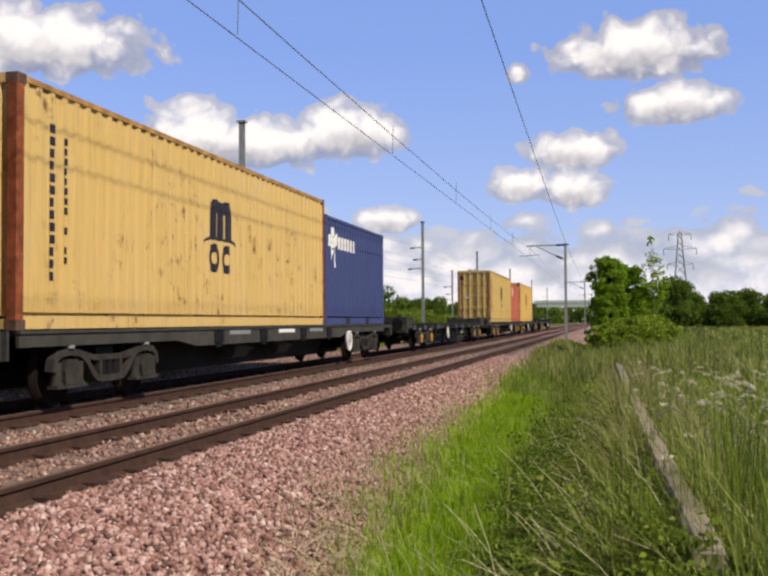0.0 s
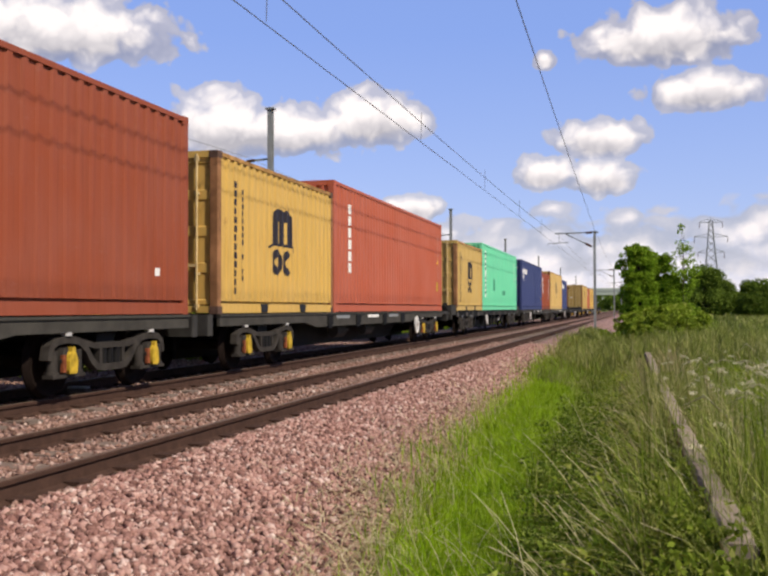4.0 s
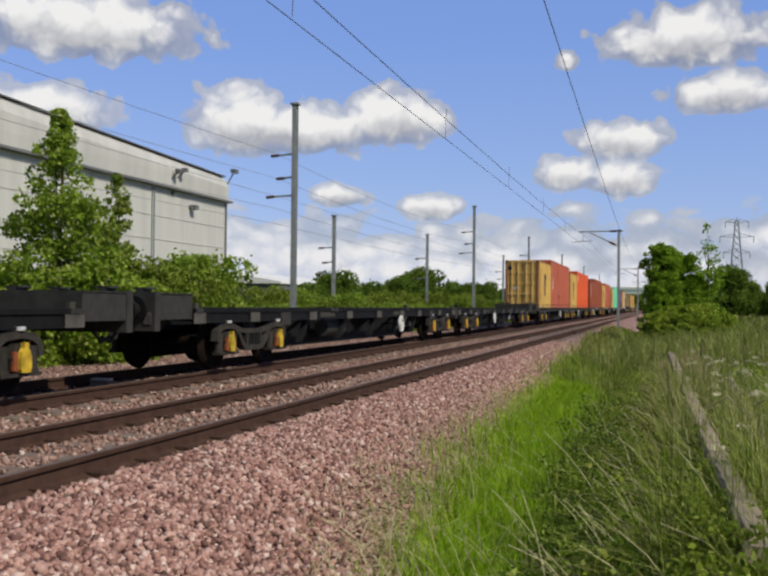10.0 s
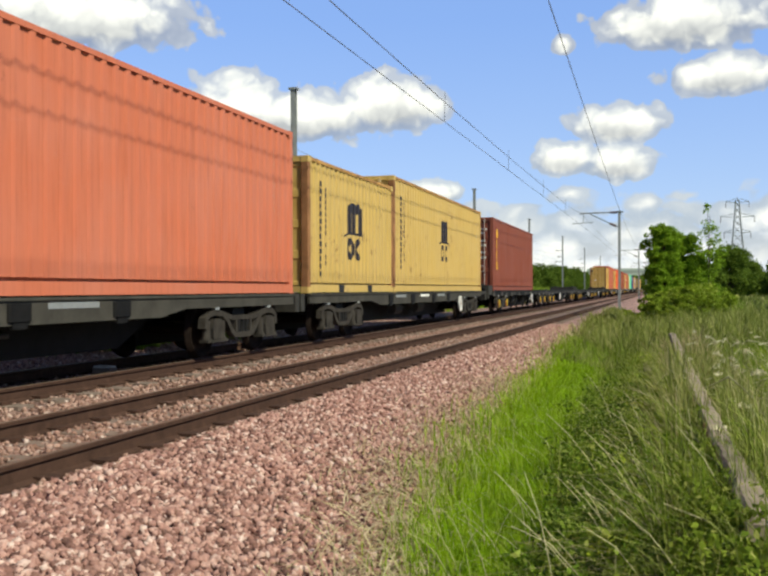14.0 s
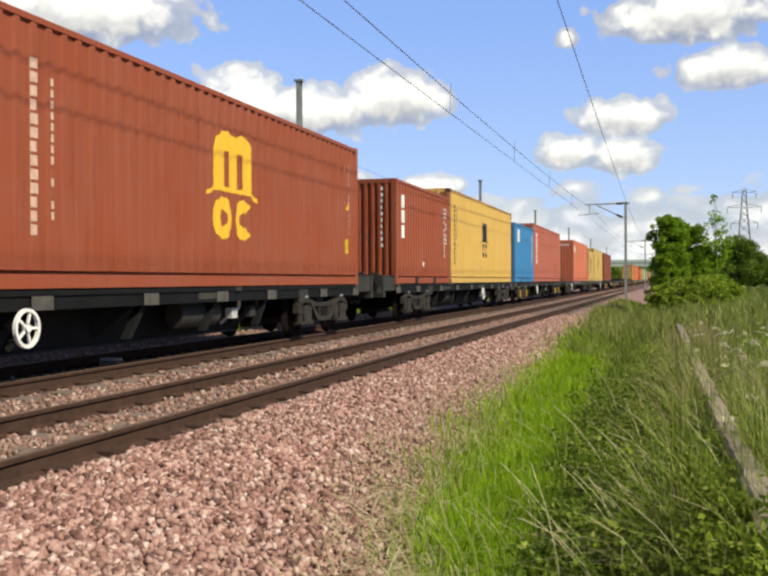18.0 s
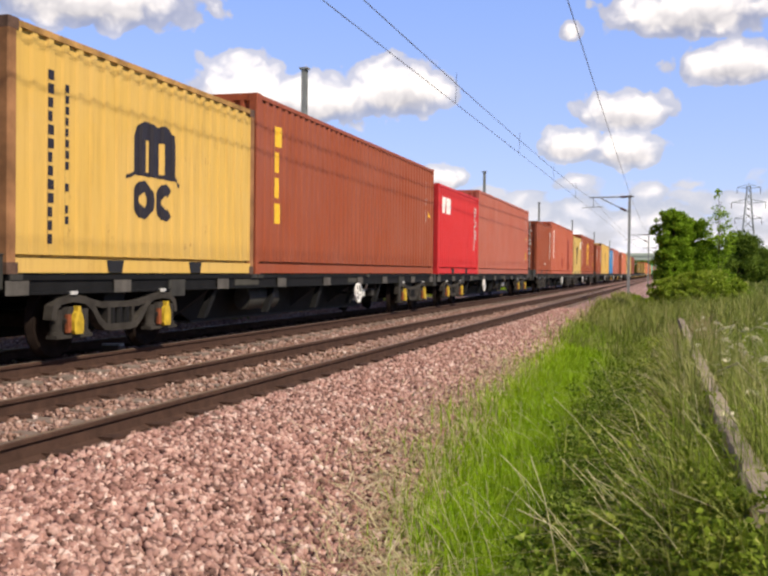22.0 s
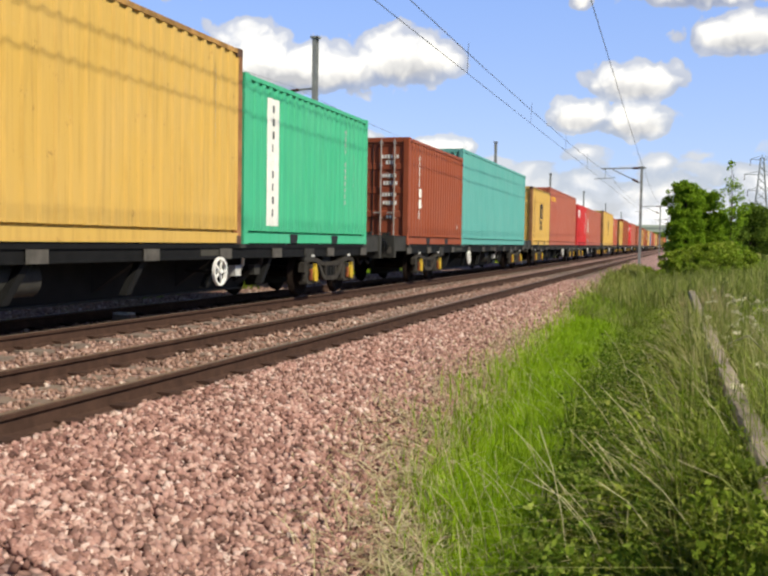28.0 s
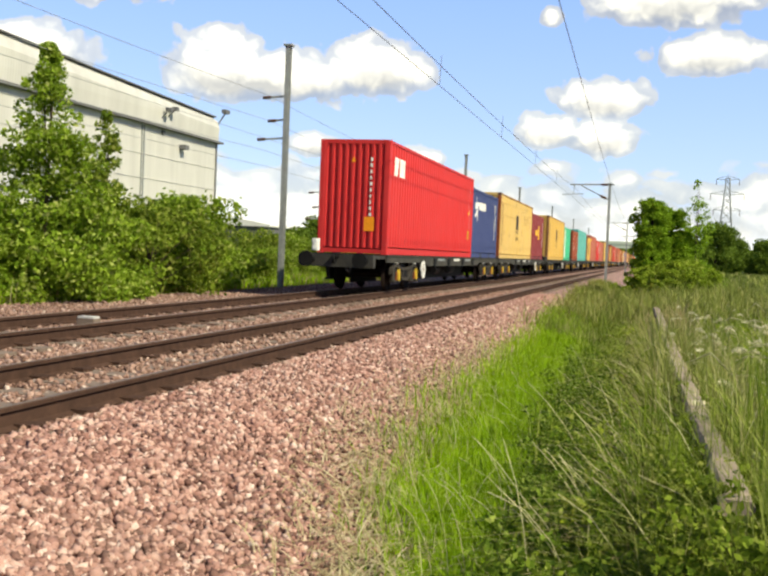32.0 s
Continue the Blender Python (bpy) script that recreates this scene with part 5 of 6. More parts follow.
def sill_wagon(front, rear, front_over, rear_over, disc_from_front, yellow):
    """An older flat with a deep faded side sill, stepped towards its ends."""
    half = (front - rear) / 2
    wagon = tagged(new("flat_wagon"), "faded grey-green container flat wagon with white handbrake disc", "flat wagon", "wagons of the train")
    travel(wagon, (front + rear) / 2, 0.0)
    for s in (-1, 1):
        x0, x1 = (1.17, 1.23) if s > 0 else (-1.23, -1.17)
        part("side_sill", shared(("deep_side_sill", s), lambda: Form().prism_x([(-9.14, 0.965), (-9.14, 0.80), (-5.0, 0.80), (-4.3, 0.70), (4.3, 0.70), (5.0, 0.80), (9.14, 0.80), (9.14, 0.965)], x0, x1)), OLIVE_GREY, wagon)
        part("sill_flange", shared(("sill_flange", s), lambda: Form().box(x0 - 0.03, x1 + 0.03, -9.15, 9.15, 0.955, 0.990)), OLIVE_GREY, wagon)
        part("centre_girder", shared(("deep_centre_girder", s), lambda: Form().prism_x([(-9.1, 0.93), (-9.1, 0.70), (-5.3, 0.70), (-4.3, 0.28), (4.3, 0.28), (5.3, 0.70), (9.1, 0.70), (9.1, 0.93)], s * 0.35 - 0.02, s * 0.35 + 0.02)), STEEL_DARK, wagon)
        for y in (-3.4, -1.2, 1.3, 3.3):
            q = part("container_bracket", shared(("container_bracket", s), lambda: Form().box(min(s * 1.16, s * 1.27), max(s * 1.16, s * 1.27), -0.20, 0.20, 0.74, 0.93, 0.03).box(min(s * 1.18, s * 1.25), max(s * 1.18, s * 1.25), -0.12, 0.12, 0.66, 0.74)), STEEL_DARK, wagon)
            q.location = (0, y, 0)
        for y in (-2.4, 0.2, 2.3):
            q = part("data_panel", shared(("wide_data_panel", s), lambda: Form().box(min(s * 1.225, s * 1.236), max(s * 1.225, s * 1.236), -0.5, 0.5, 0.86, 0.93)), WHITE if y == 0.2 else GALV, wagon)
            q.location = (0, y, 0)
    part("deck_plate", shared(("deck_plate",), lambda: Form().box(-1.17, 1.17, -9.1, 9.1, 0.90, 0.945)), STEEL_DARK, wagon)
    for y in (-1.6, 0.8):
        q = part("brake_cylinder", shared(("brake_cylinder",), lambda: Form().tube((0.75, -0.4, 0.58), (0.75, 0.3, 0.58), 0.16, n=12).tube((0.75, 0.3, 0.58), (0.75, 0.8, 0.58), 0.04, n=6)), STEEL_GREY, wagon)
        q.location = (0, y, 0)
    for y in (half - 2.15, -half + 2.15):
        build_bogie(wagon, y, yellow)
    hand_wheel(wagon, (half - 4.25) if disc_from_front else (-half + 3.9), False)
    wagon_ends(wagon, half, front_over, rear_over, STEEL_GREY, False)
    spigots(wagon, half, OLIVE_GREY)
    return wagon


OUT, IN = 1.5, 0.35
sill_wagon(28.08, 9.74, OUT, IN, True, False)
sill_wagon(9.29, -9.05, IN, OUT, False, False)
sill_wagon(-33.01, -51.35, OUT, IN, True, True)
sill_wagon(-52.40, -70.74, IN, OUT, False, True)
sill_wagon(-194.79, -213.13, OUT, IN, True, False)
sill_wagon(-213.92, -232.26, IN, OUT, False, False)
sill_wagon(-461.05, -479.39, OUT, IN, True, True)
last = sill_wagon(-480.25, -498.59, IN, OUT, False, True)
lamp = part("tail_lamp", Form().box(-0.09, 0.09, -0.05, 0.05, 0.0, 0.30, 0.02).tube((0, -0.05, 0.09), (0, -0.075, 0.09), 0.062, n=12).tube((0, -0.05, 0.22), (0, -0.075, 0.22), 0.058, n=12), WHITE, last, "white two-lens tail lamp")
lamp.location = (-0.62, -10.15, 1.04)
for row in (
    (115.00, 96.66, OUT, OUT, True, False),
    (92.30, 73.96, OUT, IN, False, True),
    (73.40, 55.06, IN, OUT, True, True),
    (51.00, 32.66, OUT, OUT, False, False),
    (-11.72, -30.06, OUT, OUT, False, True),
    (-73.62, -91.96, OUT, IN, False, True),
    (-92.71, -111.05, IN, OUT, True, True),
    (-114.77, -133.11, OUT, IN, False, False),
    (-133.77, -152.11, IN, OUT, True, False),
    (-154.92, -173.26, OUT, IN, False, False),
    (-173.67, -192.01, IN, OUT, True, True),
    (-235.25, -253.59, OUT, IN, False, True),
    (-254.67, -273.01, IN, OUT, True, True),
    (-276.12, -294.46, OUT, IN, False, True),
    (-294.81, -313.15, IN, OUT, True, True),
    (-316.26, -334.60, OUT, IN, False, True),
    (-335.21, -353.55, IN, OUT, True, True),
    (-356.86, -375.20, OUT, OUT, False, True),
    (-377.78, -396.12, OUT, IN, False, True),
    (-397.21, -415.55, IN, OUT, True, True),
    (-417.73, -436.07, OUT, OUT, False, True),
    (-439.32, -457.66, OUT, OUT, True, True),
):
    skeletal_wagon(*row)

# ---- overhead line ----


def mast(x, y, top, arm, label):
    """A steel H-section mast. arm: +1 or -1 for the side of its cantilever, 0 for small brackets alone."""
    thing = tagged(new("overhead_line_mast"), label, "mast", "overhead line masts")
    thing.location = (x, y, 0)
    part("column", Form().prism_z([(-0.075, -0.10), (0.075, -0.10), (0.075, -0.085), (0.012, -0.085), (0.012, 0.085), (0.075, 0.085), (0.075, 0.10), (-0.075, 0.10), (-0.075, 0.085), (-0.012, 0.085), (-0.012, -0.085), (-0.075, -0.085)], -0.9, top), MAST_GREY, thing)
    part("foundation", Form().box(-0.35, 0.35, -0.35, 0.35, -1.2, -0.45, 0.03), CONCRETE, thing)
    part("cap", Form().box(-0.14, 0.14, -0.13, 0.13, top, top + 0.06), MAST_GREY, thing)
    return thing


def far_side_fittings(thing, top):
    """Insulated brackets on the side away from the near track."""
    for z, reach in ((top - 1.6, 0.55), (top - 2.35, 0.35), (top - 2.95, 0.7)):
        arm = part("bracket_arm", Form().beam((-0.1, 0, z), (-reach, 0, z - 0.03), 0.05, 0.06), MAST_GREY, thing)
        part("insulator", Form().tube((-reach, 0, z - 0.03), (-reach - 0.28, 0, z - 0.05), 0.05, n=8), INSULATOR, arm)


for i, (y, top) in enumerate(((30.0, 7.55), (62.0, 7.4), (89.0, 7.3), (120.0, 7.3), (155.0, 7.3), (195.0, 7.3))):
    m = mast(-11.5, y, top, 0, "tall grey steel mast standing among lineside shrubs")
    far_side_fittings(m, top)
for y, x, top in ((48.0, -16.2, 5.6), (66.0, -15.5, 5.9), (100.0, -15.5, 6.2)):
    m = mast(x, y, top, 0, "slim dark mast of the line behind the shrubs")
    far_side_fittings(m, top)


def cantilever_mast(x, y, top):
    m = mast(x, y, top, -1, "grey mast with a cantilever over the near track")
    boom = part("boom", Form().beam((0.25, 0, top - 0.02), (-2.45, 0, top - 0.06), 0.07, 0.08), MAST_GREY, m)
    part("insulator", Form().tube((-0.15, 0, top - 0.03), (-0.55, 0, top - 0.035), 0.07, n=8), INSULATOR, boom)
    strut = part("strut", Form().beam((-0.08, 0, top - 0.95), (-1.75, 0, top - 0.12), 0.06, 0.06), MAST_GREY, m)
    part("insulator", Form().tube((-0.2, 0, top - 0.89), (-0.55, 0, top - 0.72), 0.075, n=8), INSULATOR, strut)
    part("registration_arm", Form().beam((-1.6, 0, top - 0.62), (-2.9, 0, top - 0.70), 0.04, 0.04).beam((-2.2, 0, top - 0.1), (-2.2, 0, top - 0.66), 0.03, 0.03), MAST_GREY, m)
    return m


cantilever_mast(-2.55, 63.0, 5.85)
cantilever_mast(-2.75, 126.0, 5.9)
cantilever_mast(-2.85, 190.0, 5.9)


def wire(name, label, points, r=0.012, mat=None):
    """points: the supports; the wire sags a little between them."""
    form = Form()
    line = []
    for (a, b, sag) in points:
        a, b = Vector(a), Vector(b)
        n = 10
        for i in range(n + (1 if (a, b, sag) == points[-1] else 0)):
            u = i / n
            p = a.lerp(b, u)
            p.z -= sag * 4 * u * (1 - u)
            line.append(p)
    line.append(Vector(points[-1][1]))
    line = [p for k, p in enumerate(line) if k == 0 or (p - line[k - 1]).length > 1e-3]
    ring = [(r * math.cos(w), r * math.sin(w)) for w in (0.3, 1.56, 2.8, 4.1, 5.3)]
    form.add([(p.x + u, p.y, p.z + v) for p in line for u, v in ring], [(k * 5 + i, k * 5 + (i + 1) % 5, k * 5 + 5 + (i + 1) % 5, k * 5 + 5 + i) for k in range(len(line) - 1) for i in range(5)], True)
    ob = part(name, form, mat or CABLE)
    return tagged(ob, label, "wire", "overhead wires")


wire("contact_wire", "taut contact wire over the near track", [((-4.75, -20, 4.78), (-4.62, 63, 4.86), 0.0), ((-4.62, 63, 4.86), (-4.75, 126, 4.86), 0.0), ((-4.75, 126, 4.86), (-4.7, 300, 4.9), 0.0)], 0.0078)
wire("catenary_wire", "sagging catenary wire above the contact wire", [((-4.6, -18, 5.70), (-4.72, 63, 5.58), 0.40), ((-4.72, 63, 5.66), (-4.7, 126, 5.8), 0.4), ((-4.7, 126, 5.8), (-4.7, 300, 5.8), 0.3)], 0.0088)
wire("return_wire", "single earth wire hung from the mast tops", [((-1.62, -6, 6.5), (-2.5, 63, 5.9), 0.15), ((-2.5, 63, 5.9), (-2.75, 126, 5.95), 0.3)], 0.0105)
for z, sag in ((3.7, 0.1), (4.2, 0.15), (4.6, 0.0), (5.2, 0.25), (6.0, 0.3)):
    wire("far_wire", "thin overhead wire of the line behind the shrubs", [((-12.6, -12, z), (-12.2, 30, z), sag), ((-12.2, 30, z), (-12.2, 62, z), sag), ((-12.2, 62, z), (-12.2, 120, z), sag)], 0.007, MAST_GREY)
for i in range(5):
    y = 12 + i * 9.5
    d = part("dropper", Form().tube((-4.66, y, 4.82), (-4.64, y, 5.45 + 0.004 * abs(y - 25)), 0.006, n=4), CABLE)
    tagged(d, "thin dropper between catenary and contact wire", "wire", "droppers")

# ---- pylon ----


def pylon(x, y, H):
    thing = tagged(new("electricity_pylon"), "steel lattice electricity pylon with three pairs of arms", "pylon")
    thing.location = (x, y, -0.6)
    tower = Form()

    def wid(z):
        return 4.2 * (1 - z / H) ** 1.3 + 0.75

    levels = [0, 8, 14, 19, 23.5, 27.5, 31, 34, 37, 40, 43, H - 1.5]
    for sx, sy in ((1, 1), (1, -1), (-1, 1), (-1, -1)):
        for z0, z1 in zip(levels, levels[1:]):
            a, b = wid(z0), wid(z1)
            tower.beam((sx * a, sy * a, z0), (sx * b, sy * b, z1), 0.30, 0.30)
    for z0, z1 in zip(levels, levels[1:]):
        a, b = wid(z0), wid(z1)
        for s in (-1, 1):
            tower.beam((-a, s * a, z0), (b, s * b, z1), 0.17, 0.17).beam((a, s * a, z0), (-b, s * b, z1), 0.17, 0.17)
            tower.beam((s * a, -a, z0), (s * b, b, z1), 0.17, 0.17).beam((s * a, a, z0), (s * b, -b, z1), 0.17, 0.17)
    part("tower", tower, GALV, thing)
    for z, reach in ((H - 17, 6.0), (H - 9.5, 7.6), (H - 2.5, 5.2)):
        for s in (-1, 1):
            arm = part("cross_arm", Form().beam((s * wid(z), -0.5, z), (s * reach, 0, z + 0.3), 0.22, 0.22).beam((s * wid(z), 0.5, z), (s * reach, 0, z + 0.3), 0.22, 0.22).beam((s * wid(z + 1.6), 0, z + 1.7), (s * reach, 0, z + 0.4), 0.22, 0.22), GALV, thing)
            part("insulator_string", Form().tube((s * reach, 0, z + 0.2), (s * reach, 0, z - 2.6), 0.13, n=6), INSULATOR, arm)
    part("peak", Form().beam((0, 0, H - 2), (0, 0, H), 0.3, 0.3), GALV, thing)
    return thing


pylon(34.5, 495.0, 45.0)

# ---- warehouse ----


def warehouse():
    thing = tagged(new("warehouse"), "large pale grey clad warehouse with a rounded roof edge", "warehouse")
    X, Y0, Y1, EAVE, TOP = -45.0, -40.0, 97.0, 12.0, 14.6
    lower = part("wall", Form().box(X - 40, X, Y0, Y1, -1.2, EAVE - 0.18), CLADDING, thing)
    ring = [(X + 0.35, EAVE + 0.05), (X + 0.45, EAVE + 1.4), (X + 0.2, TOP - 0.5), (X - 0.5, TOP), (X - 40, TOP + 1.6), (X - 40, EAVE)]
    ring2 = [(X - 0.6, EAVE + 0.05), (X - 0.5, EAVE + 1.3), (X - 0.8, TOP - 0.8), (X - 1.5, TOP - 0.35), (X - 40, TOP + 1.2), (X - 40, EAVE)]
    rise = 0.0275
    fascia = Form().prism_y(ring, Y0, Y1 - 0.3)
    fascia.v = [(x, y, z + rise * (Y1 - y) if z > EAVE + 0.5 else z) for x, y, z in fascia.v]
    part("roof_fascia", fascia, CLADDING, thing)
    part("roof_nose", Form().prism_y(ring2, Y1 - 0.3, Y1 + 0.9), CLADDING, thing)
    part("gutter", Form().box(X - 40, X + 0.55, Y0, Y1 + 0.6, EAVE - 0.18, EAVE + 0.04), GUTTER, thing)
    part("ridge_trim", Form().beam((X - 0.34, Y0, TOP + 0.03 + rise * (Y1 - Y0)), (X - 0.34, Y1 - 0.2, TOP + 0.03), 0.72, 0.10), GUTTER, thing)
    for y in (Y1 - 0.4,):
        part("roof_camera", Form().beam((X + 0.3, y, TOP - 0.8), (X + 0.9, y + 0.4, TOP + 0.5), 0.14, 0.14).box(X + 0.7, X + 1.2, y - 0.1, y + 0.9, TOP + 0.4, TOP + 0.8), GUTTER, thing)
    for y, z in ((84.0, 12.75), (85.2, 13.0)):
        lamp = part("floodlight", Form().beam((X + 0.4, y, z), (X + 1.0, y + 0.3, z + 0.75), 0.12, 0.12).box(X + 0.75, X + 1.25, y, y + 0.55, z + 0.6, z + 0.95), GUTTER, thing)
    part("wall_lamp", Form().box(X, X + 0.7, 88.4, 89.2, 10.3, 10.75).box(X, X + 0.2, 84.7, 85.1, 11.3, 11.7), GUTTER, thing)
    for z in (EAVE - 0.75, 9.1, 6.9, 4.8):
        part("cladding_rail", Form().box(X, X + 0.05, Y0, Y1 - 0.1, z, z + 0.10), CLADDING, thing)
    part("corner_trim", Form().box(X - 0.1, X + 0.09, Y1 - 0.25, Y1 + 0.09, -1.0, EAVE - 0.2), GUTTER, thing)
    for y in (Y1 - 16, Y1 - 31, 81.4):
        part("downpipe", Form().box(X + 0.003, X + 0.12, y - 0.06, y + 0.06, -0.6, EAVE - 0.3), GALV, thing)
    return thing


warehouse()


def low_shed(x, y, w, d, h, label, wall_mat):
    thing = tagged(new("shed"), label, "shed")
    thing.location = (x, y, -0.7)
    part("wall", Form().box(-w / 2, w / 2, -d / 2, d / 2, 0, h), wall_mat, thing)
    part("roof", Form().prism_y([(-w / 2 - 0.3, h), (w / 2 + 0.3, h), (w / 2 + 0.3, h + 0.25), (0, h + 0.25 + w * 0.08), (-w / 2 - 0.3, h + 0.25)], -d / 2 - 0.2, d / 2 + 0.2), WHITE if wall_mat == GUTTER else GUTTER, thing)
    for k in range(3):
        part("door", Form().box(w / 2, w / 2 + 0.03, -d / 2 + 2 + k * 4, -d / 2 + 4.6 + k * 4, 0, h * 0.7), GUTTER if wall_mat != GUTTER else CLADDING, thing)
    return thing


low_shed(-52, 125, 16, 30, 4.2, "low dark shed with a white roof edge beyond the shrubs", GUTTER)


def footbridge(y):
    thing = tagged(new("road_bridge"), "distant pale green bridge over the railway", "bridge")
    thing.location = (-8, y, 0)
    part("girder", Form().box(-22, 40, -2.5, 2.5, 6.6, 8.2), PAINT["pale_green"], thing)
    part("parapet", Form().box(-22, 40, -2.7, -2.5, 8.2, 9.4), PAINT["pale_green"], thing)
    for x in (-9, 12):
        part("pier", Form().box(x - 0.8, x + 0.8, -2, 2, -1, 6.6), CONCRETE, thing)
    part("abutment", Form().prism_y([(-60, -1), (-22, -1), (-22, 8.2), (-26, 8.2)], -3, 3), GROUND, thing)
    return thing


footbridge(420.0)

# ---- plants ----
LEAF_QUAD = np.array([(-0.5, 0, 0), (0, -0.28, 0.06), (0.5, 0, -0.04), (0, 0.28, 0.06)])


def leaves(name, clumps, per, size, mat, seed, flat=0.75):
    """Leaves strewn over the shells of clumps (x, y, z, r)."""
    rng = np.random.default_rng(seed)
    cl = np.asarray(clumps, float)
    wts = cl[:, 3] ** 2
    pick = rng.choice(len(cl), per, p=wts / wts.sum())
    d = rng.normal(size=(per, 3))
    d /= np.linalg.norm(d, axis=1)[:, None]
    rad = cl[pick, 3] * rng.uniform(0.35, 1.0, per) ** 0.5 * (1 + 0.25 * rng.normal(size=per) * (rng.random(per) < 0.2))
    at = cl[pick, :3] + d * rad[:, None] * np.array([1, 1, flat])
    s = size * rng.uniform(0.55, 1.3, per)
    co = np.einsum("nij,kj->nki", spin(per, rng), LEAF_QUAD) * s[:, None, None] + at[:, None]
    return soup(name, co, 1, [(0, 1, 2, 3)], mat)


def shrub_kind(name, label, category, height, width, n_clumps, per, size, mat, seed, shape="round", trunk=0.05):
    """A shrub or tree at the origin: stems and a crown of leaves."""
    rng = random.Random(seed)
    clumps = []
    for i in range(n_clumps):
        u = rng.random()
        if shape == "tall":
            u = u ** 1.15
            z = height * (0.10 + 0.89 * u)
            w = width * 0.5 * (1.0 - u) ** 0.75 * rng.uniform(0.3, 1.0)
            r = height * 0.066 * rng.uniform(0.55, 1.3) * (1.25 - 0.85 * u)
        elif shape == "column":
            z = height * (0.03 + 0.88 * u)
            w = width * 0.5 * rng.uniform(0.30, 1.0) * (1.0 if u < 0.8 else 0.88)
            r = width * 0.095 * rng.uniform(0.6, 1.4)
        else:
            z = height * (0.10 + 0.72 * u)
            w = width * 0.5 * math.sqrt(max(0.05, 1 - (u - 0.25) ** 2 * 1.6)) * rng.uniform(0.3, 0.95)
            r = height * 0.15 * rng.uniform(0.6, 1.3)
        a = rng.uniform(0, 2 * math.pi)
        if shape == "column":
            k = 0.62 / max(abs(math.cos(a)), abs(math.sin(a)))
            w *= k
        clumps.append((w * math.cos(a), w * math.sin(a), z, r))
    thing = tagged(new(name), label, category)
    stems = Form()
    main = min(0.45 * height, height - 0.3) if shape == "round" else 0.9 * height
    stems.tube((0, 0, -0.3), (0.02 * height, 0, main), trunk, trunk * 0.35, 7)
    for c in clumps[: min(14, n_clumps)]:
        z0 = min(main * 0.9, c[2] * 0.45)
        stems.tube((0.02 * height * z0 / main, 0, z0), (c[0] * 0.8, c[1] * 0.8, c[2]), trunk * 0.4, trunk * 0.12, 5, False)
    part("trunk", stems, BARK, thing)
    part("crown", leaves("crown", clumps, per, size, mat, seed), mat, thing)
    return thing


PROTO = [
    shrub_kind("shrub", "leafy green lineside shrub", "shrub", 2.9, 3.4, 40, 7600, 0.125, LEAF_MID, 3, "round", 0.05),
    shrub_kind("shrub", "bright green lineside shrub", "shrub", 2.6, 3.0, 38, 7200, 0.125, LEAF_FRESH, 4, "round", 0.05),
    shrub_kind("shrub", "dull green leafy bramble mound", "shrub", 1.5, 3.2, 30, 6400, 0.10, LEAF_BRAMBLE, 5, "round", 0.03),
    shrub_kind("young_tree", "slender young tree with pale fresh leaves", "tree", 6.3, 3.9, 260, 30000, 0.13, LEAF_FRESH, 6, "tall", 0.07),
    shrub_kind("young_tree", "narrow darker young tree among shrubs", "tree", 4.9, 2.2, 150, 17000, 0.12, LEAF_MID, 7, "tall", 0.06),
    shrub_kind("tree", "broad dark leafy tree", "tree", 6.0, 6.0, 60, 11000, 0.30, LEAF_DARK, 8, "round", 0.14),
    shrub_kind("hedge_tree", "dense ivy-clad hedge tree with a squared top", "tree", 4.85, 2.2, 300, 46000, 0.10, LEAF_TREE, 9, "column", 0.12),
    shrub_kind("young_tree", "thin straggling sapling beside the hedge", "tree", 5.4, 2.8, 60, 4200, 0.12, LEAF_TREE, 10, "tall", 0.03),
]
PLACED = set()


def plant(k, x, y, turn=0.0, scale=1.0, label="", group=""):
    """Puts a plant of kind k on the ground; the first of a kind is the built one itself."""
    at = pose(x, y, height_at(x), 0, 0, turn)
    if k in PLACED:
        ob = copy_thing(PROTO[k], at)
    else:
        ob = PROTO[k]
        ob.matrix_basis = at
        PLACED.add(k)
    ob.scale = (scale, scale, scale)
    if label:
        ob["label"] = label
    if group:
        ob["group"] = group
    return ob


rng = random.Random(12)
# the shrub belt beyond the train
y = 4.0
while y < 118:
    tall = 1.27 if y < 22 else 1.10 if y < 29 else 0.98
    plant(rng.choice((0, 0, 1, 1, 2)), -12.9 - rng.uniform(0, 0.9), y, rng.uniform(0, 360), tall * rng.uniform(0.50, 0.85), group="shrub belt")
    if rng.random() < 0.9:
        plant(rng.choice((0, 1, 1, 0)), -14.6 - rng.uniform(0, 1.4), y + rng.uniform(-1, 1), rng.uniform(0, 360), tall * rng.uniform(0.72, 1.15), group="shrub belt")
    if rng.random() < 0.75:
        plant(2, -12.6 - rng.uniform(0, 0.5), y + rng.uniform(-0.6, 0.6), rng.uniform(0, 360), rng.uniform(0.38, 0.62), group="shrub belt")
    y += rng.uniform(1.2, 2.1) if y < 60 else rng.uniform(2.4, 3.2)
plant(3, -12.4, 18.3, 20, 0.92, "tall conical young tree with pale leaves", "young trees")
plant(4, -13.2, 22.0, 80, 1.02, "", "young trees")
plant(3, -14.6, 14.6, 200, 0.66, "", "young trees")
plant(1, -13.0, 26.4, 20, 1.38, "rounded bright shrub in the lineside belt", "shrub belt")
plant(1, -13.3, 24.4, 70, 1.05, "", "shrub belt")
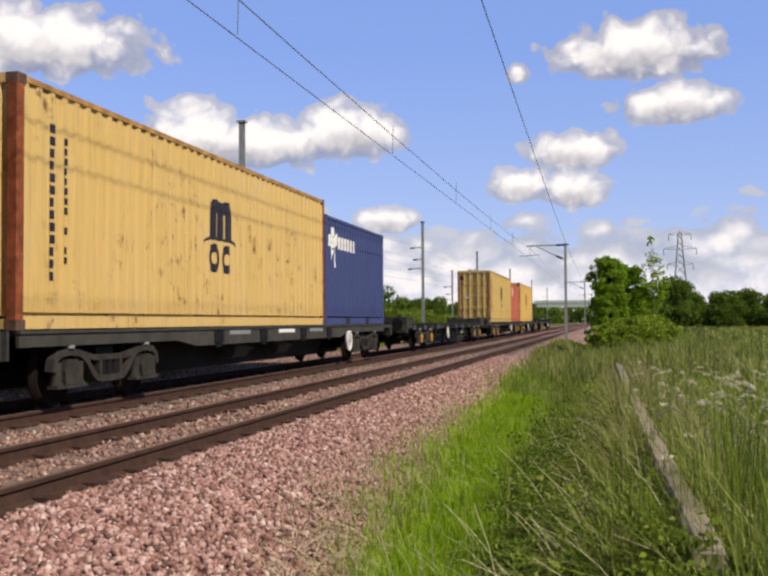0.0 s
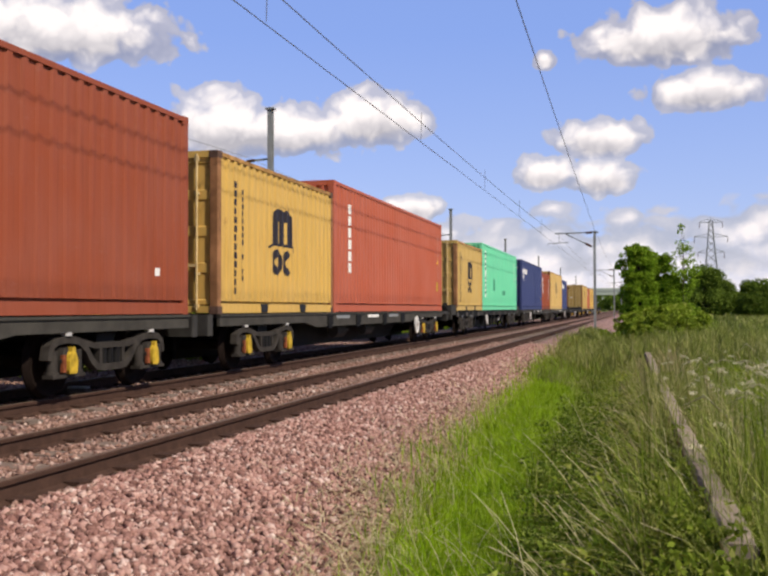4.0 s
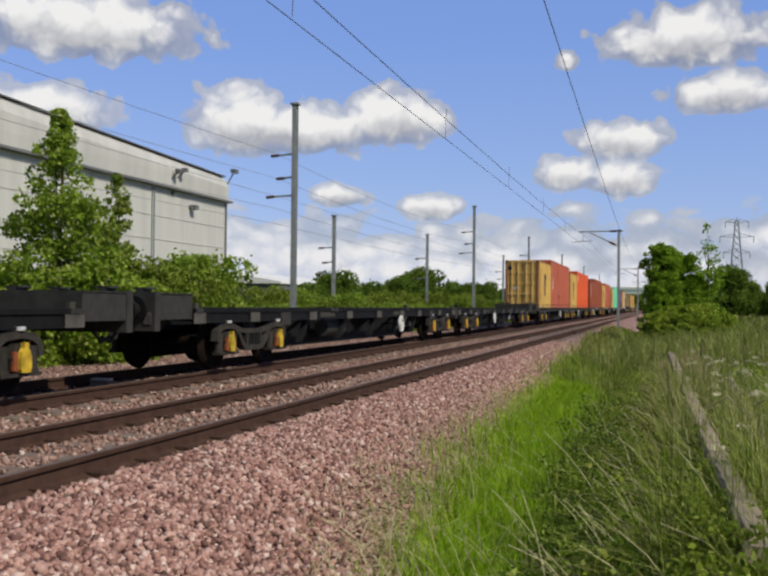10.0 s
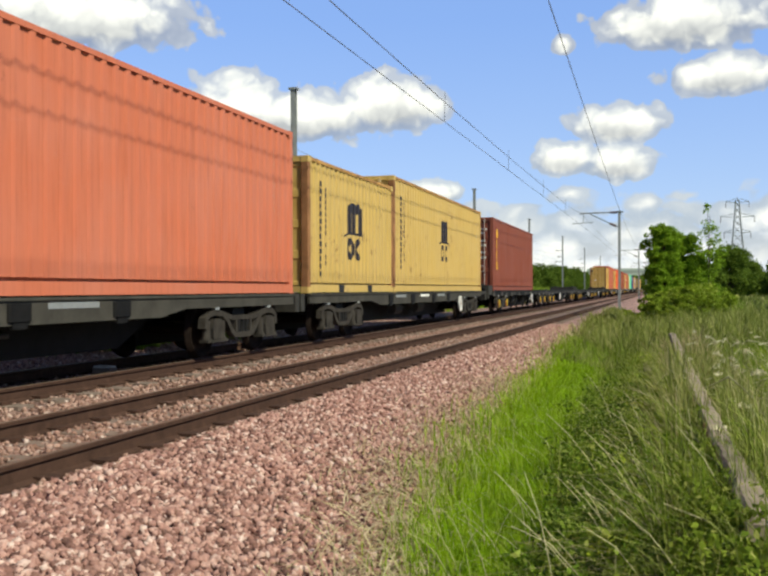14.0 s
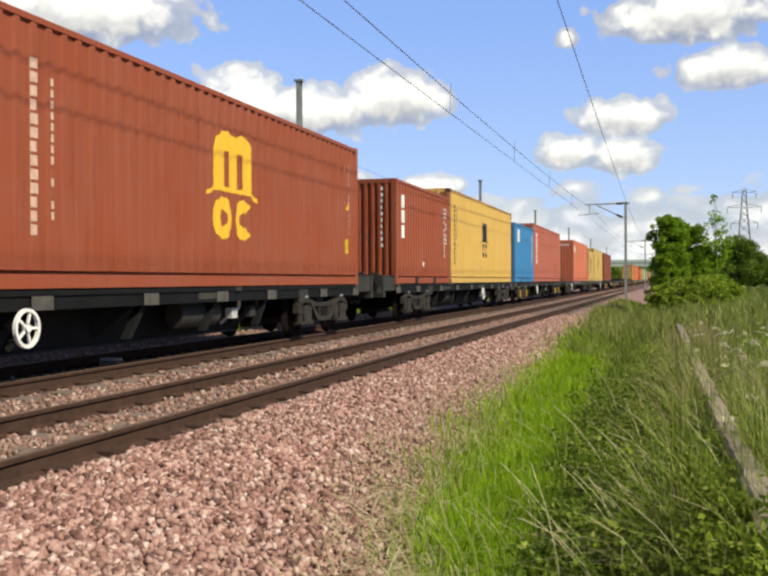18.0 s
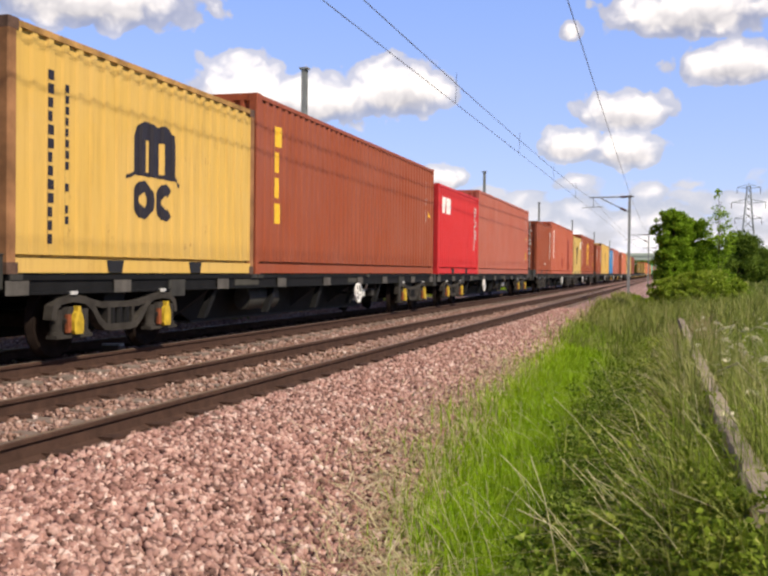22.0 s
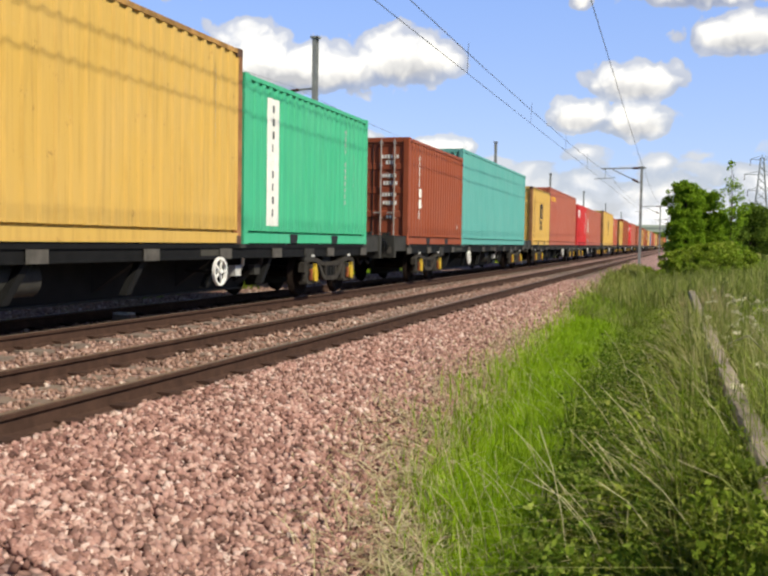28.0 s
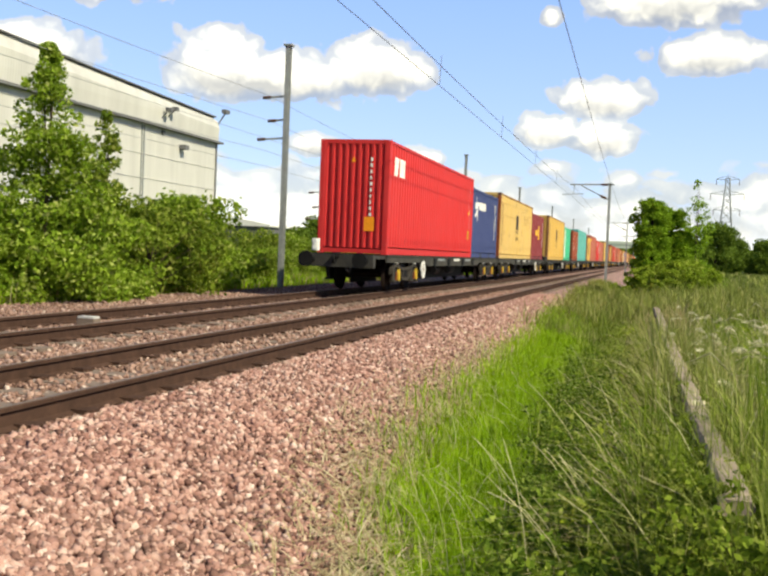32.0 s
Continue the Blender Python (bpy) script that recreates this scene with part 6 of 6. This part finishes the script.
plant(0, -12.4, 22.8, 40, 1.12, "", "shrub belt")
plant(1, -12.2, 20.6, 140, 1.0, "", "shrub belt")
for x, y_, s in ((-26, 72, 0.7), (-26, 78, 0.8), (-25, 84, 0.8), (-24, 92, 0.9), (-24, 101, 0.95), (-22, 110, 0.95), (-21, 120, 0.95), (-20, 131, 0.9), (-19, 142, 0.9), (-19, 155, 0.95), (-19, 168, 0.95), (-20, 185, 1.0), (-21, 205, 1.1), (-21, 225, 1.1), (-22, 250, 1.2), (-24, 280, 1.3), (-24, 310, 1.3)):
    plant(5, x, y_, rng.uniform(0, 360), s * rng.uniform(0.85, 1.15), "dark leafy tree beyond the railway", "trees beyond the railway")
# the hedge tree by the fence and its brambles
plant(6, 0.02, 45.0, 30, 1.0, "", "hedge")
plant(6, 0.85, 46.5, 130, 0.9, "", "hedge")
plant(6, 1.45, 46.6, 60, 0.70, "", "hedge")
plant(7, 1.95, 46.0, 10, 0.98, "", "hedge")
for x, y_, s in ((0.45, 42.6, 0.95), (1.1, 42.0, 1.0), (0.9, 40.2, 0.72), (0.2, 43.6, 1.1), (1.35, 43.9, 1.3), (1.9, 43.2, 0.8), (0.9, 43.2, 1.25)):
    plant(2, x, y_, rng.uniform(0, 360), s, "dull green bramble mound below the hedge tree", "hedge")
for x, y_, s in ((9.2, 150, 1.3), (12.5, 158, 1.15), (16.5, 150, 1.0), (20, 155, 1.05), (24, 150, 1.1), (28, 152, 1.05), (33, 150, 1.1), (38, 155, 1.1), (44, 160, 1.2), (50, 160, 1.2), (8.0, 165, 1.0)):
    plant(5, x, y_, rng.uniform(0, 360), s * rng.uniform(0.9, 1.1), "dark leafy tree across the field", "trees across the field")


def far_wood():
    rng2 = np.random.default_rng(5)
    clumps = []
    for i in range(420):
        a = radians(-50 + 100 * i / 420)
        d = rng2.uniform(520, 620)
        clumps.append((math.sin(a) * d, math.cos(a) * d, rng2.uniform(1, 7), rng2.uniform(5, 8)))
    ob = part("far_wood", leaves("far_wood", clumps, 52000, 3.0, LEAF_DARK, 4, 0.8), LEAF_DARK)
    tagged(ob, "band of distant dark woodland on the horizon", "woodland", kind="stuff")


far_wood()

# grass
BLADE = [(0, 1, 3, 2), (2, 3, 5, 4)]


def blades(name, label, area, n, tall, wide, mat, seed, lean=0.35, power=1.6, keep=None):
    """Bent grass blades over the area x0, x1, y0, y1."""
    rng2 = np.random.default_rng(seed)
    x0, x1, y0, y1 = area
    x = x0 + (x1 - x0) * rng2.random(n)
    y = y0 + (y1 - y0) * rng2.random(n) ** power
    if keep is not None:
        ok = keep(x, y, rng2)
        x, y = x[ok], y[ok]
    m = len(x)
    px, pz = zip(*PROFILE)
    z = np.maximum(np.interp(x, px, pz), np.where((x < -1.45) & (x > -13.3), bed_height(x), -9.0)) - 0.02
    tuft = 0.5 + 0.5 * np.sin(x * 3.1 + 1.7 * np.sin(y * 1.9)) * np.sin(y * 2.3 + 1.3 * np.sin(x * 2.7 + 1.0))
    h = tall * rng2.uniform(0.35, 1.2, m) * (0.65 + 0.6 * tuft)
    a = rng2.uniform(0, 2 * np.pi, m)
    b = rng2.normal(0, lean, m) + lean * 0.5
    wdir = np.stack([np.cos(a), np.sin(a), np.zeros(m)], 1)
    ldir = np.stack([-np.sin(a), np.cos(a), np.zeros(m)], 1)
    base = np.stack([x, y, z], 1)
    w = (wide * rng2.uniform(0.6, 1.3, m) * (1 + y / 25))[:, None]
    up = np.array([0, 0, 1.0])
    mid = base + up * (h * 0.55)[:, None] + ldir * (h * b * 0.3)[:, None]
    tip = base + up * (h * (1 - 0.25 * np.abs(b)))[:, None] + ldir * (h * b)[:, None]
    co = np.stack([base - wdir * w, base + wdir * w, mid - wdir * w * 0.8, mid + wdir * w * 0.8, tip - wdir * w * 0.15, tip + wdir * w * 0.15], 1)
    ob = part(name, soup(name, co, 2, BLADE, mat), mat)
    return tagged(ob, label, "grass", kind="stuff")


def right_of_ballast(x, y, r):
    return x > grass_edge(y) + 0.26 + r.normal(0, 0.20, len(x))


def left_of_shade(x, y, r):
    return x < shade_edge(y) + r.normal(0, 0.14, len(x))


blades("bright_grass", "soft bright green grass along the ballast edge", (-3.3, -0.3, 4.0, 27), 105000, 0.27, 0.0036, GRASS_BRIGHT, 21, 0.8, 1.35, lambda x, y, r: right_of_ballast(x, y, r) & left_of_shade(x, y, r))
blades("deep_grass", "tall grass round the fence, deep green with shade in its colour", (-1.7, 5.5, 3.4, 45), 74000, 0.46, 0.0055, GRASS_DEEP, 22, 0.8, 1.8, lambda x, y, r: ~left_of_shade(x, y, r))
blades("bright_grass", "soft green grass at the lineside", (-1.4, 3.5, -2.5, 4.1), 12000, 0.25, 0.004, GRASS_BRIGHT, 30, 0.75, 1.0)
blades("verge_grass", "duller seeding grass along the distant verge", (-3.3, -0.2, 21, 62), 20000, 0.36, 0.006, GRASS_FIELD, 38, 0.7, 1.5, right_of_ballast)
blades("field_grass", "rough field grass beyond the fence", (2.0, 45, 20, 160), 34000, 0.65, 0.022, GRASS_FIELD, 23, 0.4, 1.4)
blades("dry_grass", "pale dry grass stalks leaning over", (-0.4, 4.5, 3.8, 30), 700, 0.85, 0.0032, GRASS_DRY, 24, 0.9, 1.7)
blades("dry_grass", "straw-coloured dead grass strewn over the ballast edge", (-3.6, -0.6, 3.8, 34), 17000, 0.15, 0.0045, STRAW_PALE, 25, 1.4, 1.9, lambda x, y, r: np.abs(x - grass_edge(y) - 0.02) < 0.70 * r.random(len(x)) ** 1.2)
blades("dry_grass", "pale dead grass tangled over the fence", (0.0, 0.85, 4.6, 24), 7000, 0.76, 0.004, GRASS_DRY, 26, 0.9, 1.5)

blades("tall_grass", "tall seeding grass before the hedge tree", (-1.6, 5.0, 25, 43), 12000, 0.80, 0.007, GRASS_FIELD, 36, 0.5, 1.0)
blades("bank_grass", "rough bright grass below the lineside shrubs", (-13.6, -12.0, 3.0, 75), 26000, 0.46, 0.009, GRASS_BRIGHT, 28, 0.6, 1.5)
blades("dry_grass", "pale seeding grass below the lineside shrubs", (-13.3, -11.9, 3.0, 60), 5000, 0.5, 0.006, GRASS_DRY, 29, 0.6, 1.4)
blades("tall_grass", "tall straw-tipped grass growing through the fence", (0.05, 0.75, 3.7, 14), 8500, 0.88, 0.0042, GRASS_FIELD, 34, 0.5, 1.4)
blades("tall_grass", "tall rank grass standing round the fence end", (-0.05, 0.9, 4.1, 6.6), 2600, 0.95, 0.005, GRASS_DEEP, 27, 0.6, 1.0)


def litter(name, label, x_off, y0, y1, n, length, mat, seed):
    """Straws lying about the foot of the ballast."""
    rng2 = np.random.default_rng(seed)
    y = y0 + (y1 - y0) * rng2.random(n) ** 1.8
    x = grass_edge(y) + rng2.normal(x_off, 0.28, n)
    px, pz = zip(*PROFILE)
    z = np.maximum(np.interp(x, px, pz), np.where((x < -1.45) & (x > -13.3), bed_height(x), -9.0)) + rng2.uniform(0.02, 0.07, n)
    a, t = rng2.uniform(0, 2 * np.pi, n), rng2.normal(0, 0.22, n)
    d = np.stack([np.cos(a), np.sin(a), t], 1) * (length * rng2.uniform(0.4, 1.2, n))[:, None]
    w = np.stack([-np.sin(a), np.cos(a), np.zeros(n)], 1) * 0.0042
    p = np.stack([x, y, z], 1)
    up = np.array([0, 0, 0.012])
    co = np.stack([p - w, p + w, p + d * 0.5 - w + up, p + d * 0.5 + w + up, p + d - w * 0.4, p + d + w * 0.4], 1)
    return tagged(part(name, soup(name, co, 2, BLADE, mat), mat), label, "straw", kind="stuff")


litter("straw_litter", "dead straw strewn along the foot of the ballast", 0.02, 3.8, 16, 5200, 0.24, STRAW_PALE, 71)


def stalks(name, label, rows, mat, seed, thick=0.0042, plume=0.0, bow=0.0):
    """Long stalks that arch over to one side; rows: x0, x1, y0, y1, how many, length."""
    rng2 = np.random.default_rng(seed)
    form = Form()
    for x0, x1, y0, y1, count, length in rows:
        for _ in range(count):
            x = rng2.uniform(x0, x1)
            y = y0 + (y1 - y0) * rng2.random() ** 1.5
            L = length * rng2.uniform(0.6, 1.2)
            side, ahead, droop = rng2.normal(-0.38, 0.3), rng2.normal(0.0, 0.3), rng2.uniform(0.05, 0.35) + bow
            p = Vector((x, y, height_at(x) - 0.03))
            for k in range(5):
                u = (k + 1) / 5
                d = Vector((side * (0.4 + u), ahead * (0.4 + u), 1.0 - droop * 2.2 * u * u)).normalized()
                q = p + d * (L / 5)
                a, b = thick * (1.1 - 0.6 * (u - 0.2)), thick * (1.1 - 0.6 * u)
                if plume and k > 2:
                    a, b = (thick, plume) if k == 3 else (plume, 0.001)
                form.tube(p, q, a, b, 4, False)
                p = q
    return tagged(part(name, form, mat), label, "grass", kind="stuff")


stalks("dead_stalks", "long pale dead stalks arching over the grass", [(-0.45, 2.4, 4.2, 11, 120, 0.90), (-0.2, 1.6, 5.5, 14, 110, 0.9), (1.2, 4.5, 8, 20, 150, 1.0)], STRAW, 61, 0.0038)
stalks("plume_grass", "tall grass with pale drooping seed plumes", [(0.6, 4.8, 7, 19, 150, 1.12), (-0.3, 1.2, 5, 9, 10, 0.8)], PLUME, 63, 0.004, 0.010, 0.40)
stalks("grass_stems", "thin flowering stems in the bright grass", [(-1.9, -0.6, 4.4, 12, 120, 0.48)], STRAW, 62, 0.0030)
rnd = random.Random(8)
low = leaves("low_weeds", [(rnd.uniform(-0.25, 3.6), 3.6 + 18 * rnd.random() ** 1.6, -0.40 + rnd.uniform(-0.12, 0.18), rnd.uniform(0.10, 0.26)) for _ in range(800)], 38000, 0.062, LEAF_LIME, 31)
tagged(part("low_weeds", low, LEAF_LIME), "low leafy weeds among the tall grass", "weeds", kind="stuff")
mid = leaves("leafy_weeds", [(rnd.uniform(-0.55, 3.2), 3.8 + 14 * rnd.random() ** 1.6, -0.30 + rnd.uniform(-0.15, 0.22), rnd.uniform(0.08, 0.2)) for _ in range(520)], 30000, 0.04, LEAF_MID, 33)
tagged(part("leafy_weeds", mid, LEAF_MID), "small-leaved weeds standing in the grass", "weeds", kind="stuff")
stems = []
for _ in range(420):
    x, y, tall = rnd.uniform(-0.6, 0.9), 3.7 + 11.5 * rnd.random() ** 1.5, rnd.uniform(0.30, 0.62)
    x -= 0.035 * (y - 4.0)
    tilt = rnd.gauss(-0.06, 0.10)
    for k in range(5):
        u = (k + 0.6) / 5
        stems.append((x + tilt * u + rnd.gauss(0, 0.015), y + rnd.gauss(0, 0.02), height_at(x) + tall * u, (0.115 - 0.055 * u) * rnd.uniform(0.75, 1.25)))
nettles = leaves("nettles", stems, 78000, 0.043, LEAF_NETTLE, 39, 0.6)
tagged(part("nettles", nettles, LEAF_NETTLE), "upright dark green nettles between grass and fence", "nettles", kind="stuff")
plumes = []
for _ in range(120):
    x, y, z = rnd.uniform(0.55, 4.6), 5.2 + 13 * rnd.random() ** 1.3, rnd.uniform(-0.12, 0.34)
    side, long = rnd.choice((-1, 1, 1)), rnd.uniform(0.09, 0.20)
    for k in range(7):
        u = k / 6
        plumes.append((x + side * long * u, y + 0.02 * u, z - 0.55 * long * u * u + rnd.gauss(0, 0.006), 0.026 * (1.15 - 0.7 * u)))
drooping = leaves("flower_plumes", plumes, 15000, 0.026, FLOWER, 44, 0.8)
tagged(part("flower_plumes", drooping, FLOWER), "drooping cream flower plumes above the grass", "flowers", kind="stuff")
heads = leaves("seed_heads", [(rnd.uniform(0.3, 4.2), 5.5 + 16 * rnd.random(), 0.12 + rnd.uniform(-0.25, 0.16), rnd.uniform(0.03, 0.055)) for _ in range(90)], 1800, 0.030, FLOWER, 32, 0.4)
tagged(part("seed_heads", heads, FLOWER), "cream flower and seed heads above the grass", "flowers", kind="stuff")


def rough_rail(y0, y1, seed):
    """A weathered plank on edge, its faces split and its outline uneven."""
    rng2 = random.Random(seed)
    form = Form()
    n = max(4, int((y1 - y0) / 0.13))
    vs = []
    for i in range(n + 1):
        y = y0 + (y1 - y0) * i / n
        u = (y - 5.4) / 15.6
        cx, cz = 0.395 - 0.195 * max(0.0, u) ** 0.75 - 0.06 * min(0.0, u), 0.10 + 0.04 * u
        for sx, sz in ((-1, -1), (1, -1), (1, 0.4), (0.7, 1), (-0.7, 1), (-1, 0.4)):
            vs.append((cx + sx * (0.066 + 0.012 * noise.noise((y * 1.3, sx, seed)) + rng2.uniform(-0.007, 0.005)), y + rng2.uniform(-0.012, 0.012), cz - 0.01 + 0.012 * noise.noise((y * 0.9, 7.0, seed)) + sz * (0.034 + rng2.uniform(-0.006, 0.006))))
    fs = [(k * 6 + i, k * 6 + (i + 1) % 6, k * 6 + 6 + (i + 1) % 6, k * 6 + 6 + i) for k in range(n) for i in range(6)]
    form.add(vs, fs + [tuple(range(6)), tuple(range(6 * n + 5, 6 * n - 1, -1))])
    return form


def fence():
    thing = tagged(new("fence"), "weathered timber rail fence sunk in dry grass", "fence")
    for i, (a, b) in enumerate(((4.2, 8.9), (8.92, 13.0), (13.02, 17.0), (17.02, 21.0))):
        part("rail", rough_rail(a, b, i), OLD_TIMBER, thing)
    for i in range(6):
        y = 6.0 + i * 2.97
        part("post", Form().box(0.30 - 0.02 * i, 0.40 - 0.02 * i, y - 0.05, y + 0.05, -0.8, 0.06, 0.015), OLD_TIMBER, thing)
    return thing


fence()
cover = leaves("rail_weeds", [(0.32 + rnd.gauss(0, 0.12), 5.0 + 12 * rnd.random() ** 1.6, -0.02 + rnd.uniform(-0.16, 0.10), rnd.uniform(0.05, 0.13)) for _ in range(150)] + [(0.38 + rnd.gauss(0, 0.10), rnd.uniform(4.3, 5.1), rnd.uniform(-0.14, 0.10), rnd.uniform(0.06, 0.12)) for _ in range(80)] + [(rnd.uniform(0.12, 0.62), rnd.uniform(3.5, 4.35), rnd.uniform(-0.5, 0.13), rnd.uniform(0.07, 0.13)) for _ in range(60)], 20000, 0.042, LEAF_MID, 35)
tagged(part("rail_weeds", cover, LEAF_MID), "leafy weeds growing over the fence rail", "weeds", kind="stuff")

# ---- clouds ----
CLOUDS = [
    (33.2, 15.4, 5.8, 1.9), (35.0, 10.9, 3.2, 1.3), (24.0, 10.7, 2.9, 2.0), (20.6, 10.4, 4.2, 1.5), (15.2, 11.2, 3.0, 1.6), (18.3, 6.8, 1.6, 0.7),
    (12.9, 6.2, 1.7, 0.8), (2.2, 9.9, 2.3, 1.1), (5.3, 8.1, 1.7, 1.0), (2.2, 7.7, 1.8, 1.0), (-1.4, 15.2, 4.0, 1.6),
    (-3.5, 12.2, 2.7, 1.1), (5.3, 14.4, 0.93, 0.80),
]


def cloud_material():
    m = Nodes("cloud_layer")
    p = m.put("ShaderNodeTexCoord").outputs["Object"]
    sep = m.put("ShaderNodeSeparateXYZ", {0: m.put("ShaderNodeVectorMath", {0: p}, operation="NORMALIZE").outputs[0]})
    az = m.math("DEGREES", m.math("ARCTAN2", m.math("MULTIPLY", sep.outputs[0], -1.0), sep.outputs[1]))
    el = m.math("DEGREES", m.math("ARCSINE", sep.outputs[2]))
    plane = m.put("ShaderNodeCombineXYZ", {0: az, 1: el, 2: 0.0}).outputs[0]
    warp = m.put("ShaderNodeTexNoise", {"Vector": plane, "Scale": 0.5, "Detail": 3.0}).outputs["Color"]
    bent = m.put("ShaderNodeVectorMath", {0: plane, 1: m.put("ShaderNodeVectorMath", {0: warp, 1: (1.4, 1.4, 0.0)}, operation="MULTIPLY").outputs[0]}, operation="ADD").outputs[0]
    puff = m.puffs(bent, 0.85, 0.35)
    bulge = m.math("SUBTRACT", 0.45, puff)
    small = m.puffs(bent, 2.1, 0.3)
    knob = m.math("SUBTRACT", 0.45, small)
    soft, fine = m.noise(bent, 0.55, 3, 0.5), m.noise(bent, 2.4, 5, 0.55)
    wob = m.math("MULTIPLY_ADD", m.math("SUBTRACT", soft, 0.5), 1.0, m.math("MULTIPLY", m.math("SUBTRACT", fine, 0.5), 0.18))
    wob = m.math("ADD", wob, m.math("MULTIPLY_ADD", bulge, 0.55, m.math("MULTIPLY", knob, 0.14)))
    relief = m.math("MULTIPLY_ADD", bulge, 0.30, m.math("MULTIPLY_ADD", knob, 0.22, m.math("MULTIPLY", m.math("SUBTRACT", soft, 0.5), 0.7)))
    best, under = None, None
    for a, e, w, h in CLOUDS:
        dx = m.math("DIVIDE", m.math("SUBTRACT", az, a), w)
        dy = m.math("DIVIDE", m.math("SUBTRACT", el, e), h)
        flat = m.math("MAXIMUM", dy, m.math("MULTIPLY", dy, -1.35))
        d = m.math("SUBTRACT", 1.38, m.math("SQRT", m.math("ADD", m.math("MULTIPLY", dx, dx), m.math("MULTIPLY", flat, flat))))
        faint = 0.45 if w < 0.95 or h < 0.45 else 0.0
        d = m.math("SUBTRACT", d, faint) if faint else d
        u = m.math("MULTIPLY", m.math("MAXIMUM", d, 0.0), dy)
        best = d if best is None else m.math("MAXIMUM", best, d)
        under = u if under is None else m.math("ADD", under, u)
    cover = m.step(m.math("ADD", best, wob), 0.02, 0.68)
    strip = m.put("ShaderNodeMapping", {"Vector": bent, "Scale": (0.55, 1.0, 1.0)}).outputs[0]
    heap = m.puffs(strip, 0.9, 0.4)
    rise = m.math("ADD", m.math("MULTIPLY", m.noise(strip, 0.45, 3, 0.5), 0.9), m.math("MULTIPLY", heap, -0.35))
    low_bank = m.step(m.math("ADD", rise, m.math("MULTIPLY_ADD", el, -0.125, 0.58)), 0.10, 0.46)
    # The 0.40 floor is an added blue glow that brightens the clear sky.
    mask = m.math("MAXIMUM", m.math("MAXIMUM", cover, low_bank), 0.40)
    # Cloud bases and hollows are painted greyer, shading put into the glow colour.
    shade = m.step(m.math("ADD", under, relief), -0.46, 0.20)
    white = m.mix(shade, (0.50, 0.52, 0.58), (1.05, 1.05, 1.05))
    knobs = m.math("MULTIPLY_ADD", heap, -0.9, m.math("MULTIPLY_ADD", fine, 0.5, 0.62))
    grey = m.mix(m.step(knobs, 0.2, 0.62), (0.68, 0.74, 0.88), (1.0, 1.0, 1.02))
    col = m.mix(m.math("GREATER_THAN", low_bank, cover), white, grey)
    blue = m.mix(m.step(el, 2.0, 16.0), (0.68, 0.95, 1.5), (0.42, 0.74, 1.6))
    col = m.mix(m.step(m.math("MAXIMUM", cover, low_bank), 0.0, 0.2), blue, col)
    glow = m.put("ShaderNodeEmission", {"Color": col, "Strength": 1.0})
    clear = m.put("ShaderNodeBsdfTransparent")
    m.feed(m.n["Material Output"].inputs[0], m.put("ShaderNodeMixShader", {0: mask, 1: clear.outputs[0], 2: glow.outputs[0]}))
    return m.mat


def cloud_layer():
    form = Form()
    R, na, ne = 3500.0, 40, 14
    vs = []
    for j in range(ne + 1):
        e = radians(-0.5 + 32.0 * j / ne)
        for i in range(na + 1):
            a = radians(-35 + 95.0 * i / na)
            vs.append((-R * math.cos(e) * math.sin(a), R * math.cos(e) * math.cos(a), R * math.sin(e)))
    form.add(vs, [(j * (na + 1) + i, (j + 1) * (na + 1) + i, (j + 1) * (na + 1) + i + 1, j * (na + 1) + i + 1) for j in range(ne) for i in range(na)], True)
    ob = part("cloud_backdrop", form, cloud_material())
    ob.location = (0, 0, EYE)
    return tagged(ob, "drifting white summer clouds in a blue sky", "clouds", kind="structure")


clouds = cloud_layer()

# ---- what moves ----


def motions():
    for thing, s, z in MOVING:
        walk(thing, [(t, pose(FAR_X, s + d, z)) for t, d in SPEED_KNOTS])
    for wheelset, along in WHEELS:
        s = next(s for thing, s, _ in MOVING if thing == wheelset.parent.parent) + along
        rows = []
        for k in range(0, 32 * FPS + 1):
            t = k / FPS
            y = s + gone(t)
            if 1.0 < y < 34.0:
                rows.append((t, y))
        base = wheelset.location.copy()

        def turned(y):
            return pose(*base, -math.degrees(y / 0.445) % 360.0)
        if len(rows) < 2:
            continue
        first, last = rows[0][1], rows[-1][1]
        out = [(t, turned(y)) for t, y in rows]
        if out[0][0] > 0.05:
            out.insert(0, (0.0, turned(first)))
        if out[-1][0] < 31.95:
            out.append((32.0, turned(last)))
        walk(wheelset, out)
    walk(clouds, [(0.0, pose(0, 0, EYE, -0.40, 0, -0.35)), (9.0, pose(0, 0, EYE, -0.55, 0, 0.0)), (21.0, pose(0, 0, EYE, -0.95, 0, 0.40)), (32.0, pose(0, 0, EYE, -0.95, 0, 0.75))])


motions()
